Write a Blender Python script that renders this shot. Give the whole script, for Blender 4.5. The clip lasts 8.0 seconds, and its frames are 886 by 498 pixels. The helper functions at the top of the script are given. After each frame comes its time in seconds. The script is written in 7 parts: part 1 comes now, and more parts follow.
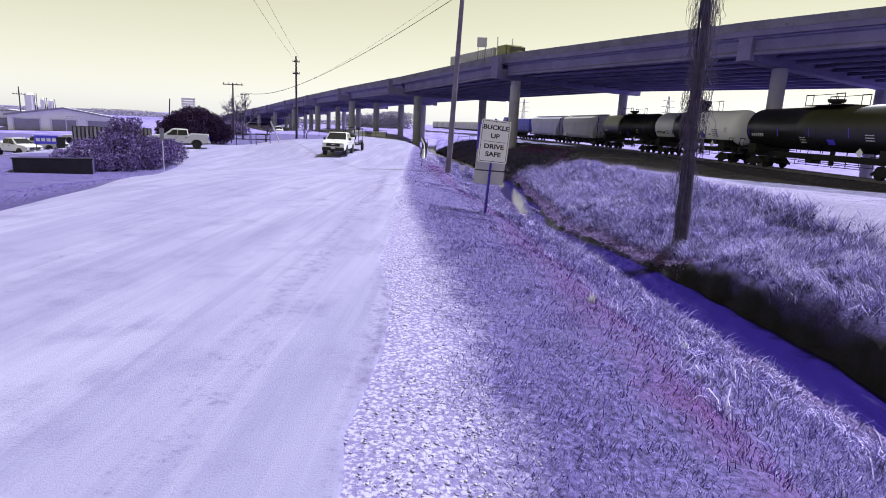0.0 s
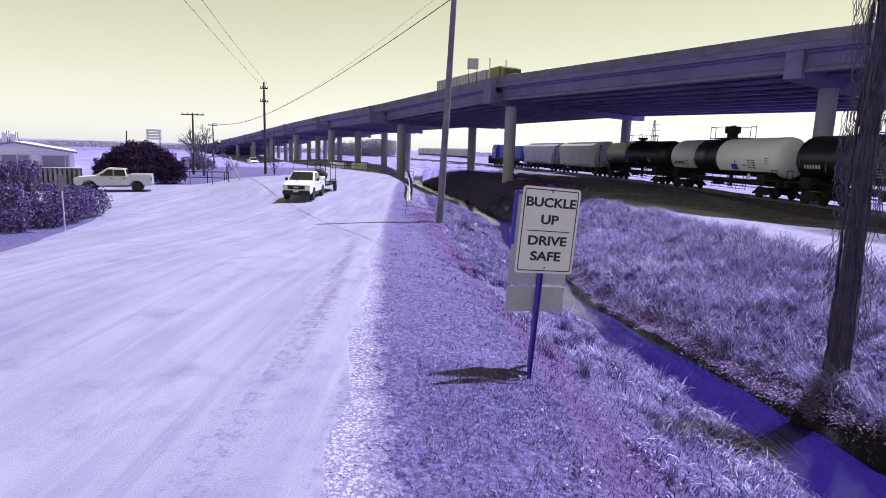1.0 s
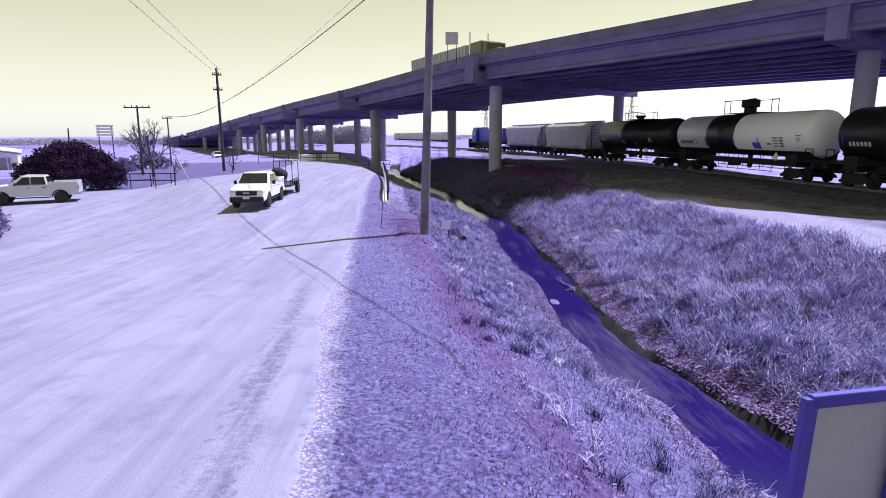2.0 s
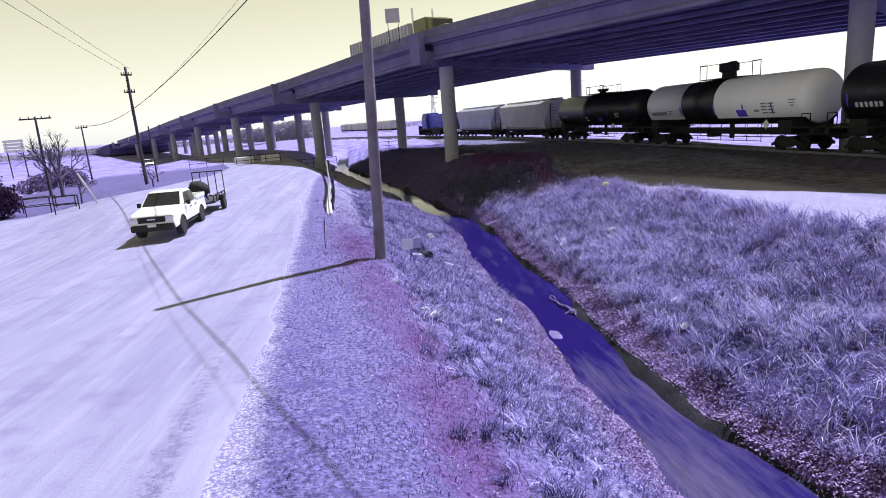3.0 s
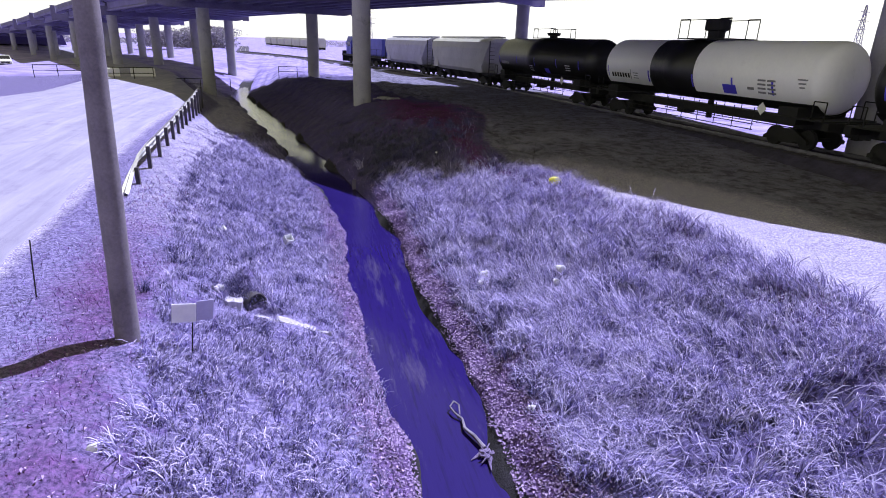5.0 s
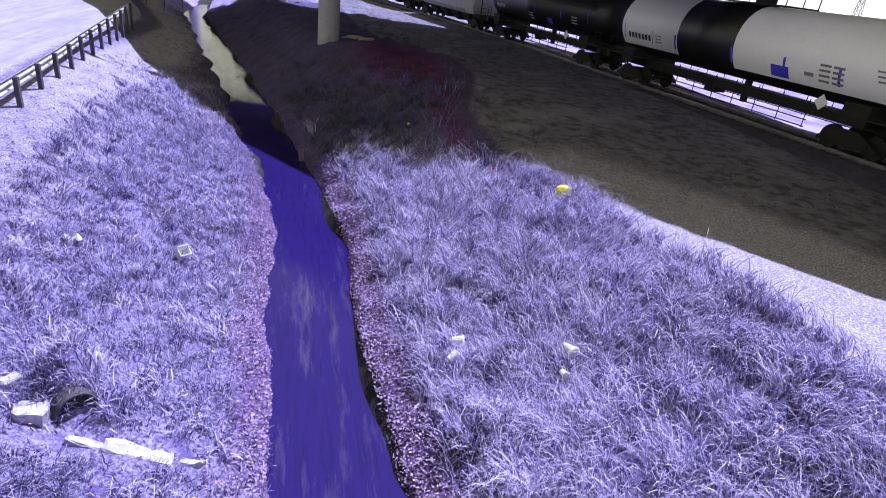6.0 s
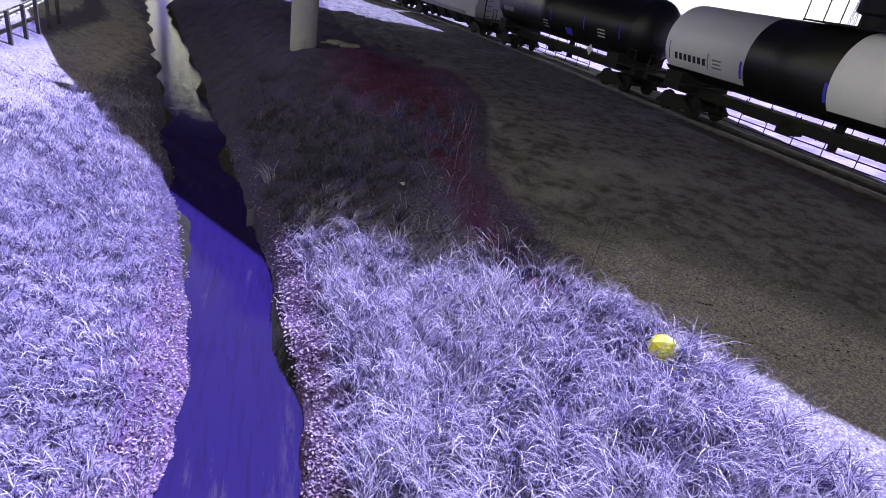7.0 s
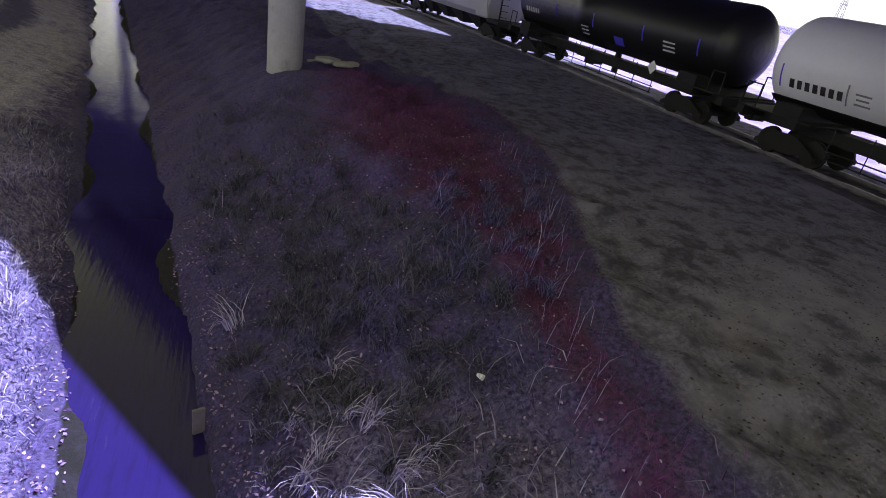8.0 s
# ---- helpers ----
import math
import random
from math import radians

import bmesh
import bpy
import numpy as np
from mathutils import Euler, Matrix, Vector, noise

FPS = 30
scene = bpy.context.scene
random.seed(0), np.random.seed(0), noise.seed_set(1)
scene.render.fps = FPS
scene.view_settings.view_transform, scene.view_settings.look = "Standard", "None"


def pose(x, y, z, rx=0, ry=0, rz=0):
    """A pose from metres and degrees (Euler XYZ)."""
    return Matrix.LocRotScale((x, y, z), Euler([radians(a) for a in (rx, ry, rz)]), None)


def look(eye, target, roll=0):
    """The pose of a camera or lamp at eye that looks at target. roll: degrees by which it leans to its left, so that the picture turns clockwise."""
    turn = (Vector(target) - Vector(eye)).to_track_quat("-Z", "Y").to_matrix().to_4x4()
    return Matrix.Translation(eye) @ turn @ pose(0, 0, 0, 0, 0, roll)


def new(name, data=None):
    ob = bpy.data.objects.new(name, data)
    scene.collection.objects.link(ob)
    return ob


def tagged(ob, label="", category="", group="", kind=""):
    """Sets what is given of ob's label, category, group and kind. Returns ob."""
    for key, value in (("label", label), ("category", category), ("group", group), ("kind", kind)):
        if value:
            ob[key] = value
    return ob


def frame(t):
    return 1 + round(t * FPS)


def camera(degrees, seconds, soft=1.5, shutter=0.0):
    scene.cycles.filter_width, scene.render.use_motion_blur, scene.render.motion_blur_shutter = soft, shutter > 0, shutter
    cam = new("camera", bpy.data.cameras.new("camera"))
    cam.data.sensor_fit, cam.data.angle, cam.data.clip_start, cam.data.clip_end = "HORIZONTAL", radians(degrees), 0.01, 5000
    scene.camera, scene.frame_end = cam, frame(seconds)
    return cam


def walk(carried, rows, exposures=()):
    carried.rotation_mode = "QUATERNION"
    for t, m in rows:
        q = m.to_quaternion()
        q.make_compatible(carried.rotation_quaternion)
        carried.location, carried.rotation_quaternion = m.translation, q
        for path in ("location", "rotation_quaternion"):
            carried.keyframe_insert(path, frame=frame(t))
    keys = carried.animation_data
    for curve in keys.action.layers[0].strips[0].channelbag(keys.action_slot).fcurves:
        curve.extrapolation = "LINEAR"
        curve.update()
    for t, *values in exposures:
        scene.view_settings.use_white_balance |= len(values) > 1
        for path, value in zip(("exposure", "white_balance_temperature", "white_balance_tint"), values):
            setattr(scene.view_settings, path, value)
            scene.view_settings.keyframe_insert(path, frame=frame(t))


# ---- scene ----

# seconds, place in metres, yaw, pitch, roll in degrees
ROWS = [
    (0.0, 0.763, -4.021, 2.522, 1.67, -12.11, -2.62),
    (0.5, 0.501, 0.776, 2.822, 1.00, -10.58, -2.39),
    (1.0, 0.290, 4.910, 3.185, 0.24, -9.62, -1.80),
    (1.5, 0.121, 8.299, 3.473, -0.70, -10.64, -0.72),
    (2.8, -0.054, 15.856, 3.702, -5.86, -12.07, 3.08),
    (3.0, 0.143, 16.865, 3.794, -7.15, -12.75, 4.28),
    (3.5, 0.633, 19.317, 3.601, -10.59, -14.32, 4.59),
    (4.0, 1.447, 21.612, 3.500, -12.51, -16.34, 2.02),
    (4.5, 2.357, 23.958, 3.886, -13.15, -18.19, -0.28),
    (4.7, 2.791, 24.833, 4.083, -12.87, -18.39, -0.68),
    (5.8, 4.436, 30.901, 4.635, -13.68, -24.87, -6.24),
    (6.0, 4.808, 32.038, 4.546, -13.68, -25.49, -6.83),
    (6.5, 5.509, 35.202, 4.536, -13.58, -25.95, -8.92),
    (7.0, 5.805, 38.723, 4.529, -14.51, -25.80, -9.12),
    (7.5, 5.929, 42.584, 4.422, -15.65, -26.13, -9.21),
    (8.0, 5.997, 46.480, 4.468, -16.41, -26.46, -9.42),
]
cam = camera(75.0, 8.0, soft=0.95, shutter=0.0)
walk(cam, [(t, pose(x, y, z, 90 + pitch, roll, yaw)) for t, x, y, z, yaw, pitch, roll in ROWS],
     exposures=[(0.0, 0.62), (1.5, 0.64), (3.0, 0.72), (4.5, 0.8), (6.0, 1.0), (7.0, 1.14), (7.5, 1.2), (8.0, 1.34)])

# ---------------------------------------------------------------- light
SUN_AZ = radians(52)      # from +y towards +x
SUN_EL = radians(58)
world = bpy.data.worlds.new("sky")
scene.world = world
world.use_nodes = True
wt = world.node_tree
wt.nodes.clear()
sky = wt.nodes.new("ShaderNodeTexSky")
sky.sky_type = "NISHITA"
sky.sun_disc = False
sky.sun_elevation = SUN_EL
sky.sun_rotation = SUN_AZ
sky.dust_density = 0.6
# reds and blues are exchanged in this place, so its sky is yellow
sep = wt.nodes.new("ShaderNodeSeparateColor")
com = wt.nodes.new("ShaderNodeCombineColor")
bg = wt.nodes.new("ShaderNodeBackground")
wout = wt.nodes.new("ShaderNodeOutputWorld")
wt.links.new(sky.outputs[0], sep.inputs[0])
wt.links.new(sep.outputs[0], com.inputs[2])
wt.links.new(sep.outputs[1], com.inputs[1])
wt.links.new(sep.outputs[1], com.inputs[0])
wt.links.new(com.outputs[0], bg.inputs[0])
bg.inputs[1].default_value = 0.05
# pale haze that thickens towards the horizon
wco = wt.nodes.new("ShaderNodeTexCoord")
wxyz = wt.nodes.new("ShaderNodeSeparateXYZ")
wmap = wt.nodes.new("ShaderNodeMapRange")
wmap.inputs["From Min"].default_value, wmap.inputs["From Max"].default_value = -0.02, 0.6
whaze = wt.nodes.new("ShaderNodeMix")
whaze.data_type = "RGBA"
whaze.inputs[6].default_value = (0.352, 0.348, 0.315, 1)
whaze.inputs[7].default_value = (0.086, 0.083, 0.006, 1)
hz = wt.nodes.new("ShaderNodeBackground")
wadd = wt.nodes.new("ShaderNodeAddShader")
wt.links.new(wco.outputs["Generated"], wxyz.inputs[0])
wt.links.new(wxyz.outputs[2], wmap.inputs["Value"])
wt.links.new(wmap.outputs[0], whaze.inputs[0])
wt.links.new(whaze.outputs[2], hz.inputs[0])
wt.links.new(bg.outputs[0], wadd.inputs[0])
wt.links.new(hz.outputs[0], wadd.inputs[1])
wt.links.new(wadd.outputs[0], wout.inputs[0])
sun_data = bpy.data.lights.new("sun", "SUN")
sun_data.energy = 5.0
sun_data.angle = radians(0.55)
sun_data.color = (0.83, 0.845, 1.0)
sun = new("sun", sun_data)
sun_dir = Vector((math.cos(SUN_EL) * math.sin(SUN_AZ), math.cos(SUN_EL) * math.cos(SUN_AZ), math.sin(SUN_EL)))
sun.matrix_world = look(sun_dir * 100, (0, 0, 0))


# ---------------------------------------------------------------- materials
def nodes_of(name, rough=0.8, metal=0.0):
    m = bpy.data.materials.new(name)
    m.use_nodes = True
    nt = m.node_tree
    b = nt.nodes["Principled BSDF"]
    b.inputs["Roughness"].default_value = rough
    b.inputs["Metallic"].default_value = metal
    return m, nt, b


def noise_node(nt, vec, scale, detail=5.0, rough=0.6):
    n = nt.nodes.new("ShaderNodeTexNoise")
    n.inputs["Scale"].default_value = scale
    n.inputs["Detail"].default_value = detail
    n.inputs["Roughness"].default_value = rough
    if vec is not None:
        nt.links.new(vec, n.inputs["Vector"])
    return n.outputs["Fac"]


def ramp(nt, fac, lo, hi, a=0.0, b=1.0):
    n = nt.nodes.new("ShaderNodeMapRange")
    n.inputs["From Min"].default_value = lo
    n.inputs["From Max"].default_value = hi
    n.inputs["To Min"].default_value = a
    n.inputs["To Max"].default_value = b
    nt.links.new(fac, n.inputs["Value"])
    return n.outputs[0]


def mixc(nt, fac, a, b, kind="MIX"):
    n = nt.nodes.new("ShaderNodeMix")
    n.data_type = "RGBA"
    n.blend_type = kind
    for sock, v in ((n.inputs[0], fac), (n.inputs[6], a), (n.inputs[7], b)):
        if isinstance(v, (tuple, list)):
            sock.default_value = (*v, 1) if len(v) == 3 else v
        elif isinstance(v, (int, float)):
            sock.default_value = v
        else:
            nt.links.new(v, sock)
    return n.outputs[2]


def math_node(nt, op, a, b):
    n = nt.nodes.new("ShaderNodeMath")
    n.operation = op
    for sock, v in ((n.inputs[0], a), (n.inputs[1], b)):
        if isinstance(v, (int, float)):
            sock.default_value = v
        else:
            nt.links.new(v, sock)
    return n.outputs[0]


def bumped(nt, b, height, strength, distance):
    n = nt.nodes.new("ShaderNodeBump")
    n.inputs["Strength"].default_value = strength
    n.inputs["Distance"].default_value = distance
    nt.links.new(height, n.inputs["Height"])
    nt.links.new(n.outputs[0], b.inputs["Normal"])


def surf(name, dark, light, big=0.8, fine=12.0, rough=0.8, metal=0.0, bump=0.3, dist=0.01, stain=None, stain_at=(0.58, 0.75), random=0.0, rough_var=0.1):
    """A surface of two tones with broad and fine variation, relief and stains."""
    m, nt, b = nodes_of(name, rough, metal)
    co = nt.nodes.new("ShaderNodeTexCoord").outputs["Object"]
    n1 = noise_node(nt, co, big, 4)
    n2 = noise_node(nt, co, fine, 6, 0.7)
    f = math_node(nt, "ADD", math_node(nt, "MULTIPLY", n1, 0.6), math_node(nt, "MULTIPLY", n2, 0.4))
    col = mixc(nt, ramp(nt, f, 0.35, 0.65), dark, light)
    if stain:
        n3 = noise_node(nt, co, big * 2.7, 6, 0.65)
        col = mixc(nt, ramp(nt, n3, *stain_at), col, stain)
    if random:
        info = nt.nodes.new("ShaderNodeObjectInfo").outputs["Random"]
        col = mixc(nt, ramp(nt, info, 0, 1, 0, random), col, dark)
    nt.links.new(col, b.inputs["Base Color"])
    nt.links.new(ramp(nt, n2, 0.3, 0.7, max(0.02, rough - rough_var), min(1, rough + rough_var)), b.inputs["Roughness"])
    if bump:
        bumped(nt, b, n2, bump, dist)
    return m


CONCRETE = surf("concrete", (0.115, 0.10, 0.215), (0.20, 0.182, 0.35), 0.35, 7, 0.9, bump=0.25, dist=0.01, stain=(0.15, 0.14, 0.22), stain_at=(0.56, 0.8))
CONCRETE_GREY = surf("concrete_grey", (0.27, 0.26, 0.31), (0.38, 0.37, 0.43), 0.5, 9, 0.9, bump=0.25, dist=0.01, stain=(0.16, 0.155, 0.18), stain_at=(0.58, 0.8))
PARAPET = surf("weathered_parapet", (0.10, 0.095, 0.15), (0.19, 0.18, 0.27), 0.5, 6, 0.9, bump=0.3, dist=0.01, stain=(0.06, 0.06, 0.09))
WOOD_POLE = surf("grey_pole_wood", (0.11, 0.095, 0.15), (0.24, 0.21, 0.30), 1.5, 25, 0.85, bump=0.5, dist=0.01)
WOOD_DARK = surf("dark_pole_wood", (0.035, 0.03, 0.05), (0.08, 0.07, 0.11), 1.5, 25, 0.85)
BARK = surf("bark", (0.05, 0.04, 0.08), (0.13, 0.11, 0.19), 3, 30, 0.95, bump=0.8, dist=0.03)
WHITE_PAINT = surf("white_paint", (0.68, 0.68, 0.70), (0.8, 0.8, 0.8), 1.0, 20, 0.35, bump=0.02)
TANK_WHITE = surf("white_tank_paint", (0.80, 0.80, 0.82), (0.88, 0.88, 0.89), 0.35, 6, 0.4, bump=0.03, stain=(0.6, 0.6, 0.61), stain_at=(0.62, 0.95))
TANK_BLACK = surf("black_tank_paint", (0.004, 0.004, 0.005), (0.011, 0.011, 0.012), 0.5, 9, 0.4, bump=0.04)
BLACK_STEEL = surf("black_steel", (0.003, 0.003, 0.004), (0.009, 0.0085, 0.011), 2, 20, 0.8, bump=0.1)
RAIL_STEEL = surf("rail_steel", (0.10, 0.095, 0.13), (0.22, 0.21, 0.26), 2, 30, 0.45, metal=0.7)
HOPPER_GREY = surf("grey_hopper_paint", (0.33, 0.33, 0.33), (0.46, 0.46, 0.45), 0.4, 8, 0.6, bump=0.05, stain=(0.25, 0.24, 0.25), stain_at=(0.58, 0.85))
HOPPER_BLUE = surf("lilac_hopper_paint", (0.28, 0.28, 0.38), (0.42, 0.42, 0.55), 0.4, 8, 0.6, bump=0.05, stain=(0.22, 0.22, 0.30))
BLUE = surf("blue_paint", (0.05, 0.04, 0.55), (0.10, 0.08, 0.75), 1, 15, 0.5)
LETTER = surf("black_lettering", (0.015, 0.015, 0.018), (0.03, 0.03, 0.035), 2, 20, 0.6, bump=0)
SIGN_FACE = surf("sign_face", (0.72, 0.71, 0.72), (0.82, 0.81, 0.82), 1.2, 18, 0.45, bump=0.02)
GLASS_DARK = surf("dark_glass", (0.015, 0.015, 0.02), (0.025, 0.025, 0.03), 1, 5, 0.08, bump=0, rough_var=0.02)
TYRE = surf("tyre_rubber", (0.015, 0.015, 0.017), (0.03, 0.03, 0.033), 4, 30, 0.9)
CHROME = surf("bright_metal", (0.5, 0.5, 0.52), (0.7, 0.7, 0.72), 3, 30, 0.25, metal=0.9)


# ---------------------------------------------------------------- building helpers
def thing(name, x=0, y=0, z=0, rz=0, label="", category="", group="", kind="", rx=0, ry=0):
    ob = new(name)
    ob.empty_display_size = 0.3
    ob.matrix_basis = pose(x, y, z, rx, ry, rz)
    return tagged(ob, label, category, group, kind)


def part(name, bm, material, parent=None, label="", smooth=False, kind=""):
    """One mesh object out of a bmesh, under a thing or a part."""
    me = bpy.data.meshes.new(name)
    bm.to_mesh(me)
    bm.free()
    for mt in (material if isinstance(material, (list, tuple)) else [material]):
        me.materials.append(mt)
    if smooth:
        me.polygons.foreach_set("use_smooth", [True] * len(me.polygons))
    ob = new(name, me)
    ob.parent = parent
    return tagged(ob, label, kind=kind)


def share(name, me, parent, m, label=""):
    ob = new(name, me)
    ob.parent = parent
    ob.matrix_basis = m
    return tagged(ob, label)


def raw_mesh(name, verts, faces, material, parent=None, smooth=False):
    me = bpy.data.meshes.new(name)
    me.from_pydata(verts, [], faces)
    for mt in (material if isinstance(material, (list, tuple)) else [material]):
        me.materials.append(mt)
    if smooth:
        me.polygons.foreach_set("use_smooth", [True] * len(me.polygons))
    ob = new(name, me)
    ob.parent = parent
    return ob


def box(bm, x0, x1, y0, y1, z0, z1, bevel=0.0, m=None):
    r = bmesh.ops.create_cube(bm, size=1)
    vs = r["verts"]
    for v in vs:
        v.co = Vector(((x0 + x1) / 2 + v.co.x * (x1 - x0), (y0 + y1) / 2 + v.co.y * (y1 - y0), (z0 + z1) / 2 + v.co.z * (z1 - z0)))
    if bevel:
        es = list({e for v in vs for e in v.link_edges})
        r = bmesh.ops.bevel(bm, geom=es, offset=bevel, segments=2, affect="EDGES", profile=0.5)
        vs = list({v for f in r["faces"] for v in f.verts} | {v for v in vs if v.is_valid})
    if m is not None:
        bmesh.ops.transform(bm, matrix=m, verts=vs)
    return vs


def tube(bm, p, q, r0, r1=None, seg=8, caps=True):
    """A round bar from p to q."""
    p, q = Vector(p), Vector(q)
    r1 = r0 if r1 is None else r1
    d = q - p
    m = Matrix.Translation((p + q) / 2) @ d.to_track_quat("Z", "Y").to_matrix().to_4x4()
    return bmesh.ops.create_cone(bm, cap_ends=caps, segments=seg, radius1=r0, radius2=r1, depth=d.length, matrix=m)["verts"]


def bar(bm, p, q, w, h=None):
    """A square bar from p to q."""
    p, q = Vector(p), Vector(q)
    d = q - p
    m = Matrix.Translation((p + q) / 2) @ d.to_track_quat("Z", "Y").to_matrix().to_4x4()
    h = h or w
    return box(bm, -w / 2, w / 2, -h / 2, h / 2, -d.length / 2, d.length / 2, m=m)


def prism(bm, outline, y0, y1):
    """The outline (x, z) drawn out along y."""
    a = [bm.verts.new((x, y0, z)) for x, z in outline]
    b = [bm.verts.new((x, y1, z)) for x, z in outline]
    n = len(outline)
    fs = [bm.faces.new(a[::-1]), bm.faces.new(b)]
    fs += [bm.faces.new((a[i], a[(i + 1) % n], b[(i + 1) % n], b[i])) for i in range(n)]
    bmesh.ops.recalc_face_normals(bm, faces=fs)
    return a + b


def lathe(bm, profile, seg=24, axis="Z"):
    """A turned body from (radius, height) pairs; along z, or along x or y."""
    rings = []
    for r, h in profile:
        ring = []
        for i in range(seg):
            a = 2 * math.pi * i / seg
            c, s = r * math.cos(a), r * math.sin(a)
            ring.append(bm.verts.new({"Z": (c, s, h), "Y": (c, h, s), "X": (h, c, s)}[axis]))
        rings.append(ring)
    fs = []
    for a, b in zip(rings, rings[1:]):
        for i in range(seg):
            j = (i + 1) % seg
            fs.append(bm.faces.new((a[i], a[j], b[j], b[i])))
    fs.append(bm.faces.new(rings[0][::-1]))
    fs.append(bm.faces.new(rings[-1]))
    bmesh.ops.recalc_face_normals(bm, faces=fs)


# ---------------------------------------------------------------- lie of the land
BASE_Y = [-10, 10, 18, 24, 30, 36, 42, 48, 54, 65, 75, 120, 300]
BASE_Z = [0.3, 0.3, 0.25, -0.1, -0.4, -0.5, -0.42, -0.12, 0.08, 0.2, 0.2, 0.1, 0.0]
DITCH_Y = [-60, -10, 6, 13, 21, 24, 27, 31, 34, 38, 42.8, 48, 52.6, 59.6, 64, 73, 100, 140, 200]
DITCH_X = [14, 9.8, 8.3, 7.5, 6.3, 5.85, 5.5, 5.5, 5.75, 5.85, 5.45, 5.5, 4.65, 3.4, 2.6, 0.9, -4.3, -5.5, -9]


def smooth_curve(xs, ys, width):
    def f(v):
        v = np.asarray(v, float)
        return sum(np.interp(v + d, xs, ys) for d in (-width, -width / 2, 0, width / 2, width)) / 5
    return f


base_z = smooth_curve(BASE_Y, BASE_Z, 3.0)
ditch_x = smooth_curve(DITCH_Y, DITCH_X, 1.5)
LEFT_NEAR = ([-40, -8.4, -6.6, -5.6, -5.0, -4.2, -3.0, -2.0, -1.15, -0.85, -0.5, 0], [0, 0, -0.12, -0.28, -0.62, -0.9, -1.35, -1.8, -2.2, -2.46, -2.6, -2.66])
LEFT_FAR = ([-40, -8.2, -7.0, -6.0, -4.8, -4.0, -3.0, -2.0, -1.15, -0.9, -0.5, 0], [0, 0, -0.1, -0.5, -1.1, -1.4, -1.75, -2.0, -2.25, -2.46, -2.6, -2.66])
RIGHT_NEAR = ([0, 0.5, 0.8, 0.93, 1.3, 2.2, 3.4, 5.0, 6.6, 7.8, 9.0, 40], [-2.66, -2.6, -2.46, -2.24, -2.08, -1.62, -1.25, -0.9, -0.1, 0.3, 0.32, 0.32])
RIGHT_FIRST = ([0, 0.5, 0.8, 0.88, 0.98, 1.2, 2.2, 3.4, 5.0, 6.6, 7.8, 9.0, 40], [-2.66, -2.6, -2.46, -2.2, -1.75, -1.5, -1.36, -1.2, -0.9, -0.1, 0.3, 0.32, 0.32])
RIGHT_FAR = ([0, 0.5, 0.8, 0.95, 1.3, 2.2, 3.3, 4.1, 5.2, 6.2, 7.5, 40], [-2.66, -2.6, -2.46, -2.15, -1.95, -1.5, -1.05, -0.55, -0.05, 0.12, 0.16, 0.16])


def hash_noise(x, y, scale, seed=0.0):
    """Smooth value noise for whole arrays."""
    x, y = np.asarray(x) * scale + seed * 17.3, np.asarray(y) * scale - seed * 9.1
    xi, yi = np.floor(x), np.floor(y)
    fx, fy = x - xi, y - yi
    fx, fy = fx * fx * (3 - 2 * fx), fy * fy * (3 - 2 * fy)

    def h(a, b):
        v = np.sin(a * 127.1 + b * 311.7 + seed * 74.7) * 43758.5453
        return v - np.floor(v)
    return (h(xi, yi) * (1 - fx) + h(xi + 1, yi) * fx) * (1 - fy) + (h(xi, yi + 1) * (1 - fx) + h(xi + 1, yi + 1) * fx) * fy


ROAD_Y = [-40, 0, 5.5, 13.9, 20, 25.4, 30, 37, 44, 50, 58, 67, 82, 100, 150, 260]
ROAD_R = [2.0, 0.1, -0.4, -1.0, -1.6, -2.2, -2.6, -3.1, -3.5, -3.9, -4.3, -4.6, -5.4, -11, -30, -75]   # right edge
road_right = smooth_curve(ROAD_Y, ROAD_R, 2.0)


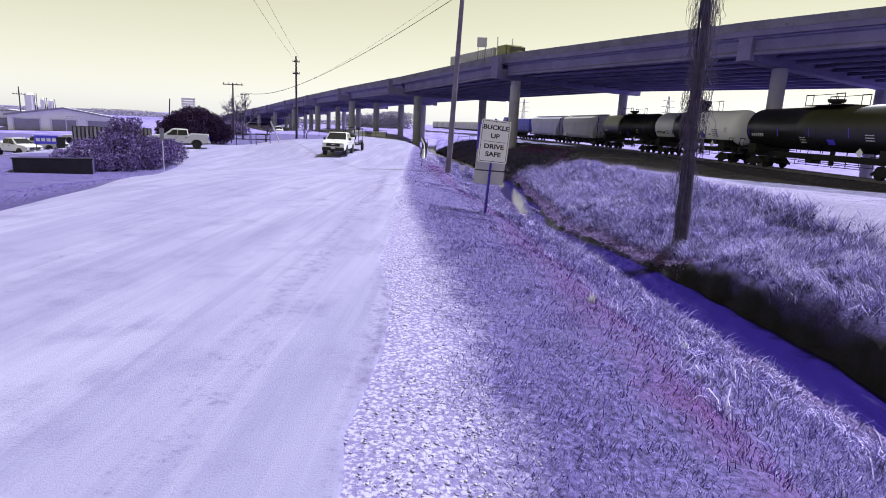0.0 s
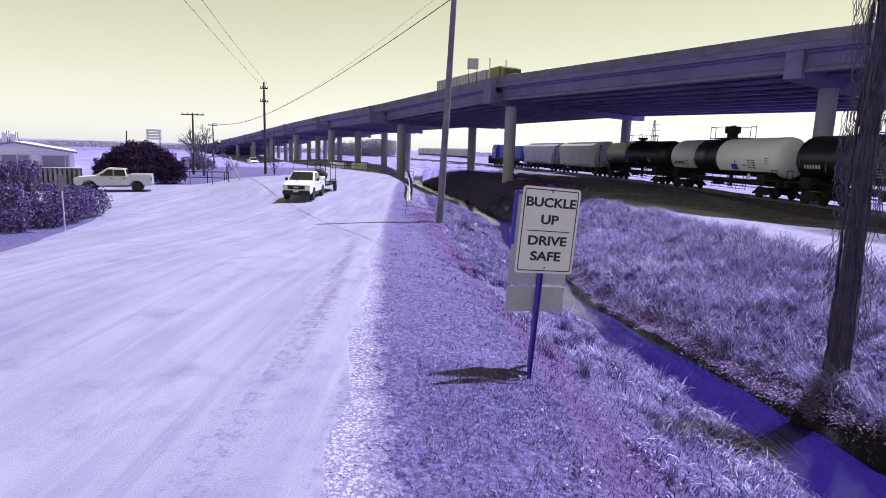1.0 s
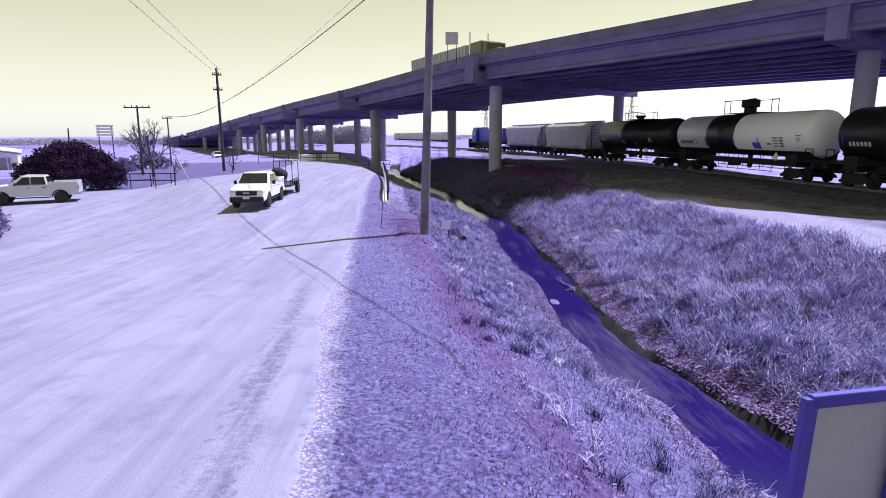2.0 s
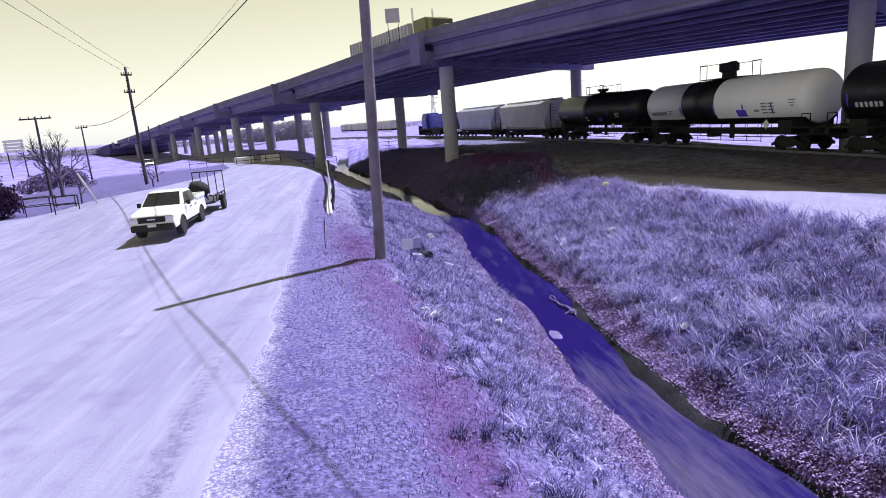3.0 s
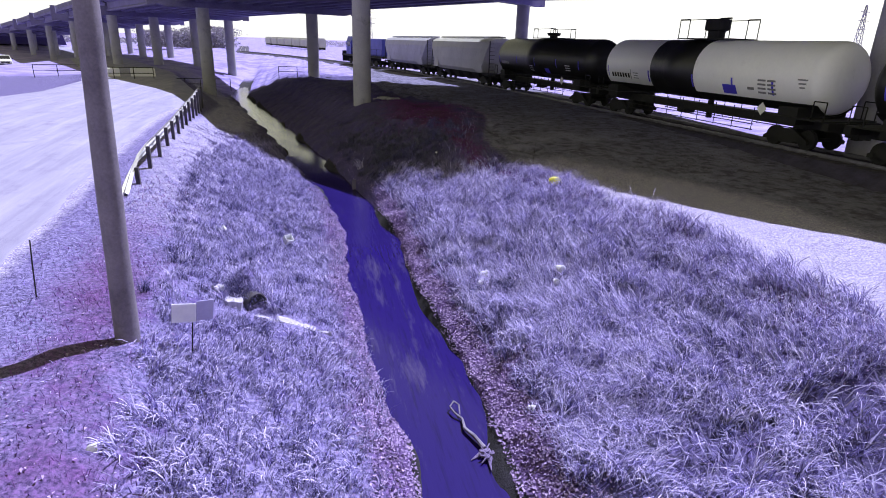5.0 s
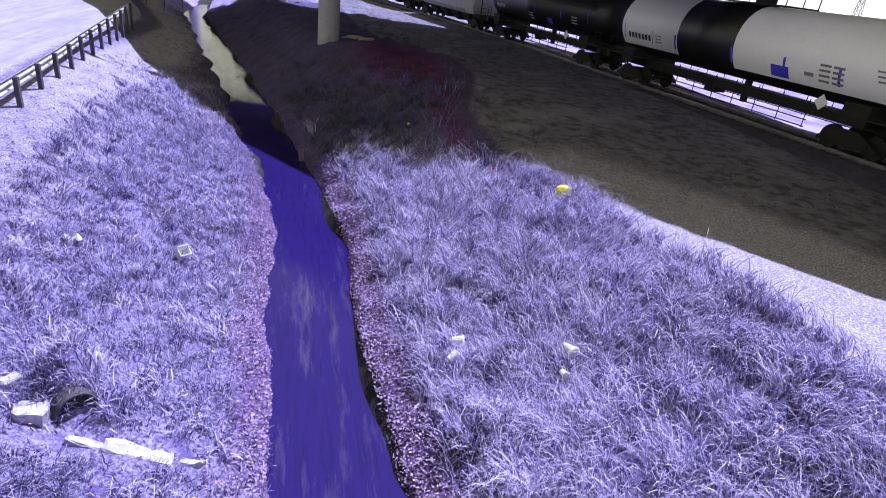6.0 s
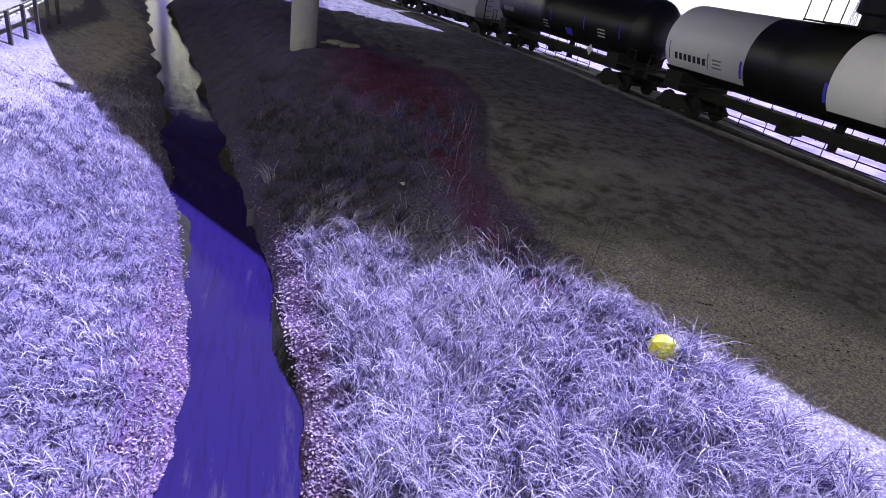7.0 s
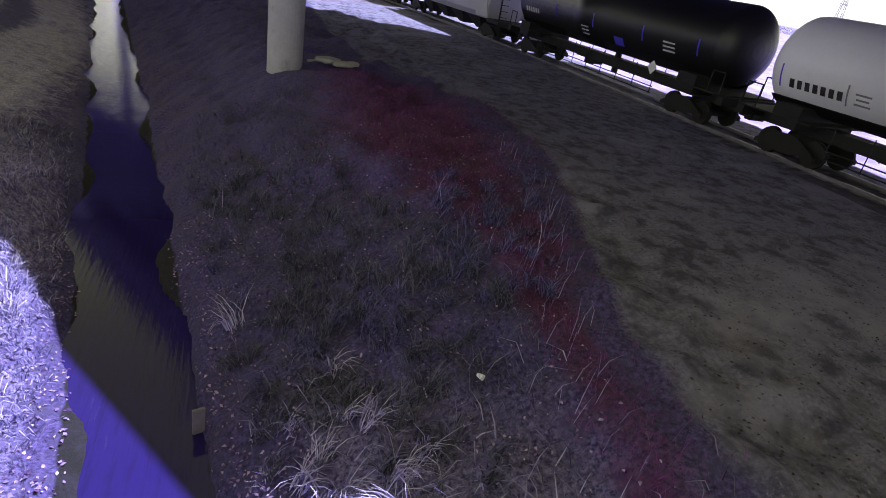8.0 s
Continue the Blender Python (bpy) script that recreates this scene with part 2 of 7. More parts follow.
def land(x, y, rough=True):
    x, y = np.asarray(x, float), np.asarray(y, float)
    u = x - ditch_x(y)
    # the water has cut the foot of both banks unevenly
    cut = np.clip((2.4 - np.abs(u)) / 1.2, 0, 1) * np.clip(np.abs(u) / 0.5, 0, 1)
    u = u + np.sign(u) * cut * ((hash_noise(np.sign(u) * 7.0, y, 0.42, 24) - 0.5) * 0.62 + (hash_noise(np.sign(u) * 5.0, y, 1.3, 25) - 0.5) * 0.16)
    w = np.clip((y - 38) / 8, 0, 1)
    ln, lf = np.interp(u, *LEFT_NEAR), np.interp(u, *LEFT_FAR)
    rn, rf = np.interp(u, *RIGHT_NEAR), np.interp(u, *RIGHT_FAR)
    first = np.clip((17 - y) / 4, 0, 1)
    rn = rn * (1 - first) + np.interp(u, *RIGHT_FIRST) * first
    p = np.where(u < 0, ln * (1 - w) + lf * w, rn * (1 - w) + rf * w)
    # a culvert's head and the scour in front of it
    p = p + 0.72 * np.exp(-((x - 1.78) ** 2 + (y - 39.85) ** 2) / 0.17) - 0.22 * np.exp(-((x - 2.1) ** 2 + (y - 39.05) ** 2) / 0.16)
    far = np.clip((y - 110) / 40, 0, 1)
    p = p * (1 - far) + 0.05 * far
    z = base_z(y) + p
    # the railway runs on a low bank; the field behind it lies lower
    line = 24.25 - 0.083 * (y - 57) - 0.0015 * np.clip(y - 75, 0, 130) ** 2
    drop = np.clip((x - line - 3.2) / 7, 0, 1)
    z = z - 2.8 * drop * drop * (3 - 2 * drop) * np.clip((200 - x) / 80, 0, 1) * np.clip((190 - y) / 70, 0, 1)
    # the yard at the road's corner lies lower
    dip = np.clip((-x - np.interp(y, [44, 60], [9, 17])) / 8, 0, 1)
    z = z - 0.75 * dip * dip * (3 - 2 * dip) * np.clip((y + 10) / 15, 0, 1) * np.clip((110 - y) / 40, 0, 1)
    dip = np.clip((-x - 32) / 14, 0, 1) * np.clip((320 + x) / 120, 0, 1) * np.clip((y - 20) / 25, 0, 1) * np.clip((320 - y) / 120, 0, 1)
    z = z - 2.0 * dip * dip * (3 - 2 * dip)
    if rough:
        grass = np.clip((x - road_right(y) - 1.0) / 1.5, 0, 1) * np.clip((15 - x) / 2, 0.15, 1) * np.clip((np.abs(u) - 0.7) / 0.6, 0, 1)
        z = z + grass * ((hash_noise(x, y, 0.6, 1) - 0.5) * 0.26 + (hash_noise(x, y, 1.6, 2) - 0.5) * (0.12 + 0.16 * (u > 0)) + (hash_noise(x, y, 4.2, 3) - 0.5) * 0.09)
        z = z + (hash_noise(x, y, 0.08, 4) - 0.5) * 0.25 * np.clip((np.hypot(x, y - 30) - 45) / 40, 0, 1)
    return z


WINE_Y = [44, 49.5, 51, 52.4, 54, 55.6, 58, 61, 64, 67, 69]
WINE_X = [11.0, 10.2, 10.3, 10.4, 10.6, 10.8, 10.5, 10.4, 10.5, 10.0, 9.8]
WINE_W = [0.15, 0.45, 0.55, 0.45, 0.7, 1.0, 1.9, 2.3, 2.6, 1.8, 0.4]


def live_at(x, y):
    """Where fresh grass grows: a strip on the verge and a patch on the mound."""
    v = x - road_right(y)
    wide = 0.8 + 0.4 * np.clip((y - 18) / 14, 0, 1)
    mid = 3.3 - 0.9 * np.clip((y - 30) / 6, 0, 1)
    strip = np.exp(-((v - mid) / wide) ** 2) * np.clip(1 - (y - 40) / 8, 0, 1)
    mound = np.exp(-((x - np.interp(y, WINE_Y, WINE_X)) / np.interp(y, WINE_Y, WINE_W)) ** 2) * np.clip((y - 44) / 4, 0, 1) * np.clip((71 - y) / 4, 0, 1)
    return strip, mound


def path_edge(y):
    """Left edge of the gravel strip and, beyond it, of the trodden earth under the bridge."""
    return np.interp(y, [10, 36, 41, 42.6, 44.3, 46, 49.8, 52.4, 53.9, 55.7, 59.1, 63.9, 68, 71, 80], [13.3, 13.6, 13.4, 12.9, 12.3, 11.6, 10.7, 10.9, 11.4, 12.0, 13.1, 13.5, 12.1, 10.2, 9.5])


def land_at(x, y):
    return float(land(x, y, False))


# ---------------------------------------------------------------- ground
def attr(nt, name):
    n = nt.nodes.new("ShaderNodeAttribute")
    n.attribute_name = name
    return n.outputs["Fac"]


def ground_material():
    m, nt, b = nodes_of("ground_cover", 0.95)
    co = nt.nodes.new("ShaderNodeTexCoord").outputs["Object"]
    big = noise_node(nt, co, 0.35, 4)
    mid = noise_node(nt, co, 2.2, 5)
    fine = noise_node(nt, co, 14, 6, 0.75)
    grit = noise_node(nt, co, 45, 4, 0.8)
    # thatch of dry grass
    thatch = mixc(nt, ramp(nt, fine, 0.38, 0.64), (0.0136, 0.00806, 0.0589), (0.0992, 0.0732, 0.285))
    thatch = mixc(nt, ramp(nt, mid, 0.45, 0.7), thatch, (0.0496, 0.0403, 0.124))
    pale = mixc(nt, ramp(nt, fine, 0.38, 0.62), (0.038, 0.028, 0.125), (0.30, 0.262, 0.58))
    pale = mixc(nt, ramp(nt, mid, 0.52, 0.68), pale, (0.085, 0.06, 0.255))
    # low live grass, of a magenta hue
    live = mixc(nt, ramp(nt, fine, 0.38, 0.64), (0.032, 0.008, 0.065), (0.17, 0.075, 0.29))
    # crushed stone
    vor = nt.nodes.new("ShaderNodeTexVoronoi")
    vor.inputs["Scale"].default_value = 22
    nt.links.new(co, vor.inputs["Vector"])
    speck = noise_node(nt, co, 26, 3, 0.6)
    stone = mixc(nt, ramp(nt, speck, 0.40, 0.52), (0.167, 0.14, 0.335), (0.434, 0.412, 0.577))
    stone = mixc(nt, ramp(nt, vor.outputs["Distance"], 0.42, 0.65), stone, (0.192, 0.164, 0.36))
    stone = mixc(nt, ramp(nt, grit, 0.56, 0.7), stone, (0.459, 0.44, 0.577))
    # trodden earth
    earth = mixc(nt, ramp(nt, fine, 0.35, 0.65), (0.078, 0.073, 0.15), (0.185, 0.173, 0.315))
    earth = mixc(nt, ramp(nt, mid, 0.46, 0.62), earth, (0.043, 0.039, 0.092))
    earth = mixc(nt, ramp(nt, big, 0.52, 0.66, 0, 0.6), earth, (0.23, 0.215, 0.38))
    # wet mud, darkened to near-black for the shade under the overhanging bank
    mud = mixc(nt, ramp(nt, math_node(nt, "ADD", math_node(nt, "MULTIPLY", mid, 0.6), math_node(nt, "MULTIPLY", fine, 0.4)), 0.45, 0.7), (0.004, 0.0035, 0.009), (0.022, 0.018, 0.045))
    field = mixc(nt, ramp(nt, big, 0.4, 0.6), (0.169, 0.132, 0.401), (0.296, 0.253, 0.57))

    def edge(name, lo=0.35, hi=0.65, amount=0.5):
        wob = math_node(nt, "MULTIPLY", math_node(nt, "SUBTRACT", math_node(nt, "ADD", math_node(nt, "MULTIPLY", mid, 0.5), math_node(nt, "MULTIPLY", fine, 0.5)), 0.5), amount * 2)
        return ramp(nt, math_node(nt, "ADD", attr(nt, name), wob), lo, hi)
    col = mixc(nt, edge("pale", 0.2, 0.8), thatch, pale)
    litter = mixc(nt, ramp(nt, fine, 0.4, 0.6), (0.024, 0.008, 0.07), (0.17, 0.10, 0.33))
    col = mixc(nt, edge("litter", 0.3, 0.7, 0.6), col, litter)
    col = mixc(nt, edge("live", 0.2, 0.85, 0.9), col, live)
    wine = mixc(nt, ramp(nt, fine, 0.38, 0.64), (0.035, 0.006, 0.045), (0.11, 0.03, 0.135))
    col = mixc(nt, edge("wine", 0.3, 0.7, 0.8), col, wine)
    col = mixc(nt, edge("field", 0.3, 0.7), col, field)
    col = mixc(nt, edge("earth"), col, earth)
    col = mixc(nt, edge("stone", 0.25, 0.75, 1.15), col, stone)
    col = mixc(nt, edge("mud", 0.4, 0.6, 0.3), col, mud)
    nt.links.new(col, b.inputs["Base Color"])
    h = math_node(nt, "ADD", fine, math_node(nt, "MULTIPLY", grit, 0.5))
    bumped(nt, b, h, 0.7, 0.03)
    return m


GROUND = ground_material()


def axis_steps(lo, hi, step, out_lo, out_hi, grow=1.18):
    mid = list(np.arange(lo, hi + step / 2, step))
    a, s = [], step
    v = lo
    while v > out_lo:
        s *= grow
        v -= s
        a.append(v)
    b, s, v = [], step, hi
    while v < out_hi:
        s *= grow
        v += s
        b.append(v)
    return np.array(a[::-1] + mid + b)


def sheet(name, X, Y, Z, material, keep=None, smooth=True):
    """A grid of quads from 2D arrays."""
    ny, nx = X.shape
    verts = np.stack([X.ravel(), Y.ravel(), Z.ravel()], 1)
    i = np.arange(ny * nx).reshape(ny, nx)
    quads = np.stack([i[:-1, :-1].ravel(), i[:-1, 1:].ravel(), i[1:, 1:].ravel(), i[1:, :-1].ravel()], 1)
    if keep is not None:
        quads = quads[keep.ravel()]
    me = bpy.data.meshes.new(name)
    me.from_pydata(verts.tolist(), [], quads.tolist())
    me.materials.append(material)
    me.polygons.foreach_set("use_smooth", [smooth] * len(me.polygons))
    return new(name, me)


def set_mask(ob, name, values):
    a = ob.data.attributes.new(name, "FLOAT", "POINT")
    a.data.foreach_set("value", np.asarray(values, np.float32).ravel())


gx = axis_steps(-5.0, 15.0, 0.14, -2500, 2500)
gy = axis_steps(1.0, 92.0, 0.18, -1500, 4500)
GX, GY = np.meshgrid(gx, gy)
ground = tagged(sheet("ground", GX, GY, land(GX, GY), GROUND), "sunlit dry grass banks, gravel verge and trodden earth along a ditch", "ground", kind="structure")


def step01(v, lo, hi):
    return np.clip((v - lo) / (hi - lo), 0, 1)


U = GX - ditch_x(GY)
V = GX - road_right(GY)
near = 1 - step01(GY, 3, 13)
stone_verge = step01(V, -2.5, -0.5) * (1 - step01(V, 0.5 * near, 0.6 + 1.1 * near)) * (1 - step01(GY, 70, 90))
bank_stone = (0.5 + 0.2 * step01(GY, 48, 54)) * step01(V, 0.8, 1.6) * (1 - step01(V, 3.4, 5.6)) * step01(GY, 38, 46)
corridor = np.maximum(path_edge(GY) - ditch_x(GY), 2)
stone_track = step01(U, corridor - 0.4, corridor + 0.5) * (1 - step01(U - corridor, 2.0, 5.5)) * (1 - step01(GY, 43, 50))
field_mask = np.clip(step01(GX, 29, 33) + step01(GY, 92, 110) + step01(-GX, 16, 24) * step01(GY, 90, 102), 0, 1)
live_strip, live_mound = live_at(GX, GY)
earth_mask = step01(U, corridor, corridor + 0.8) * (1 - step01(GX, 27, 30)) * (1 - step01(GY, 120, 150))
# mud with its painted shade, reaching higher on the first cut face
mud_shade_mask = 1 - step01(np.abs(U), 0.85, np.where((U > 0) & (GY < 16), 1.5, 0.98))
set_mask(ground, "stone", np.clip(stone_verge * 0.9 + 1.7 * stone_track + bank_stone, 0, 1.7))
set_mask(ground, "live", np.clip(live_strip * (0.3 + 0.5 * hash_noise(GX, GY, 0.8, 21)), 0, 1))
set_mask(ground, "wine", np.clip(live_mound * (0.4 + 0.7 * hash_noise(GX, GY, 0.55, 22)), 0, 1))
set_mask(ground, "earth", earth_mask)
past = GX - path_edge(GY)
# pale ground colour stops near the bridge's shadow line, which deepens the shade beyond
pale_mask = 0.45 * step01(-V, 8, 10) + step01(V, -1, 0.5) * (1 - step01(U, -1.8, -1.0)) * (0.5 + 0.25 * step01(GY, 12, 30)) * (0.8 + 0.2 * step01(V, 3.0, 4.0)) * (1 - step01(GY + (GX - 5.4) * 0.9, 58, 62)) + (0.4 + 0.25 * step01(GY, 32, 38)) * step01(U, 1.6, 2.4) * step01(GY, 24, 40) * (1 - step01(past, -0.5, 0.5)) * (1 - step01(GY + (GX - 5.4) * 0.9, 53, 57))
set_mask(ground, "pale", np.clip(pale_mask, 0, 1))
set_mask(ground, "mud", mud_shade_mask * (1 - step01(GY, 110, 130)))
set_mask(ground, "field", field_mask)
set_mask(ground, "litter", step01(np.abs(U), 0.8, 1.0) * (1 - step01(np.abs(U) + (hash_noise(GX, GY, 0.8, 28) - 0.5) * 1.0, 1.3, 2.3)) * step01(GY, 13, 17) * (1 - step01(GY, 47, 54)))


def road_material():
    m, nt, b = nodes_of("worn_pale_road", 0.9)
    tc = nt.nodes.new("ShaderNodeTexCoord").outputs["Object"]
    mp = nt.nodes.new("ShaderNodeMapping")
    mp.inputs["Scale"].default_value = (1.0, 0.16, 1.0)
    mp.inputs["Rotation"].default_value = (0, 0, radians(-4))
    nt.links.new(tc, mp.inputs["Vector"])
    streak = noise_node(nt, mp.outputs[0], 0.9, 5, 0.6)
    mid = noise_node(nt, tc, 1.1, 5)
    fine = noise_node(nt, tc, 30, 5, 0.8)
    col = mixc(nt, ramp(nt, streak, 0.35, 0.65), (0.22, 0.208, 0.36), (0.298, 0.282, 0.443))
    col = mixc(nt, ramp(nt, mid, 0.52, 0.75), col, (0.205, 0.189, 0.341))
    # gritty band where no wheels run, and loose grit towards the verge
    n_edge = nt.nodes.new("ShaderNodeAttribute")
    n_edge.attribute_name = "grit"
    rub = noise_node(nt, tc, 7, 6, 0.75)
    loose = math_node(nt, "ADD", n_edge.outputs["Fac"], math_node(nt, "MULTIPLY", math_node(nt, "SUBTRACT", rub, 0.5), 1.3))
    col = mixc(nt, ramp(nt, loose, 0.35, 0.85), col, (0.18, 0.161, 0.31))
    col = mixc(nt, ramp(nt, math_node(nt, "MULTIPLY", loose, fine), 0.22, 0.34), col, (0.136, 0.118, 0.236))
    col = mixc(nt, ramp(nt, fine, 0.58, 0.75), col, (0.223, 0.205, 0.335))
    # thin lines worn along by tyres, and loose stones
    mt = nt.nodes.new("ShaderNodeMapping")
    mt.inputs["Scale"].default_value = (1.0, 0.035, 1.0)
    mt.inputs["Rotation"].default_value = (0, 0, radians(-4))
    nt.links.new(tc, mt.inputs["Vector"])
    worn = noise_node(nt, mt.outputs[0], 3.2, 4, 0.65)
    col = mixc(nt, ramp(nt, worn, 0.52, 0.68, 0, 0.55), col, (0.335, 0.318, 0.475))
    col = mixc(nt, ramp(nt, worn, 0.46, 0.34, 0, 0.5), col, (0.19, 0.175, 0.315))
    specks = noise_node(nt, tc, 62, 3, 0.8)
    col = mixc(nt, ramp(nt, math_node(nt, "MULTIPLY", specks, math_node(nt, "ADD", mid, 0.5)), 0.62, 0.74, 0, 0.8), col, (0.13, 0.115, 0.23))
    col = mixc(nt, ramp(nt, specks, 0.36, 0.24, 0, 0.7), col, (0.37, 0.355, 0.48))
    nt.links.new(col, b.inputs["Base Color"])
    bumped(nt, b, math_node(nt, "ADD", fine, specks), 0.5, 0.02)
    return m


ROAD = road_material()
# the carriageway, with the mouth of a side road on its far side
rs = np.concatenate([np.arange(-40, 90, 0.25), np.arange(90, 262, 4)])
LEFT_Y = [-40, 0, 8, 13, 17, 22, 27, 32, 37, 41, 45, 52, 58, 63, 74, 85, 100, 150, 260]
LEFT_X = [-9, -8.6, -9.0, -10.0, -11.6, -13.9, -16.3, -17.9, -19.3, -21.5, -60, -60, -22, -17, -15, -16, -20.5, -39, -84]
road_left = smooth_curve(LEFT_Y, LEFT_X, 0.6)
rw = np.linspace(0, 1, 60) ** 1.5
RY = np.repeat(rs[:, None], len(rw), 1)
edge_r = road_right(rs) + (hash_noise(rs, rs * 0, 0.25, 5) - 0.5) * 0.4 + (hash_noise(rs, rs * 0, 0.9, 6) - 0.5) * 0.22 + (hash_noise(rs, rs * 0, 3.1, 7) - 0.5) * 0.1
RX = edge_r[:, None] + (road_left(rs) - edge_r)[:, None] * rw[None, :]
RZ = land(RX, RY, False) + 0.02 + 0.05 * (1 - (2 * rw - 1) ** 4)[None, :]
RZ[:, 0] -= 0.03
RZ[:, -1] -= 0.03
road_sheet = sheet("road", RX, RY, RZ, ROAD)
RV = RX - road_right(RY)
set_mask(road_sheet, "grit", (0.40 * np.exp(-((RV + 1.15 - 0.012 * RY) / 0.6) ** 2) + 0.5 * step01(RV, -0.4, 0.05) + 0.35 * np.exp(-((RV + 4.6) / 0.7) ** 2) + 0.42 * np.exp(-((RV + 0.7) / 0.24) ** 2) * step01(RY, 10, 18)) * (1 - 0.6 * step01(RY, 12, 34)))
road = tagged(road_sheet, "pale worn road with wheel tracks and dusty edges", "road", kind="structure")


def water_material():
    m, nt, b = nodes_of("shallow_ditch_water", 0.06)
    co = nt.nodes.new("ShaderNodeTexCoord").outputs["Object"]
    mp = nt.nodes.new("ShaderNodeMapping")
    mp.inputs["Scale"].default_value = (1.6, 0.13, 1.0)
    nt.links.new(co, mp.inputs["Vector"])
    mq = nt.nodes.new("ShaderNodeMapping")
    mq.inputs["Scale"].default_value = (2.0, 0.28, 1.0)
    nt.links.new(co, mq.inputs["Vector"])
    silt = noise_node(nt, mq.outputs[0], 1.1, 9, 0.72)
    lines = noise_node(nt, mp.outputs[0], 6.0, 4, 0.7)
    sy = nt.nodes.new("ShaderNodeSeparateXYZ")
    nt.links.new(co, sy.inputs[0])
    bars = math_node(nt, "MULTIPLY", ramp(nt, sy.outputs[1], 34, 39, 0, 0.3), ramp(nt, sy.outputs[1], 49, 44))
    bars = math_node(nt, "ADD", bars, math_node(nt, "MULTIPLY", ramp(nt, sy.outputs[1], 32.5, 29.5), ramp(nt, sy.outputs[1], 20, 25)))
    shoal = math_node(nt, "ADD", math_node(nt, "MULTIPLY", bars, 0.26), silt)
    col = mixc(nt, ramp(nt, shoal, 0.6, 0.86), (0.016, 0.009, 0.105), (0.075, 0.062, 0.15))
    col = mixc(nt, ramp(nt, lines, 0.5, 0.72, 0, 0.45), col, (0.007, 0.005, 0.03))
    nt.links.new(col, b.inputs["Base Color"])
    rip = noise_node(nt, mp.outputs[0], 7.0, 4, 0.6)
    # the current draws ripples along the ditch, the wind draws them across it beyond the bridge's edge
    mw = nt.nodes.new("ShaderNodeMapping")
    mw.inputs["Scale"].default_value = (0.8, 3.4, 1.0)
    nt.links.new(co, mw.inputs["Vector"])
    gust = math_node(nt, "MULTIPLY", noise_node(nt, mw.outputs[0], 2.2, 3, 0.55), ramp(nt, sy.outputs[1], 61, 64, 0, 4.5))
    bn = nt.nodes.new("ShaderNodeBump")
    nt.links.new(math_node(nt, "ADD", rip, gust), bn.inputs["Height"])
    bn.inputs["Distance"].default_value = 0.05
    bn.inputs["Strength"].default_value = 0.09
    # IOR is ramped up past y 60.5 to brighten the sky's reflection there
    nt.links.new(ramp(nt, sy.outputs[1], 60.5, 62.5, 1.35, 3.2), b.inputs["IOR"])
    nt.links.new(bn.outputs[0], b.inputs["Normal"])
    return m


wy = np.concatenate([np.arange(-60, 0, 2), np.arange(0, 110, 0.4), np.arange(110, 150, 3)])
wu = np.linspace(-1.5, 1.5, 9)
WY = np.repeat(wy[:, None], 9, 1)
WX = ditch_x(wy)[:, None] + wu[None, :]
WZ = base_z(WY) - 2.42
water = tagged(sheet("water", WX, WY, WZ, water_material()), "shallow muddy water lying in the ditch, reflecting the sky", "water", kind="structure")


# ---------------------------------------------------------------- overpass
# near edge of the deck at each bent, and the height of the parapet's top
BENTS = [(60.0, 4.0, 12.0), (41.5, 22.8, 11.7), (22.6, 43.5, 11.25), (3.8, 65.6, 10.95), (-10.6, 90.5, 9.7), (-24.2, 117.5, 9.3), (-38, 145, 8.7),
         (-52, 173, 8.0), (-66.5, 201, 7.0), (-81.5, 228, 5.9), (-97, 254, 4.7)]
ACROSS = Vector((21.2, 14.5, 0)).normalized()
TURN = [37, 37, 38, 42, 17, 15, 15, 15, 15, 15, 15]      # which way each bent lies
WIDES = [33, 33, 33, 31, 20.6, 20, 20, 20, 20, 20, 20]
SIDES = [Vector((math.cos(radians(a)), math.sin(radians(a)), 0)) for a in TURN]
bridge = thing("overpass", 3.2, 63.0, 0, label="long concrete highway overpass on round columns, curving away", category="bridge")
bridge_inv = bridge.matrix_basis.inverted()


def local_part(name, bm, material, parent, label="", smooth=False):
    bmesh.ops.transform(bm, matrix=bridge_inv, verts=bm.verts)
    return part(name, bm, material, parent, label, smooth)


def loft(bm, a, b):
    """A closed body between two outlines of points."""
    va, vb = [bm.verts.new(p) for p in a], [bm.verts.new(p) for p in b]
    n = len(a)
    fs = [bm.faces.new(va), bm.faces.new(vb[::-1])]
    fs += [bm.faces.new((va[i], vb[i], vb[(i + 1) % n], va[(i + 1) % n])) for i in range(n)]
    bmesh.ops.recalc_face_normals(bm, faces=fs)


def across_outline(p, outline):
    """Outline (metres across the deck, height from the parapet's top) at a bent."""
    return [Vector((p[0], p[1], p[2])) + p[3] * s + Vector((0, 0, h)) for s, h in outline]


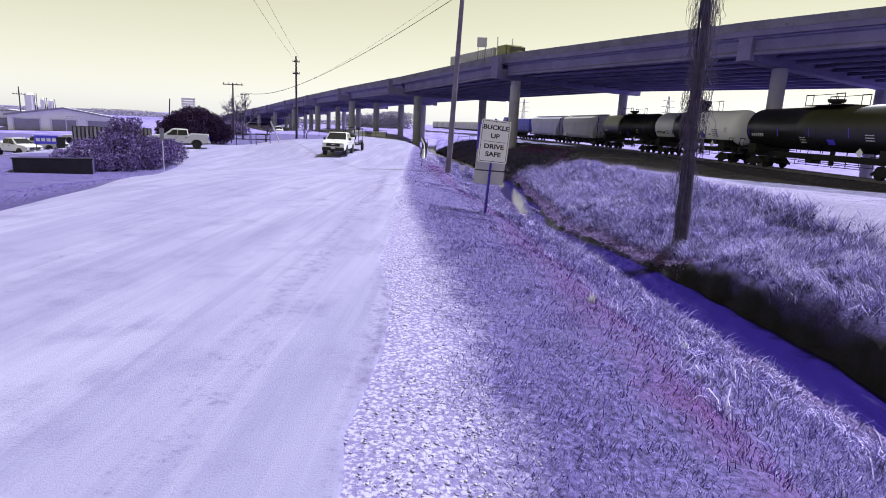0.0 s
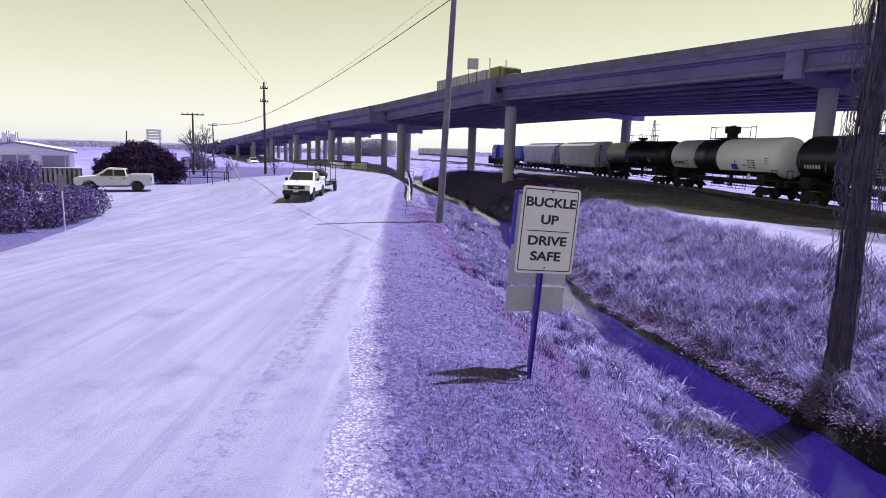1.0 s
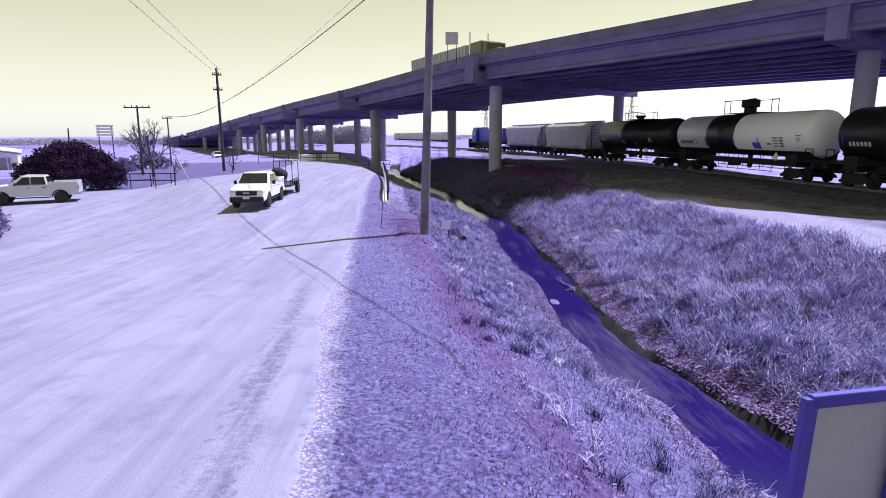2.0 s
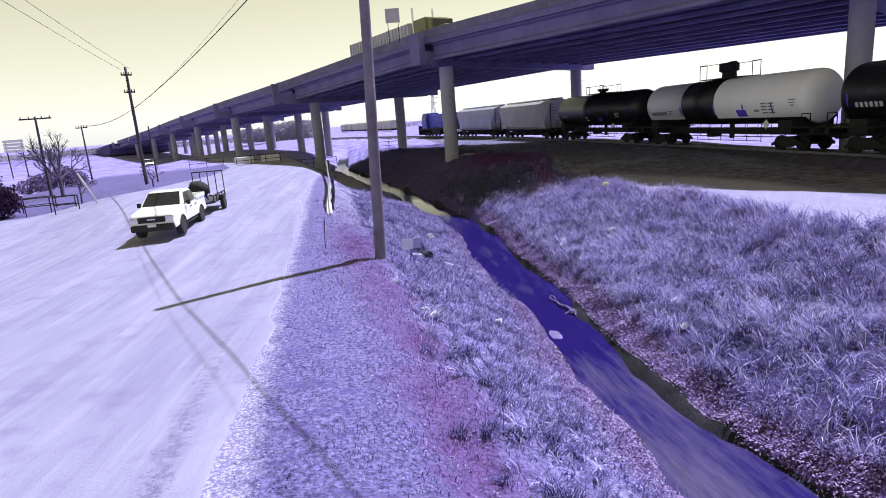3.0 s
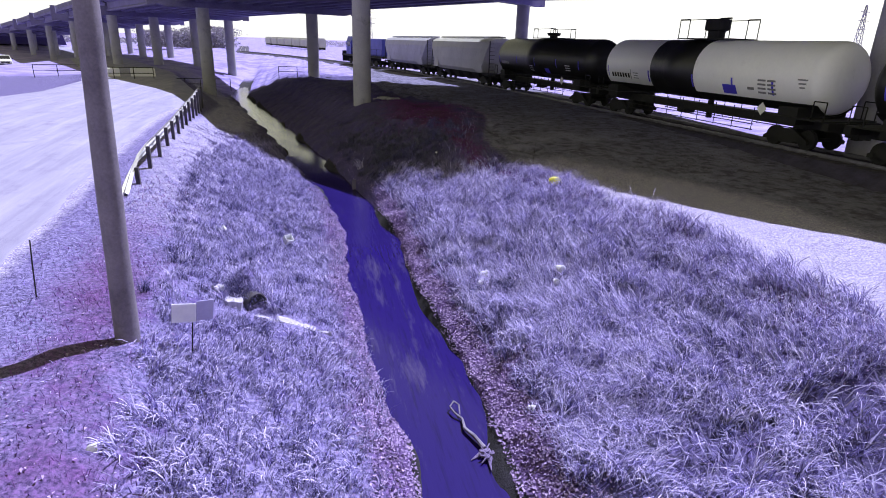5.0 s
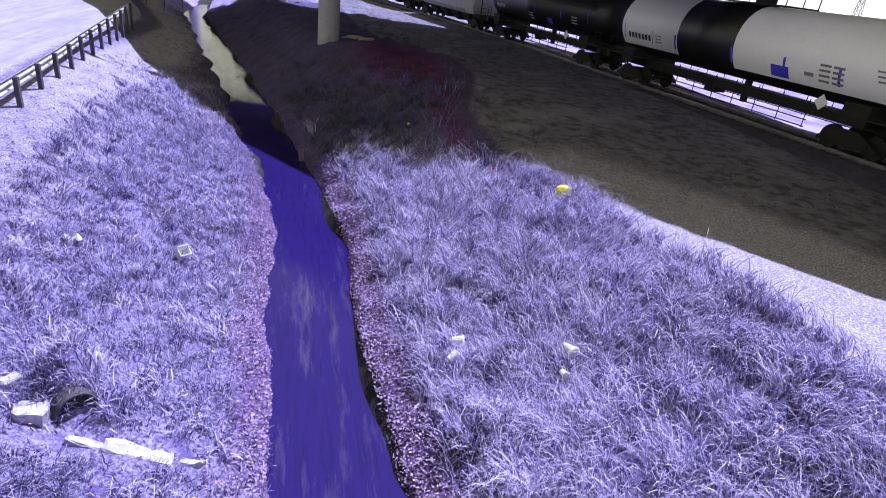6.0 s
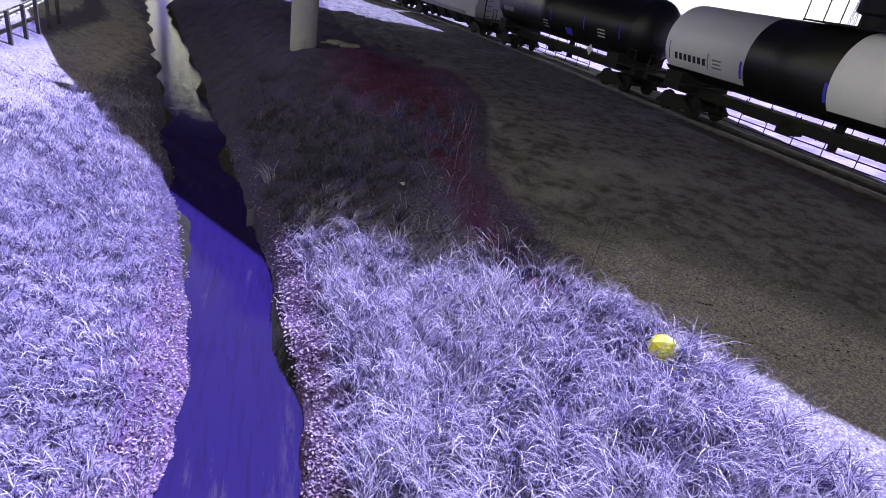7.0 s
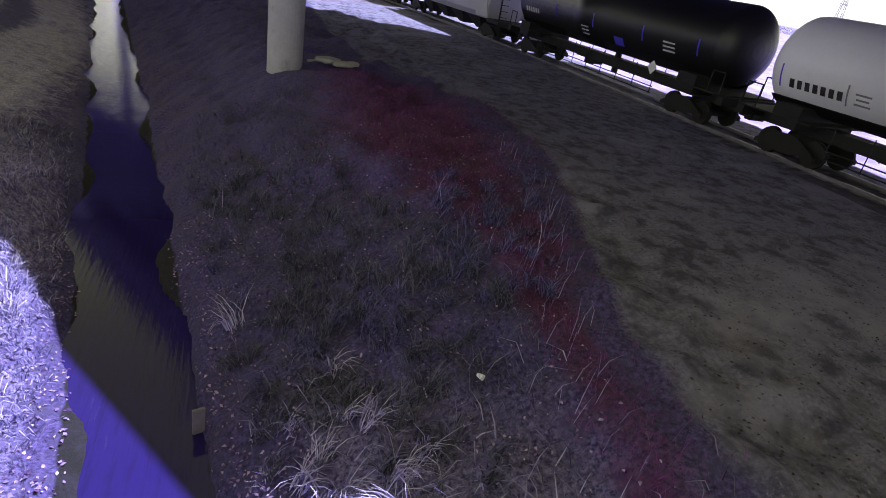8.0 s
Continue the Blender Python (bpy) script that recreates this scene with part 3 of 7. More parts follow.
GIRDER = [(-0.35, 0), (0.35, 0), (0.35, -0.12), (0.1, -0.22), (0.1, -0.95), (0.3, -1.12), (0.3, -1.32), (-0.3, -1.32), (-0.3, -1.12), (-0.1, -0.95), (-0.1, -0.22), (-0.35, -0.12)]
INSET = [0.0, -0.25, -0.25, 2.3] + [1.8] * 7
EDGE = [(b[0] + v.x * e, b[1] + v.y * e, b[2], v, w - 2 * e) for b, e, v, w in zip(BENTS, INSET, SIDES, WIDES)]
for p, q in zip(EDGE, EDGE[1:]):
    bm = bmesh.new()
    loft(bm, across_outline(p, [(-0.29, -0.6), (p[4] + 0.29, -0.6), (p[4] + 0.29, -1.08), (-0.29, -1.08)]),
         across_outline(q, [(-0.29, -0.6), (q[4] + 0.29, -0.6), (q[4] + 0.29, -1.08), (-0.29, -1.08)]))
    local_part("deck", bm, CONCRETE, bridge)
    for s in (0.0, 1.0):
        bm = bmesh.new()
        o = [(-0.33, -0.66), (-0.33, 0.0), (-0.08, 0.0), (0.05, -0.3), (0.15, -0.55), (0.15, -0.66)]
        pa, pb = ([(a, h) for a, h in o], [(a, h) for a, h in o]) if s == 0 else ([(p[4] - a, h) for a, h in o], [(q[4] - a, h) for a, h in o])
        loft(bm, across_outline(p, pa), across_outline(q, pb))
        local_part("parapet", bm, PARAPET, bridge, "dark weathered concrete parapet")
    d = Vector((q[0] - p[0], q[1] - p[1], 0)).normalized() * 0.55
    for k in range(10):
        bm = bmesh.new()
        oa = [(0.4 + k * (p[4] - 0.8) / 9 + a, h - 1.083) for a, h in GIRDER]
        ob_ = [(0.4 + k * (q[4] - 0.8) / 9 + a, h - 1.083) for a, h in GIRDER]
        loft(bm, [v + d for v in across_outline(p, oa)], [v - d for v in across_outline(q, ob_)])
        local_part("girder", bm, CONCRETE, bridge)
for i, p in enumerate(BENTS):
    zc = p[2] - 2.5
    across, wide = SIDES[i], WIDES[i]
    bm = bmesh.new()
    a = Vector((p[0], p[1], 0))
    side = Vector((-across.y, across.x, 0)) * 0.62
    lo, hi = zc, zc + 0.78
    # bearing ledge with a deeper middle and blunt ends
    s0 = 1.2 if i == 3 else 0.0
    o = [(s0 + 0.25, hi), (wide - 0.25, hi), (wide - 0.25, lo - 0.1), (wide - 1.2, lo - 0.35), (s0 + 1.2, lo - 0.35), (s0 + 0.25, lo - 0.1)]
    pa = [a - side + across * s + Vector((0, 0, z)) for s, z in o]
    pb = [a + side + across * s + Vector((0, 0, z)) for s, z in o]
    loft(bm, pa, pb)
    local_part("bent_cap", bm, CONCRETE, bridge)
    for s in (s0 - 0.42, wide - 0.3):
        bm = bmesh.new()
        o = [(s, lo - 0.3), (s + 0.7, lo - 0.3), (s + 0.7, hi + 1.3), (s, hi + 1.3)]
        sd = side * 0.85
        loft(bm, [a - sd + across * t + Vector((0, 0, z)) for t, z in o], [a + sd + across * t + Vector((0, 0, z)) for t, z in o])
        local_part("cap_end_block", bm, CONCRETE, bridge)
    cols = (5.9 if i == 2 else 4.6, wide - 3.2) if i < 4 else (4.5, wide - 5.0) if i < 5 else (2.5, wide * 0.38, wide * 0.64, wide - 2.5)
    for s in cols:
        if i == 0 or i == len(BENTS) - 1:
            continue
        c = a + across * s
        g = land_at(c.x, c.y) - 0.8
        bm = bmesh.new()
        tube(bm, (c.x, c.y, g), (c.x, c.y, lo - 0.33), 0.62, seg=32)
        local_part("column", bm, CONCRETE_GREY, bridge, "round concrete column")
# sloped abutment at the far end
p = BENTS[-1]
bm = bmesh.new()
a = Vector((p[0], p[1], 0))
dd = Vector((-0.51, 0.86, 0))
loft(bm, [a + SIDES[-1] * s + Vector((0, 0, z)) for s, z in ((-2, -0.5), (22, -0.5), (21, p[2] - 0.9), (-1, p[2] - 0.9))],
     [a + dd * 90 + SIDES[-1] * s + Vector((0, 0, z)) for s, z in ((-2, -0.5), (22, -0.5), (21, 0.3), (-1, 0.3))])
local_part("embankment", bm, GROUND, bridge)


# ---------------------------------------------------------------- railway
TRACK_P = Vector((22.8, 57.0, 0))
TRACK_HALF = 1.0      # the line of the cars' near sides lies this far on the near side of the middle


def track_x(y):
    y = np.asarray(y, float)
    return 22.8 + 1.45 - 0.083 * (y - 57) - 0.0015 * np.clip(y - 75, 0, 130) ** 2


def track_pose(s, z=0.0):
    """A pose on the middle of the track, s metres on from the reference point; its y runs along the track."""
    y = 57.0 + s * 0.99
    dx = float(track_x(y + 0.5) - track_x(y - 0.5))
    return pose(float(track_x(y)), y, z, 0, 0, math.degrees(math.atan2(-dx, 1.0)))


RAIL_Z = 0.48
railway = thing("railway_track", float(track_x(57.0)), 57.0, 0, label="steel rails on dark ties in a low stone bed", category="railway", kind="structure")
for side in (-0.72, 0.72):
    vs, fs = [], []
    ss = list(range(-160, 260, 4))
    outline = [(-0.07, -0.16), (0.07, -0.16), (0.07, -0.14), (0.02, -0.12), (0.02, -0.04), (0.037, -0.03), (0.037, 0), (-0.037, 0), (-0.037, -0.03), (-0.02, -0.04), (-0.02, -0.12), (-0.07, -0.14)]
    for s in ss:
        m = railway.matrix_basis.inverted() @ track_pose(s, RAIL_Z)
        vs += [tuple(m @ Vector((side + x, 0, z))) for x, z in outline]
    n = len(outline)
    for i in range(len(ss) - 1):
        fs += [(i * n + j, i * n + (j + 1) % n, (i + 1) * n + (j + 1) % n, (i + 1) * n + j) for j in range(n)]
    raw_mesh("rail", vs, fs, RAIL_STEEL, railway)
BALLAST = surf("dark_ballast", (0.02, 0.017, 0.042), (0.078, 0.067, 0.15), 2.0, 18, 0.95, bump=1.0, dist=0.05)
vs, fs = [], []
for s in ss:
    m = railway.matrix_basis.inverted() @ track_pose(s, 0)
    vs += [tuple(m @ Vector((x, 0, z))) for x, z in ((-2.6, -0.3), (-1.5, RAIL_Z - 0.17), (1.5, RAIL_Z - 0.17), (2.6, -0.3))]
for i in range(len(ss) - 1):
    fs += [(i * 4 + j, i * 4 + j + 1, i * 4 + j + 5, i * 4 + j + 4) for j in range(3)]
raw_mesh("ballast", vs, fs, BALLAST, railway)
bm = bmesh.new()
box(bm, -1.3, 1.3, -0.11, 0.11, -0.22, 0.0, 0.01)
tie = part("tie", bm, WOOD_DARK, railway)
tie.matrix_basis = railway.matrix_basis.inverted() @ track_pose(-40, RAIL_Z - 0.135)
for k in range(1, 210):
    share("tie", tie.data, railway, railway.matrix_basis.inverted() @ track_pose(-40 + k * 0.58, RAIL_Z - 0.135 - 0.01 * (k % 3)))


def bogie(parent, y):
    """A freight truck: two wheelsets, side frames and bolster."""
    frame_ob = None
    bm = bmesh.new()
    for sx in (-1.02, 1.02):
        prism_pts = [(-1.15, 0.40), (-0.75, 0.62), (-0.35, 0.82), (0.35, 0.82), (0.75, 0.62), (1.15, 0.40), (1.15, 0.26), (0.6, 0.34), (0.35, 0.22), (-0.35, 0.22), (-0.6, 0.34), (-1.15, 0.26)]
        a = [bm.verts.new((sx - 0.08, y + p, z)) for p, z in prism_pts]
        b = [bm.verts.new((sx + 0.08, y + p, z)) for p, z in prism_pts]
        n = len(a)
        fs_ = [bm.faces.new(a), bm.faces.new(b[::-1])] + [bm.faces.new((a[i], b[i], b[(i + 1) % n], a[(i + 1) % n])) for i in range(n)]
        bmesh.ops.recalc_face_normals(bm, faces=fs_)
    box(bm, -1.0, 1.0, y - 0.2, y + 0.2, 0.5, 0.8)
    frame_ob = part("truck_frame", bm, BLACK_STEEL, parent)
    for dy in (-0.85, 0.85):
        bm = bmesh.new()
        for sx in (-0.72, 0.72):
            s = 1 if sx > 0 else -1
            tube(bm, (sx - 0.06 * s, y + dy, 0.42), (sx + 0.075 * s, y + dy, 0.42), 0.42, seg=24)
            tube(bm, (sx - 0.09 * s, y + dy, 0.42), (sx - 0.06 * s, y + dy, 0.42), 0.45, seg=24)
        tube(bm, (-1.1, y + dy, 0.42), (1.1, y + dy, 0.42), 0.085, seg=10)
        part("wheelset", bm, BLACK_STEEL, parent)


def coupler(parent, y, d):
    bm = bmesh.new()
    box(bm, -0.13, 0.13, min(y, y + d * 0.6), max(y, y + d * 0.6), 0.72, 0.98, 0.03)
    box(bm, -0.2, 0.2, min(y + d * 0.4, y + d * 0.65), max(y + d * 0.4, y + d * 0.65), 0.66, 1.04, 0.04)
    part("coupler", bm, BLACK_STEEL, parent)


def railing(bm, pts, posts, h, r=0.025):
    for a, b in zip(pts, pts[1:]):
        tube(bm, a, b, r, seg=6)
    for p in posts:
        tube(bm, p, (p[0], p[1], p[2] - h), r, seg=6)


def tank_car(s, half, white):
    """A tank car lying along y; its shell reaches `half` metres each way."""
    car = thing("tank_car", label="white railway tank car with a broad black middle band" if white else "black railway tank car with a top platform", category="tank car", group="train")
    car.matrix_basis = track_pose(s, RAIL_Z)
    R, zc = 1.5, 2.98
    prof = []
    for k in range(9):
        a = math.pi / 2 * k / 8
        prof.append((max(0.02, R * math.sin(a)), -half + 0.75 * (1 - math.cos(a))))
    ends = prof[::-1]
    prof += [(R, -0.5), (R + 0.012, -0.5), (R + 0.012, 3.1), (R, 3.1)]
    prof += [(r, -h) for r, h in ends]
    bm = bmesh.new()
    lathe(bm, prof, 48, "Y")
    bmesh.ops.translate(bm, verts=bm.verts, vec=(0, 0, zc))
    for f in bm.faces:
        c = f.calc_center_median()
        f.material_index = 1 if (not white or -0.52 <= c.y <= 3.12) else 0
        f.smooth = abs(f.normal.y) < 0.95
    part("tank_shell", bm, [TANK_WHITE, TANK_BLACK], car, "white shell with a black band" if white else "black shell")
    # underframe
    bm = bmesh.new()
    L = half + 0.25
    box(bm, -0.35, 0.35, -L, L, 0.85, 1.25)
    part("centre_sill", bm, BLACK_STEEL, car)
    for e in (-1, 1):
        bm = bmesh.new()
        box(bm, -1.45, 1.45, e * L - 0.25, e * L + 0.05, 1.0, 1.3)
        part("end_sill", bm, BLACK_STEEL, car)
        bm = bmesh.new()
        box(bm, -1.4, 1.4, e * (half - 1.6) - 0.5, e * (half - 1.6) + 0.5, 1.05, 1.75)
        part("bolster", bm, BLACK_STEEL, car)
        bm = bmesh.new()
        box(bm, -1.5, 1.5, min(e * (half - 2.6), e * L), max(e * (half - 2.6), e * L), 1.305, 1.36)
        part("walkway", bm, BLACK_STEEL, car)
    # lower lagging skirt, black on the white car
    bm = bmesh.new()
    lathe(bm, [(R + 0.004, -half + 0.5), (R + 0.006, -half + 0.5), (R + 0.006, half - 0.5), (R + 0.004, half - 0.5)], 48, "Y")
    bmesh.ops.translate(bm, verts=bm.verts, vec=(0, 0, zc))
    bmesh.ops.delete(bm, geom=[v for v in bm.verts if v.co.z > zc - 0.96], context="VERTS")
    part("belly", bm, TANK_BLACK, car)
    for e in (-1, 1):
        bogie(car, e * (half - 1.75))
        coupler(car, e * L, e)
    # valve dome, platform and railing on top
    bm = bmesh.new()
    lathe(bm, [(0.42, zc + R - 0.1), (0.42, zc + R + 0.42), (0.62, zc + R + 0.5), (0.62, zc + R + 0.98), (0.55, zc + R + 1.02)] if white else [(0.3, zc + R - 0.1), (0.3, zc + R + 0.2), (0.5, zc + R + 0.26), (0.55, zc + R + 0.45)], 20)
    part("valve_dome", bm, BLACK_STEEL, car)
    bm = bmesh.new()
    box(bm, -0.9, 0.9, -1.9, 1.9, zc + R + 0.02, zc + R + 0.07)
    part("platform", bm, BLACK_STEEL, car)
    for sx in (-0.88, 0.88):
        bm = bmesh.new()
        zt = zc + R + (1.0 if white else 0.75)
        for y0, y1 in ((-1.85, -1.1), (1.1, 1.85)):
            railing(bm, [(sx, y0, zt), (sx, y1, zt)], [(sx, y0, zt), (sx, y1, zt)], zt - zc - R)
        tube(bm, (sx, -1.85, zt - 0.03), (sx, 1.85, zt - 0.03), 0.02, seg=6)
        part("handrail", bm, BLACK_STEEL, car)
    # sill rods and end grab irons
    for sx in (-1, 1):
        bm = bmesh.new()
        for z in (0.55, 0.8):
            tube(bm, (sx * 1.4, -half + 3.3, z), (sx * 1.4, half - 3.3, z), 0.022, seg=6)
        for k in range(9):
            y = -half + 3.4 + k * (2 * half - 6.8) / 8
            tube(bm, (sx * 1.4, y, 0.5), (sx * 1.4, y, 1.55), 0.02, seg=6)
        part("side_rod", bm, BLACK_STEEL, car)
        for e in (-1, 1):
            bm = bmesh.new()
            y0, y1 = e * (half - 0.4), e * (half + 0.2)
            railing(bm, [(sx * 1.42, y0, 2.1), (sx * 1.42, y1, 2.1), (sx * 1.42, y1, 1.3)], [(sx * 1.42, y0, 2.1)], 0.8)
            part("grab_iron", bm, BLACK_STEEL, car)
    bm = bmesh.new()
    tube(bm, (0, -0.5, 1.5), (0, -0.5, 0.55), 0.16, seg=12)
    part("outlet_valve", bm, BLACK_STEEL, car)
    bm = bmesh.new()
    box(bm, -0.35, 0.35, 1.0, 1.7, 0.62, 1.2, 0.05)
    part("brake_reservoir", bm, BLACK_STEEL, car)
    return car


def side_mark(parent, name, y, z, w, h, material, R=1.5, zc=2.98, label=""):
    """A flat mark laid on the curved near flank."""
    bm = bmesh.new()
    rows = 4
    vs = []
    for k in range(rows + 1):
        zz = z - h / 2 + h * k / rows
        x = -math.sqrt(max(0.01, (R + 0.016) ** 2 - (zz - zc) ** 2))
        vs.append((bm.verts.new((x, y - w / 2, zz)), bm.verts.new((x, y + w / 2, zz))))
    for a, b in zip(vs, vs[1:]):
        bm.faces.new((a[0], a[1], b[1], b[0]))
    bmesh.ops.recalc_face_normals(bm, faces=bm.faces)
    r = bmesh.ops.solidify(bm, geom=bm.faces[:], thickness=0.004)
    return part(name, bm, material, parent, label)


CAR = 18.1
WHITE_AT = -2.4       # middle of the white car along the track
white_car = tank_car(WHITE_AT, 8.25, True)
black_car = tank_car(WHITE_AT + CAR, 8.25, False)
last_car = tank_car(WHITE_AT - CAR, 8.25, False)
tail_car = tank_car(WHITE_AT - 2 * CAR, 8.25, False)


def hopper_car(s, material, label):
    car = thing("hopper_car", label=label, category="hopper car", group="train")
    car.matrix_basis = track_pose(s, RAIL_Z)
    half = 8.3
    # rounded sides, long top, sloping ends
    bm = bmesh.new()
    outline = [(-1.15, 1.15), (-1.5, 1.5), (-1.58, 2.4), (-1.56, 3.5), (-1.4, 4.1), (-1.0, 4.38), (0, 4.48), (1.0, 4.38), (1.4, 4.1), (1.56, 3.5), (1.58, 2.4), (1.5, 1.5), (1.15, 1.15)]
    rings = []
    for k in range(2):
        e = -1 if k == 0 else 1
        ring = []
        for x, z in outline:
            y = e * (half - 1.9 + 1.9 * min(1, max(0, (z - 1.15) / 2.6)))
            ring.append(bm.verts.new((x, y, z)))
        rings.append(ring)
    n = len(outline)
    fs_ = [bm.faces.new((rings[0][i], rings[0][(i + 1) % n], rings[1][(i + 1) % n], rings[1][i])) for i in range(n)]
    fs_ += [bm.faces.new(rings[0]), bm.faces.new(rings[1][::-1])]
    bmesh.ops.recalc_face_normals(bm, faces=fs_)
    part("hopper_body", bm, material, car)
    for y in np.linspace(-half + 2.0, half - 2.0, 2):
        for sx in (-1, 1):
            bm = bmesh.new()
            prism_pts = [(y - 0.9, 1.3), (y + 0.9, 1.3), (y, 3.2)]
            a = [bm.verts.new((sx * 1.6, p, z)) for p, z in prism_pts]
            b = [bm.verts.new((sx * 1.5, p, z)) for p, z in prism_pts]
            fs_ = [bm.faces.new(a), bm.faces.new(b[::-1])] + [bm.faces.new((a[i], b[i], b[(i + 1) % 3], a[(i + 1) % 3])) for i in range(3)]
            bmesh.ops.recalc_face_normals(bm, faces=fs_)
            part("end_brace", bm, material, car)
    bm = bmesh.new()
    box(bm, -0.4, 0.4, -half - 0.2, half + 0.2, 0.85, 1.2)
    for e in (-1, 1):
        box(bm, -1.5, 1.5, min(e * (half - 1.4), e * (half + 0.2)), max(e * (half - 1.4), e * (half + 0.2)), 1.05, 1.25)
        for sx in (-1.4, 1.4):
            bar(bm, (sx, e * (half + 0.1), 1.2), (sx, e * (half + 0.02), 4.2), 0.07)
        for k in range(8):
            bar(bm, (-1.4, e * (half + 0.1), 1.5 + 0.35 * k), (-0.9, e * (half + 0.1), 1.5 + 0.35 * k), 0.035)
    part("underframe", bm, BLACK_STEEL, car)
    for y in (-4.2, -1.4, 1.4, 4.2):
        bm = bmesh.new()
        a = [(-1.2, y - 1.1, 1.25), (1.2, y - 1.1, 1.25), (1.2, y + 1.1, 1.25), (-1.2, y + 1.1, 1.25)]
        b = [(-0.5, y - 0.4, 0.35), (0.5, y - 0.4, 0.35), (0.5, y + 0.4, 0.35), (-0.5, y + 0.4, 0.35)]
        loft(bm, a, b)
        part("discharge_chute", bm, BLACK_STEEL, car)
    bm = bmesh.new()
    box(bm, -0.5, 0.5, -half + 0.4, half - 0.4, 4.5, 4.55)
    for k in range(14):
        y = -half + 0.7 + k * (2 * half - 1.4) / 13
        box(bm, -0.35, 0.35, y - 0.45, y + 0.45, 4.55, 4.66)
    part("roof_hatch", bm, material, car)
    for e in (-1, 1):
        bogie(car, e * (half - 1.9))
        coupler(car, e * (half + 0.2), e)
    return car


hopper_car(WHITE_AT + 2 * CAR + 0.5, HOPPER_GREY, "grey covered railway hopper car with sloping ends")
hopper_car(WHITE_AT + 3 * CAR + 0.9, HOPPER_BLUE, "pale lilac covered railway hopper car")


def locomotive(s):
    car = thing("locomotive", label="blue and black freight locomotive with a high cab", category="locomotive", group="train")
    car.matrix_basis = track_pose(s, RAIL_Z)
    L = 10.0
    body = surf("locomotive_paint", (0.03, 0.035, 0.30), (0.06, 0.07, 0.45), 1, 10, 0.5)
    bm = bmesh.new()
    box(bm, -0.95, 0.95, -L + 1.2, L - 5.2, 1.6, 4.2, 0.12)
    part("long_hood", bm, body, car)
    bm = bmesh.new()
    prism(bm, [(-1.5, 1.6), (1.5, 1.6), (1.5, 3.6), (1.15, 4.5), (-1.15, 4.5), (-1.5, 3.6)], L - 5.2, L - 2.6)
    cab = part("cab", bm, body, car)
    for sx in (-1, 1):
        bm = bmesh.new()
        box(bm, sx * 1.49, sx * 1.52, L - 4.7, L - 3.2, 2.9, 3.6)
        part("cab_window", bm, GLASS_DARK, cab)
    bm = bmesh.new()
    for sx in (-0.65, 0.65):
        box(bm, sx - 0.4, sx + 0.4, L - 2.6, L - 2.57, 3.2, 3.8)
    part("windscreen", bm, GLASS_DARK, cab)
    bm = bmesh.new()
    box(bm, -0.85, 0.85, L - 2.6, L - 0.6, 1.6, 3.0, 0.15)
    part("short_hood", bm, body, car)
    bm = bmesh.new()
    box(bm, -1.5, 1.5, -L, L, 1.3, 1.6)
    box(bm, -1.4, 1.4, -2.5, 2.5, 0.4, 1.3, 0.2)
    box(bm, -1.5, 1.5, L - 0.35, L - 0.2, 0.3, 2.1)
    part("underframe", bm, BLACK_STEEL, car)
    bm = bmesh.new()
    for sx in (-1.48, 1.48):
        railing(bm, [(sx, -L + 0.2, 2.6), (sx, L - 5.4, 2.6)], [(sx, y, 2.6) for y in np.linspace(-L + 0.2, L - 5.4, 8)], 1.0)
    part("handrail", bm, BLACK_STEEL, car)
    for e in (-1, 1):
        bogie(car, e * 6.6)
        bogie(car, e * 4.4)
        coupler(car, e * L, e)


locomotive(WHITE_AT + 4 * CAR + 2.6)


# ---------------------------------------------------------------- poles, wires and sign
def utility_pole(x, y, lean, top, r, material, label, z0=None, arms=()):
    z = land_at(x, y) if z0 is None else z0
    ob = thing("utility_pole", x, y, z - 0.05, label=label, category="utility pole")
    bm = bmesh.new()
    n = 14
    rings = []
    for k in range(n + 1):
        h = -0.4 + (top + 0.4) * k / n
        rr = r * (1 - 0.32 * k / n) + 0.006 * math.sin(k * 2.3)
        rings.append([bm.verts.new((lean[0] * h + rr * math.cos(a) * (1 + 0.03 * math.sin(3 * a + k)), lean[1] * h + rr * math.sin(a), h)) for a in [2 * math.pi * j / 16 for j in range(16)]])
    for a, b in zip(rings, rings[1:]):
        for j in range(16):
            bm.faces.new((a[j], a[(j + 1) % 16], b[(j + 1) % 16], b[j]))
    bm.faces.new(rings[-1])
    part("pole", bm, material, ob, smooth=True)
    for h, w, ang in arms:
        bm = bmesh.new()
        c, s = math.cos(ang), math.sin(ang)
        p = Vector((lean[0] * h, lean[1] * h, h))
        bar(bm, p - Vector((c, s, 0)) * w / 2, p + Vector((c, s, 0)) * w / 2, 0.1, 0.12)
        arm = part("crossarm", bm, material, ob)
        for f in (-0.45, -0.2, 0.2, 0.45):
            bm = bmesh.new()
            q = p + Vector((c, s, 0)) * w * f
            tube(bm, q + Vector((0, 0, 0.05)), q + Vector((0, 0, 0.25)), 0.05, 0.035, 8)
            part("insulator", bm, GLASS_DARK, arm)
    return ob


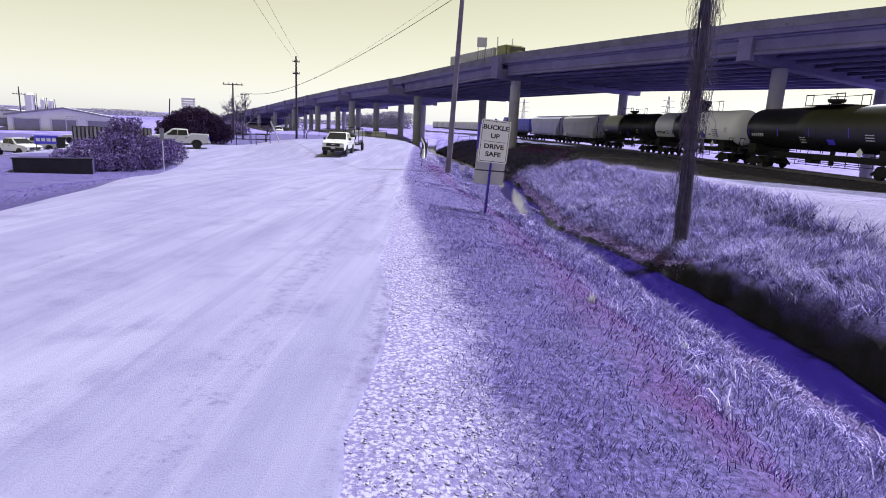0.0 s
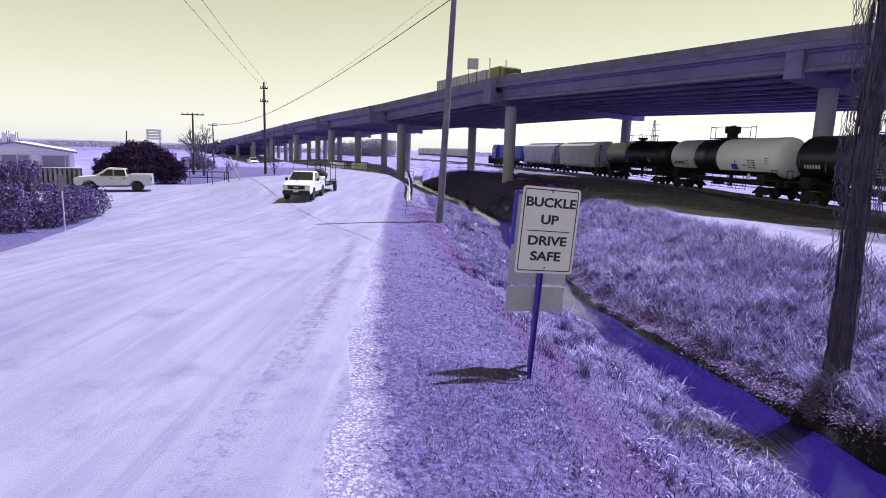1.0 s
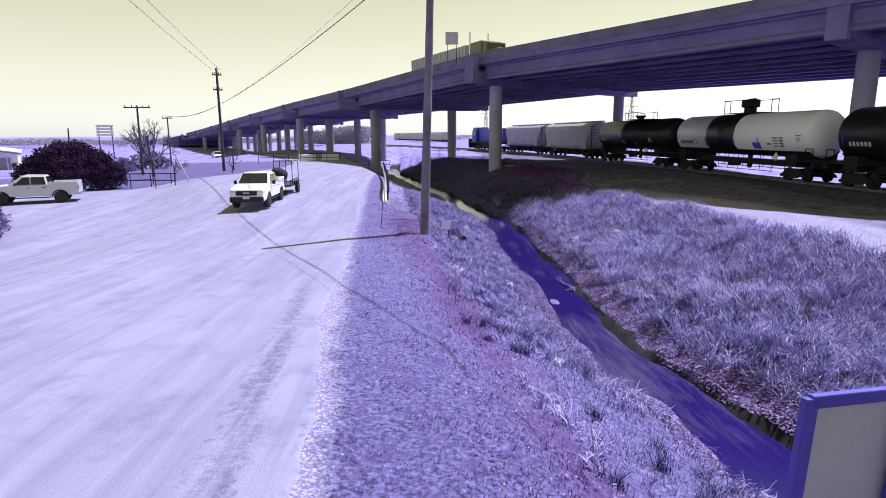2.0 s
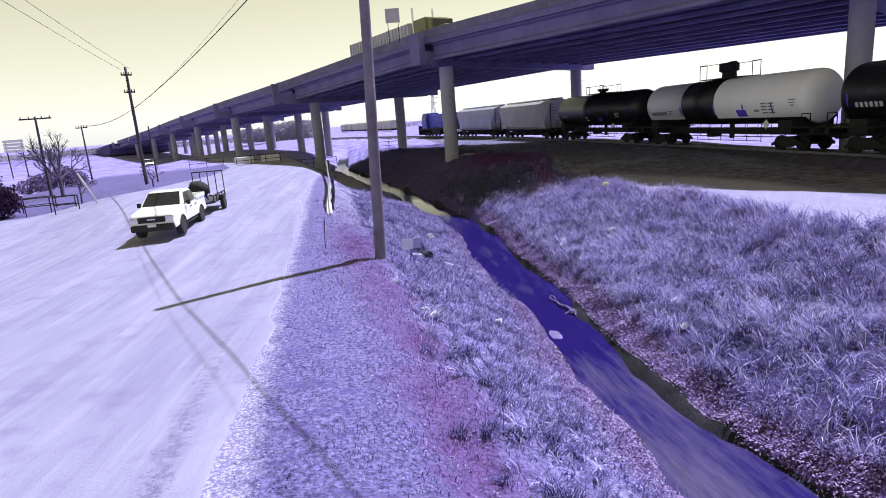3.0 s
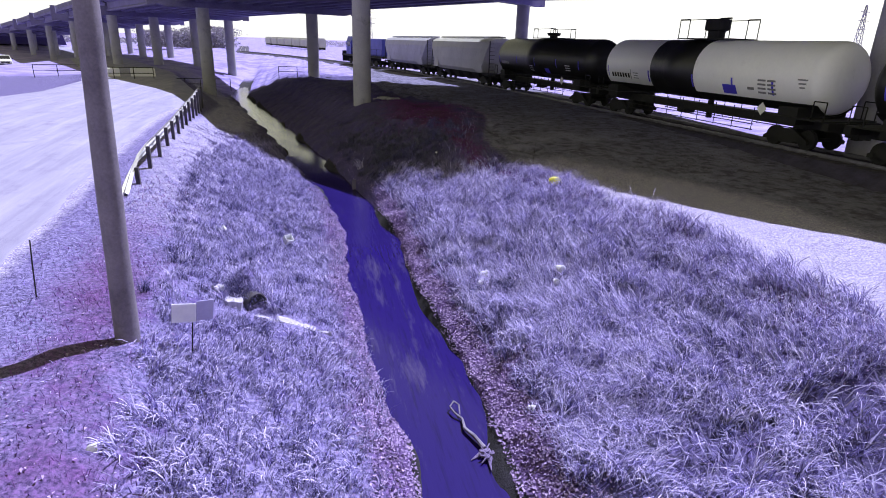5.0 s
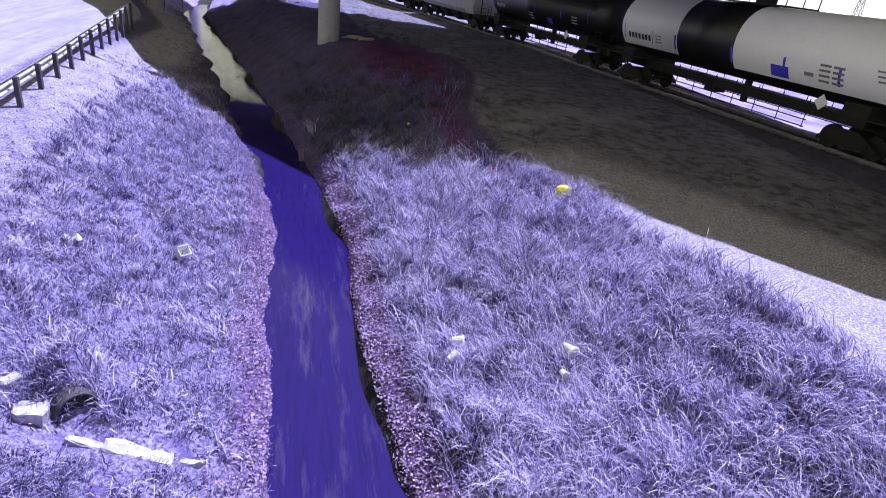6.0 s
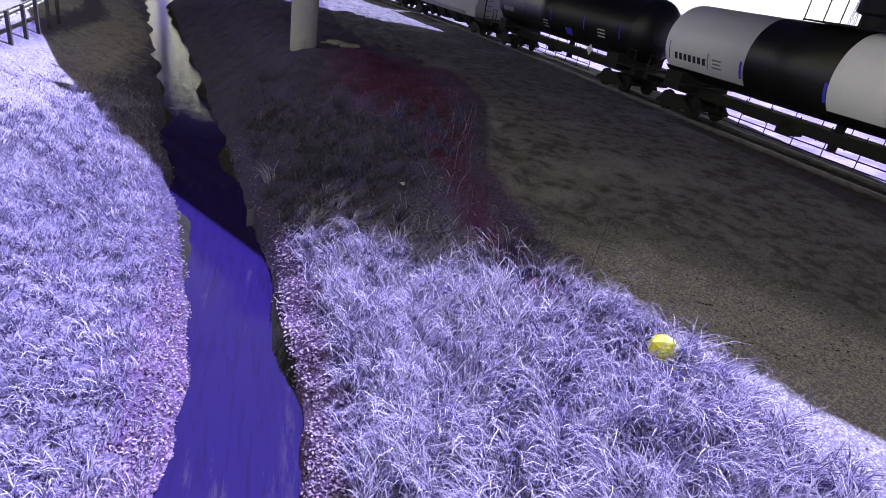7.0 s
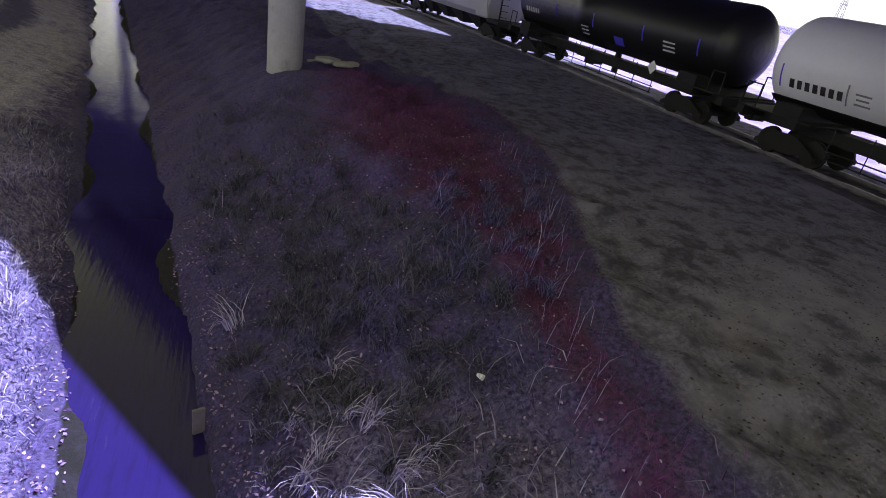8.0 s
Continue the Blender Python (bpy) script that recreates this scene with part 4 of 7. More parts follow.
def wire(pts, r=0.02, sag=0.5):
    """A cable hung through the given points."""
    line = []
    for a, b in zip(pts, pts[1:]):
        a, b = Vector(a), Vector(b)
        for k in range(24):
            f = k / 24
            line.append(a.lerp(b, f) - Vector((0, 0, sag * 4 * f * (1 - f))))
    line.append(Vector(pts[-1]))
    vs, fs = [], []
    for p in line:
        vs += [tuple(p + Vector((r, 0, 0))), tuple(p + Vector((-r / 2, 0, r * 0.87))), tuple(p + Vector((-r / 2, 0, -r * 0.87)))]
    for i in range(len(line) - 1):
        fs += [(3 * i + j, 3 * i + (j + 1) % 3, 3 * i + 3 + (j + 1) % 3, 3 * i + 3 + j) for j in range(3)]
    ob = raw_mesh("overhead_wire", vs, fs, BLACK_STEEL)
    return tagged(ob, "thin black overhead cable strung between utility poles", "wire", "overhead wires")


utility_pole(0.08, 36.3, (0.035, 0.0), 12.8, 0.2, WOOD_POLE, "weathered grey wooden utility pole on the grass verge", -0.75)
utility_pole(-21.0, 74.0, (0.0, 0.0), 10.6, 0.16, WOOD_DARK, "dark slim wooden utility pole beside the road", arms=((9.9, 0.9, 0.5), (8.4, 0.9, 0.5)))
utility_pole(-20.1, 74.4, (0.0, 0.0), 5.2, 0.08, WOOD_DARK, "short bare wooden stub pole beside a taller one")
utility_pole(-29.5, 74.0, (0.012, 0.0), 7.2, 0.13, WOOD_DARK, "short wooden utility pole with one crossarm", arms=((7.0, 2.6, 0.1),))
utility_pole(-37.0, 99.0, (0.0, 0.0), 7.0, 0.12, WOOD_DARK, "far wooden utility pole with a short crossarm", arms=((6.8, 1.4, 0.1),))
utility_pole(-45.4, 88.2, (0.06, 0.0), 6.9, 0.13, WOOD_DARK, "bare leaning wooden pole above the yard")
utility_pole(-84.0, 108.0, (0.0, 0.0), 8.0, 0.14, WOOD_DARK, "distant wooden utility pole with crossarm", arms=((6.6, 2.2, 0.3),))
wire([(-37.0, 99.0, 6.4), (-21.2, 74.0, 6.6), (0.48, 36.3, 11.0), (26.0, -18.0, 11.0)], 0.028, 0.5)
wire([(-37.4, 99.0, 6.5), (-20.8, 74.0, 6.8), (0.40, 36.3, 11.6), (25.0, -19.0, 11.6)], 0.009, 0.6)
wire([(-21.4, 74.0, 10.2), (-9.0, 10.0, 12.6)], 0.014, 0.4)
wire([(-20.6, 74.0, 10.2), (-7.8, 10.0, 12.6)], 0.014, 0.4)


def lettering(name, text, size, m, material, parent, label="", weight=0.03):
    """Raised flat letters in the built-in font, middle at the pose m."""
    cu = bpy.data.curves.new(name, "FONT")
    cu.body = text
    cu.size = size
    cu.align_x, cu.align_y = "CENTER", "CENTER"
    cu.extrude = 0.0015
    cu.offset = size * weight
    tmp = bpy.data.objects.new(name, cu)
    scene.collection.objects.link(tmp)
    me = bpy.data.meshes.new_from_object(tmp.evaluated_get(bpy.context.evaluated_depsgraph_get()))
    bpy.data.objects.remove(tmp)
    me.materials.clear()
    me.materials.append(material)
    ob = new(name, me)
    ob.parent = parent
    ob.matrix_basis = m
    return tagged(ob, label)


def rounded(bm, w, h, r, depth, y=0.0):
    """A plate with rounded corners in the xz plane, its middle at the origin."""
    pts = []
    for cx, cz, a0 in ((w / 2 - r, h / 2 - r, 0), (-w / 2 + r, h / 2 - r, 90), (-w / 2 + r, -h / 2 + r, 180), (w / 2 - r, -h / 2 + r, 270)):
        for k in range(5):
            a = radians(a0 + 22.5 * k)
            pts.append((cx + r * math.cos(a), cz + r * math.sin(a)))
    prism(bm, pts, y - depth / 2, y + depth / 2)


def flat_ring(bm, w, h, r, t, y):
    """A thin border line with rounded corners, facing -y."""
    loops = []
    for d in (0, t):
        pts = []
        for cx, cz, a0 in ((w / 2 - r, h / 2 - r, 0), (-w / 2 + r, h / 2 - r, 90), (-w / 2 + r, -h / 2 + r, 180), (w / 2 - r, -h / 2 + r, 270)):
            for k in range(5):
                a = radians(a0 + 22.5 * k)
                rr = max(0.002, r - d)
                pts.append(bm.verts.new((cx + rr * math.cos(a), y, cz + rr * math.sin(a))))
        loops.append(pts)
    n = len(loops[0])
    fs_ = [bm.faces.new((loops[0][i], loops[0][(i + 1) % n], loops[1][(i + 1) % n], loops[1][i])) for i in range(n)]
    bmesh.ops.recalc_face_normals(bm, faces=fs_)
    bmesh.ops.solidify(bm, geom=fs_, thickness=0.002)


SIGN_BLUE = surf("blue_post_paint", (0.035, 0.025, 0.30), (0.07, 0.05, 0.48), 2, 20, 0.55)
sign = thing("road_sign", 1.62, 12.9, 0.0, 19, "white safety sign with black lettering on a leaning blue post", "sign", ry=4.2, rx=-1.0)
bm = bmesh.new()
bar(bm, (0, 0.035, -0.3), (0, 0.035, 2.78), 0.05, 0.012)
for sx in (-0.025, 0.025):
    bar(bm, (sx, 0.02, -0.3), (sx, 0.02, 2.78), 0.01, 0.03)
part("post", bm, SIGN_BLUE, sign, "blue steel channel post")
bm = bmesh.new()
rounded(bm, 0.915, 1.22, 0.05, 0.006)
bmesh.ops.translate(bm, verts=bm.verts, vec=(0.02, 0, 2.13))
plate = part("plate", bm, SIGN_FACE, sign, "white plate")
bm = bmesh.new()
flat_ring(bm, 0.85, 1.155, 0.03, 0.014, -0.0055)
bmesh.ops.translate(bm, verts=bm.verts, vec=(0.02, 0, 2.13))
part("border", bm, LETTER, plate)
for text, z, size in (("BUCKLE", 2.52, 0.178), ("UP", 2.28, 0.178), ("DRIVE", 1.98, 0.178), ("SAFE", 1.76, 0.178)):
    ob = lettering("lettering", text, size, pose(0.02, -0.006, z, 90, 0, 0) @ Matrix.Diagonal((1.24 if text == "BUCKLE" else 1.3, 1, 1, 1)), LETTER, plate, weight=0.03)
bm = bmesh.new()
box(bm, -0.32, 0.36, -0.0065, -0.0035, 2.118, 2.13)
part("rule", bm, LETTER, plate)
for z in (1.6, 2.68):
    bm = bmesh.new()
    tube(bm, (0.02, 0.03, z), (0.02, -0.012, z), 0.011, seg=8)
    part("bolt", bm, BLACK_STEEL, plate)

GREY_BACK = surf("bare_aluminium", (0.38, 0.37, 0.40), (0.5, 0.49, 0.52), 2, 30, 0.5, metal=0.2)
back = thing("sign_frame", 1.68, 13.3, 0.02, 14, "grey sign panels in a blue steel frame, seen from behind", "sign", ry=3.0)
bm = bmesh.new()
box(bm, -0.5, 0.42, -0.004, 0.004, 0.84, 1.22)
part("lower_panel", bm, GREY_BACK, back, "bare grey panel")
bm = bmesh.new()
box(bm, -0.5, 0.42, -0.004, 0.004, 1.26, 2.58)
part("upper_panel", bm, GREY_BACK, back)
for x in (-0.5, 0.42):
    bm = bmesh.new()
    box(bm, x - 0.03, x + 0.03, -0.035, -0.006, 1.85, 2.62, 0.006)
    part("frame_rail", bm, SIGN_BLUE, back, "blue steel angle")
bm = bmesh.new()
box(bm, -0.5, 0.42, -0.035, -0.006, 2.58, 2.63, 0.006)
part("frame_head", bm, SIGN_BLUE, back)
bm = bmesh.new()
bar(bm, (-0.03, -0.03, -0.4), (-0.03, -0.03, 2.6), 0.05, 0.03)
part("post", bm, SIGN_BLUE, back)

# little board on a stake, and two thin marker rods
card = thing("yard_sign", 1.08, 36.35, land_at(1.08, 36.35) - 0.05, 8, "small pale lilac board on a thin leaning stake", "sign", ry=6)
LILAC = surf("lilac_board", (0.60, 0.58, 0.86), (0.74, 0.72, 0.95), 2, 20, 0.5)
bm = bmesh.new()
box(bm, -0.34, 0.06, -0.012, 0.012, 0.72, 1.08, 0.006)
part("board", bm, LILAC, card)
bm = bmesh.new()
box(bm, 0.065, 0.36, -0.01, 0.01, 0.74, 1.12, 0.006, m=pose(0, 0, 0, 0, 0, 14))
part("board", bm, surf("violet_board", (0.34, 0.31, 0.70), (0.44, 0.41, 0.80), 2, 20, 0.5), card, "deeper violet board half")
bm = bmesh.new()
tube(bm, (0, 0.02, -0.2), (0, 0.02, 0.9), 0.013, seg=6)
part("stake", bm, BLACK_STEEL, card)
for x, y, h, r in ((-1.9, 37.9, 1.15, 0.014), (11.9, 47.5, 0.9, 0.006)):
    ob = thing("marker_rod", x, y, land_at(x, y), label="thin dark steel rod standing in the verge", category="stake", ry=3)
    bm = bmesh.new()
    tube(bm, (0, 0, -0.2), (0.02, 0, h * 0.6), r, seg=6)
    tube(bm, (0.02, 0, h * 0.6), (0.03, 0.02, h), r, r * 0.85, seg=6)
    part("rod", bm, BLACK_STEEL, ob)

# ---------------------------------------------------------------- guard rail along the ditch
GALV = surf("galvanised_rail", (0.45, 0.44, 0.52), (0.7, 0.69, 0.78), 1.2, 15, 0.4, metal=0.5, stain=(0.25, 0.23, 0.3))
rail_line = [(-2.2, 45.0, -0.34), (-2.25, 46.2, 0.0), (-2.3, 47.6, 0.34), (-2.35, 49.2, 0.46), (-2.5, 52, 0.5), (-2.8, 56, 0.52), (-3.15, 60, 0.55), (-3.6, 66, 0.6), (-4.2, 72.5, 0.65)]
guard = thing("guard_rail", -2.85, 52, 0, label="bent steel guard rail on short posts beside the ditch", category="guard rail")
W_BEAM = [(0.0, 0.155), (0.04, 0.12), (0.08, 0.09), (0.08, 0.06), (0.0, 0.02), (0.0, -0.02), (0.08, -0.06), (0.08, -0.09), (0.04, -0.12), (0.0, -0.155)]
vs, fs = [], []
pts = []
for a, b in zip(rail_line, rail_line[1:]):
    for k in range(6):
        pts.append(Vector(a).lerp(Vector(b), k / 6))
pts.append(Vector(rail_line[-1]))
for i, p in enumerate(pts):
    d = (pts[min(i + 1, len(pts) - 1)] - pts[max(i - 1, 0)]).normalized()
    nrm = Vector((-d.y, d.x, 0)).normalized()
    tw = max(0.0, 1 - i / 18) * 1.3
    for x, z in W_BEAM:
        xx, zz = x * math.cos(tw) - z * math.sin(tw), x * math.sin(tw) + z * math.cos(tw)
        vs.append(tuple(p + nrm * xx + Vector((0, 0, zz)) - Vector((-2.85, 52, 0))))
n = len(W_BEAM)
for i in range(len(pts) - 1):
    fs += [(i * n + j, i * n + j + 1, (i + 1) * n + j + 1, (i + 1) * n + j) for j in range(n - 1)]
beam = raw_mesh("rail_beam", vs, fs, GALV, guard)
md = beam.modifiers.new("thick", "SOLIDIFY")
md.thickness = 0.008
for k in range(14):
    y = 46.4 + k * 1.95
    x = float(np.interp(y, [q[1] for q in rail_line], [q[0] for q in rail_line])) + 0.16
    z = float(np.interp(y, [q[1] for q in rail_line], [q[2] for q in rail_line]))
    bm = bmesh.new()
    bar(bm, (x + 2.85, y - 52, z - 1.3), (x + 2.85, y - 52, z + 0.2), 0.12, 0.14)
    part("post", bm, WOOD_DARK, guard)


# ---------------------------------------------------------------- plants
def leaf_mesh(name, centres, sizes, material, parent, aspect=0.6, seed=1, bend=0.35):
    """Many small folded leaves, joined, at random turns."""
    rng = np.random.default_rng(seed)
    n = len(centres)
    a = rng.normal(size=(n, 3))
    a /= np.linalg.norm(a, axis=1)[:, None]
    b = rng.normal(size=(n, 3))
    b -= (b * a).sum(1)[:, None] * a
    b /= np.linalg.norm(b, axis=1)[:, None]
    c = np.cross(a, b)
    s = np.asarray(sizes)[:, None]
    p = np.asarray(centres)
    vs = np.empty((n, 4, 3))
    vs[:, 0] = p - a * s
    vs[:, 1] = p + b * s * aspect + c * s * bend
    vs[:, 2] = p + a * s
    vs[:, 3] = p - b * s * aspect + c * s * bend
    i = np.arange(n * 4).reshape(n, 4)
    faces = np.concatenate([i[:, [0, 1, 2]], i[:, [0, 2, 3]]])
    ob = raw_mesh(name, vs.reshape(-1, 3).tolist(), faces.tolist(), material, parent)
    return tagged(ob, kind="stuff")


def leaf_material(name, dark, light):
    m, nt, b = nodes_of(name, 0.85)
    b.inputs["Specular IOR Level"].default_value = 0.25
    g = nt.nodes.new("ShaderNodeNewGeometry").outputs["Random Per Island"]
    nt.links.new(mixc(nt, g, dark, light), b.inputs["Base Color"])
    return m


def limb(bm, p, d, length, r, depth, rng, splits=3, spread=0.5, tips=None):
    """A tapering limb that forks."""
    p, d = Vector(p), Vector(d).normalized()
    q = p + d * length
    tube(bm, p, q, r, r * 0.66, 6 if depth > 1 else 4, caps=False)
    if tips is not None and depth <= 1:
        tips.append(q)
    if depth:
        for _ in range(splits):
            nd = (d + Vector(rng.normal(size=3)) * spread + Vector((0, 0, 0.12))).normalized()
            limb(bm, p + d * length * rng.uniform(0.6, 1.0), nd, length * rng.uniform(0.6, 0.85), r * 0.62, depth - 1, rng, splits, spread, tips)


def shrub(name, x, y, clumps, leaves, size, material, label, seed, stems=7):
    z = land_at(x, y)
    ob = thing(name, x, y, z - 0.05, label=label, category="shrub")
    rng = np.random.default_rng(seed)
    bm = bmesh.new()
    for k in range(stems):
        c = clumps[k % len(clumps)]
        limb(bm, (c[0] * 0.3, c[1] * 0.3, -0.1), (c[0] * 0.5 + rng.normal() * 0.2, c[1] * 0.5 + rng.normal() * 0.2, c[2]), max(0.6, c[2] * 0.6), 0.07, 2, rng)
    part("stem_framework", bm, BARK, ob)
    cs, ss = [], []
    for cx, cy, cz, r in clumps:
        n = int(leaves * r * r)
        v = rng.normal(size=(n, 3))
        v /= np.linalg.norm(v, axis=1)[:, None]
        rad = r * rng.uniform(0.45, 1.06, n) ** 0.6
        lump = 1 + 0.16 * np.sin(v[:, 0] * 7 + cx) * np.sin(v[:, 1] * 6 + cy) + 0.1 * np.sin(v[:, 2] * 11)
        p = v * (rad * lump)[:, None] * np.array([1, 1, 0.85]) + np.array([cx, cy, cz])
        p = p[p[:, 2] > 0.03]
        cs.append(p)
        ss.append(rng.uniform(0.6, 1.4, len(p)) * size)
    leaf_mesh("crown", np.concatenate(cs), np.concatenate(ss), material, ob, seed=seed)
    return ob


LEAF_PURPLE = leaf_material("purple_leaves", (0.045, 0.026, 0.095), (0.235, 0.165, 0.43))
LEAF_SCRUB = leaf_material("dry_scrub_leaves", (0.0675, 0.045, 0.128), (0.255, 0.195, 0.39))
LEAF_DARK = leaf_material("dark_wine_leaves", (0.012, 0.0048, 0.024), (0.06, 0.024, 0.088))
shrub("flowering_shrub", -20.0, 32.6, [(-2.0, -3.4, 0.7, 0.95), (-0.9, -2.6, 0.9, 1.15), (-1.7, -1.6, 1.1, 1.15), (-0.5, -0.6, 1.4, 1.2), (-1.3, 0.4, 1.7, 1.15), (-0.9, 1.0, 2.4, 0.85), (-0.6, 1.5, 2.9, 0.55),
                                          (-1.2, 0.7, 2.9, 0.5), (0.2, 1.6, 1.3, 1.15), (0.3, 3.0, 1.1, 1.1), (-0.3, 4.6, 1.1, 1.05), (-0.2, 6.0, 0.9, 0.95), (0.4, 1.0, 0.6, 0.9), (0.3, -1.2, 0.6, 0.8)], 1900, 0.06, LEAF_PURPLE,
      "big unclipped purple-leaved shrub at the road corner", 3, 14)
shrub("round_shrub", -27.2, 57.4, [(-1.4, -0.5, 1.6, 1.7), (1.3, 0.9, 1.7, 1.7), (0, 0.3, 2.5, 1.75), (0.2, -0.9, 1.4, 1.7), (2.2, 1.4, 1.2, 1.3), (-2.3, -1.0, 1.3, 1.3), (-0.8, -0.6, 2.4, 1.4), (1.0, 0.6, 2.3, 1.4)], 2200, 0.08, LEAF_DARK,
      "dense dark rounded shrub beside parked vehicles", 4)
for k, (x, y) in enumerate(((-42.5, 96.0), (-33.6, 84.5), (-36.5, 91.0), (-47.0, 104.0))):
    shrub("scrub_bush", x, y, [(-1.2, 0, 0.9, 1.1), (0.6, 0.4, 1.1, 1.2), (1.9, -0.3, 0.7, 0.9), (-0.2, 0.6, 1.7, 0.9)], 300, 0.12, LEAF_SCRUB, "low tangled scrub bush on the corner lot", 140 + k, 6)


def bare_tree(x, y, height, seed, label, depth=5):
    ob = thing("bare_tree", x, y, land_at(x, y) - 0.1, label=label, category="tree")
    rng = np.random.default_rng(seed)
    bm = bmesh.new()
    tube(bm, (0, 0, -0.2), (0.05, 0, height * 0.28), height * 0.028, height * 0.02, 8)
    part("trunk", bm, BARK, ob)
    bm = bmesh.new()
    for k in range(4):
        limb(bm, (0.05, 0, height * 0.26), Vector(rng.normal(size=3)) * 0.45 + Vector((0, 0, 1)), height * 0.26, height * 0.014, depth - 1, rng, 3, 0.42)
    part("crown", bm, BARK, ob)


bare_tree(-27.5, 72.0, 6.5, 11, "bare winter tree with fine grey twigs")
bare_tree(-30.5, 76.0, 5.0, 12, "bare winter tree with fine grey twigs")
bare_tree(-20.6, 60.5, 2.6, 13, "small bare tree by the corner lot", 4)
bare_tree(-17.6, 66.0, 2.4, 14, "small bare tree by the corner lot", 4)


def vine_tree():
    x, y = 9.05, 17.0
    z = land_at(x, y) - 0.3
    ob = thing("dead_tree", x, y, z, label="dead trunk hung with dry vine strands on the ditch bank", category="tree")
    rng = np.random.default_rng(21)
    bm = bmesh.new()
    rings = []
    for k in range(25):
        h = -0.4 + k * 0.5
        r = 0.2 * (1 + 0.6 * math.exp(-max(0, h) * 2.2)) * (1 - 0.02 * k)
        cx, cy = -0.02 * h + 0.05 * math.sin(h * 1.1), 0.03 * math.sin(h * 0.9)
        rings.append([bm.verts.new((cx + r * math.cos(a) * (1 + 0.14 * math.sin(3 * a + h) + 0.07 * math.sin(7 * a - h * 2)), cy + r * math.sin(a) * (1 + 0.12 * math.sin(2 * a + h * 1.7)), h)) for a in [2 * math.pi * j / 18 for j in range(18)]])
    for a, b in zip(rings, rings[1:]):
        for j in range(18):
            bm.faces.new((a[j], a[(j + 1) % 18], b[(j + 1) % 18], b[j]))
    bm.faces.new(rings[-1])
    part("trunk", bm, BARK, ob, smooth=True)
    bm = bmesh.new()
    for k in range(7):
        a = rng.uniform(0, 6.28)
        p = Vector((0.15 * math.cos(a), 0.15 * math.sin(a), 0.2))
        for s in range(4):
            q = p + Vector((math.cos(a) * 0.28, math.sin(a) * 0.28, -0.16)) + Vector(rng.normal(size=3)) * 0.05
            tube(bm, p, q, 0.07 - s * 0.013, 0.058 - s * 0.013, 6)
            p = q
    part("roots", bm, BARK, ob)
    # vine stems climbing, and strands hanging down
    vs, fs = [], []

    def strand(pts, r):
        base = len(vs)
        for p in pts:
            vs.extend([tuple(p + Vector((r, 0, 0))), tuple(p + Vector((-r / 2, r * 0.87, 0))), tuple(p + Vector((-r / 2, -r * 0.87, 0)))])
        for i in range(len(pts) - 1):
            for j in range(3):
                fs.append((base + 3 * i + j, base + 3 * i + (j + 1) % 3, base + 3 * i + 3 + (j + 1) % 3, base + 3 * i + 3 + j))
    for k in range(14):
        a, pts, h = rng.uniform(0, 6.28), [], 0.1
        while h < 11.5:
            rr = 0.225 - 0.006 * h + rng.uniform(0, 0.05)
            a += rng.normal() * 0.12
            pts.append(Vector((-0.02 * h + rr * math.cos(a), rr * math.sin(a), h)))
            h += 0.3
        strand(pts, 0.02)
    for k in range(520):
        h = rng.uniform(4.2, 11.5) if k < 430 else rng.uniform(1.5, 4.5)
        a = rng.uniform(0, 6.28)
        rr = 0.24
        p = Vector((-0.02 * h + rr * math.cos(a), rr * math.sin(a), h))
        out = Vector((math.cos(a), math.sin(a), 0)) * rng.uniform(0.02, 0.16 if h > 4.5 else 0.05)
        pts = [p]
        for s in range(int(rng.integers(4, 9))):
            p = p + out + Vector(rng.normal(size=3)) * 0.05 + Vector((0, 0, 0.1 if s < 1 else -0.17))
            out = out * 0.45
            pts.append(p.copy())
        strand(pts, 0.007)
    v = raw_mesh("vine", vs, fs, BARK, ob)
    tagged(v, "dry grey vine strands", kind="stuff")


vine_tree()


# ---------------------------------------------------------------- vehicles
def wheel(parent, x, y, r, w=0.26):
    bm = bmesh.new()
    s = 1 if x > 0 else -1
    lathe(bm, [(r * 0.62, -w / 2), (r * 0.94, -w / 2), (r, -w / 2 + 0.04), (r, w / 2 - 0.04), (r * 0.94, w / 2), (r * 0.62, w / 2)], 28, "X")
    bmesh.ops.translate(bm, verts=bm.verts, vec=(x, y, r))
    tyre = part("tyre", bm, TYRE, parent)
    bm = bmesh.new()
    lathe(bm, [(r * 0.63, -w / 2 + 0.05), (r * 0.63, w / 2 - 0.02), (r * 0.5, w / 2 - 0.06), (r * 0.2, w / 2 - 0.07), (r * 0.17, w / 2 - 0.02), (0.02, w / 2 - 0.015)], 24, "X")
    if s < 0:
        bmesh.ops.scale(bm, vec=(-1, 1, 1), verts=bm.verts)
        bmesh.ops.reverse_faces(bm, faces=bm.faces)
    for k in range(6):
        a = k * math.pi / 3
        box(bm, s * (w / 2 - 0.05), s * (w / 2 - 0.015), -0.035, 0.035, 0.05, r * 0.58, m=pose(0, 0, 0, math.degrees(a), 0, 0))
    bmesh.ops.translate(bm, verts=bm.verts, vec=(x, y, r))
    part("rim", bm, CHROME, tyre, "bright alloy rim")


METAL_PLATE = surf("plain_plate", (0.6, 0.6, 0.64), (0.7, 0.7, 0.74), 2, 20, 0.5)


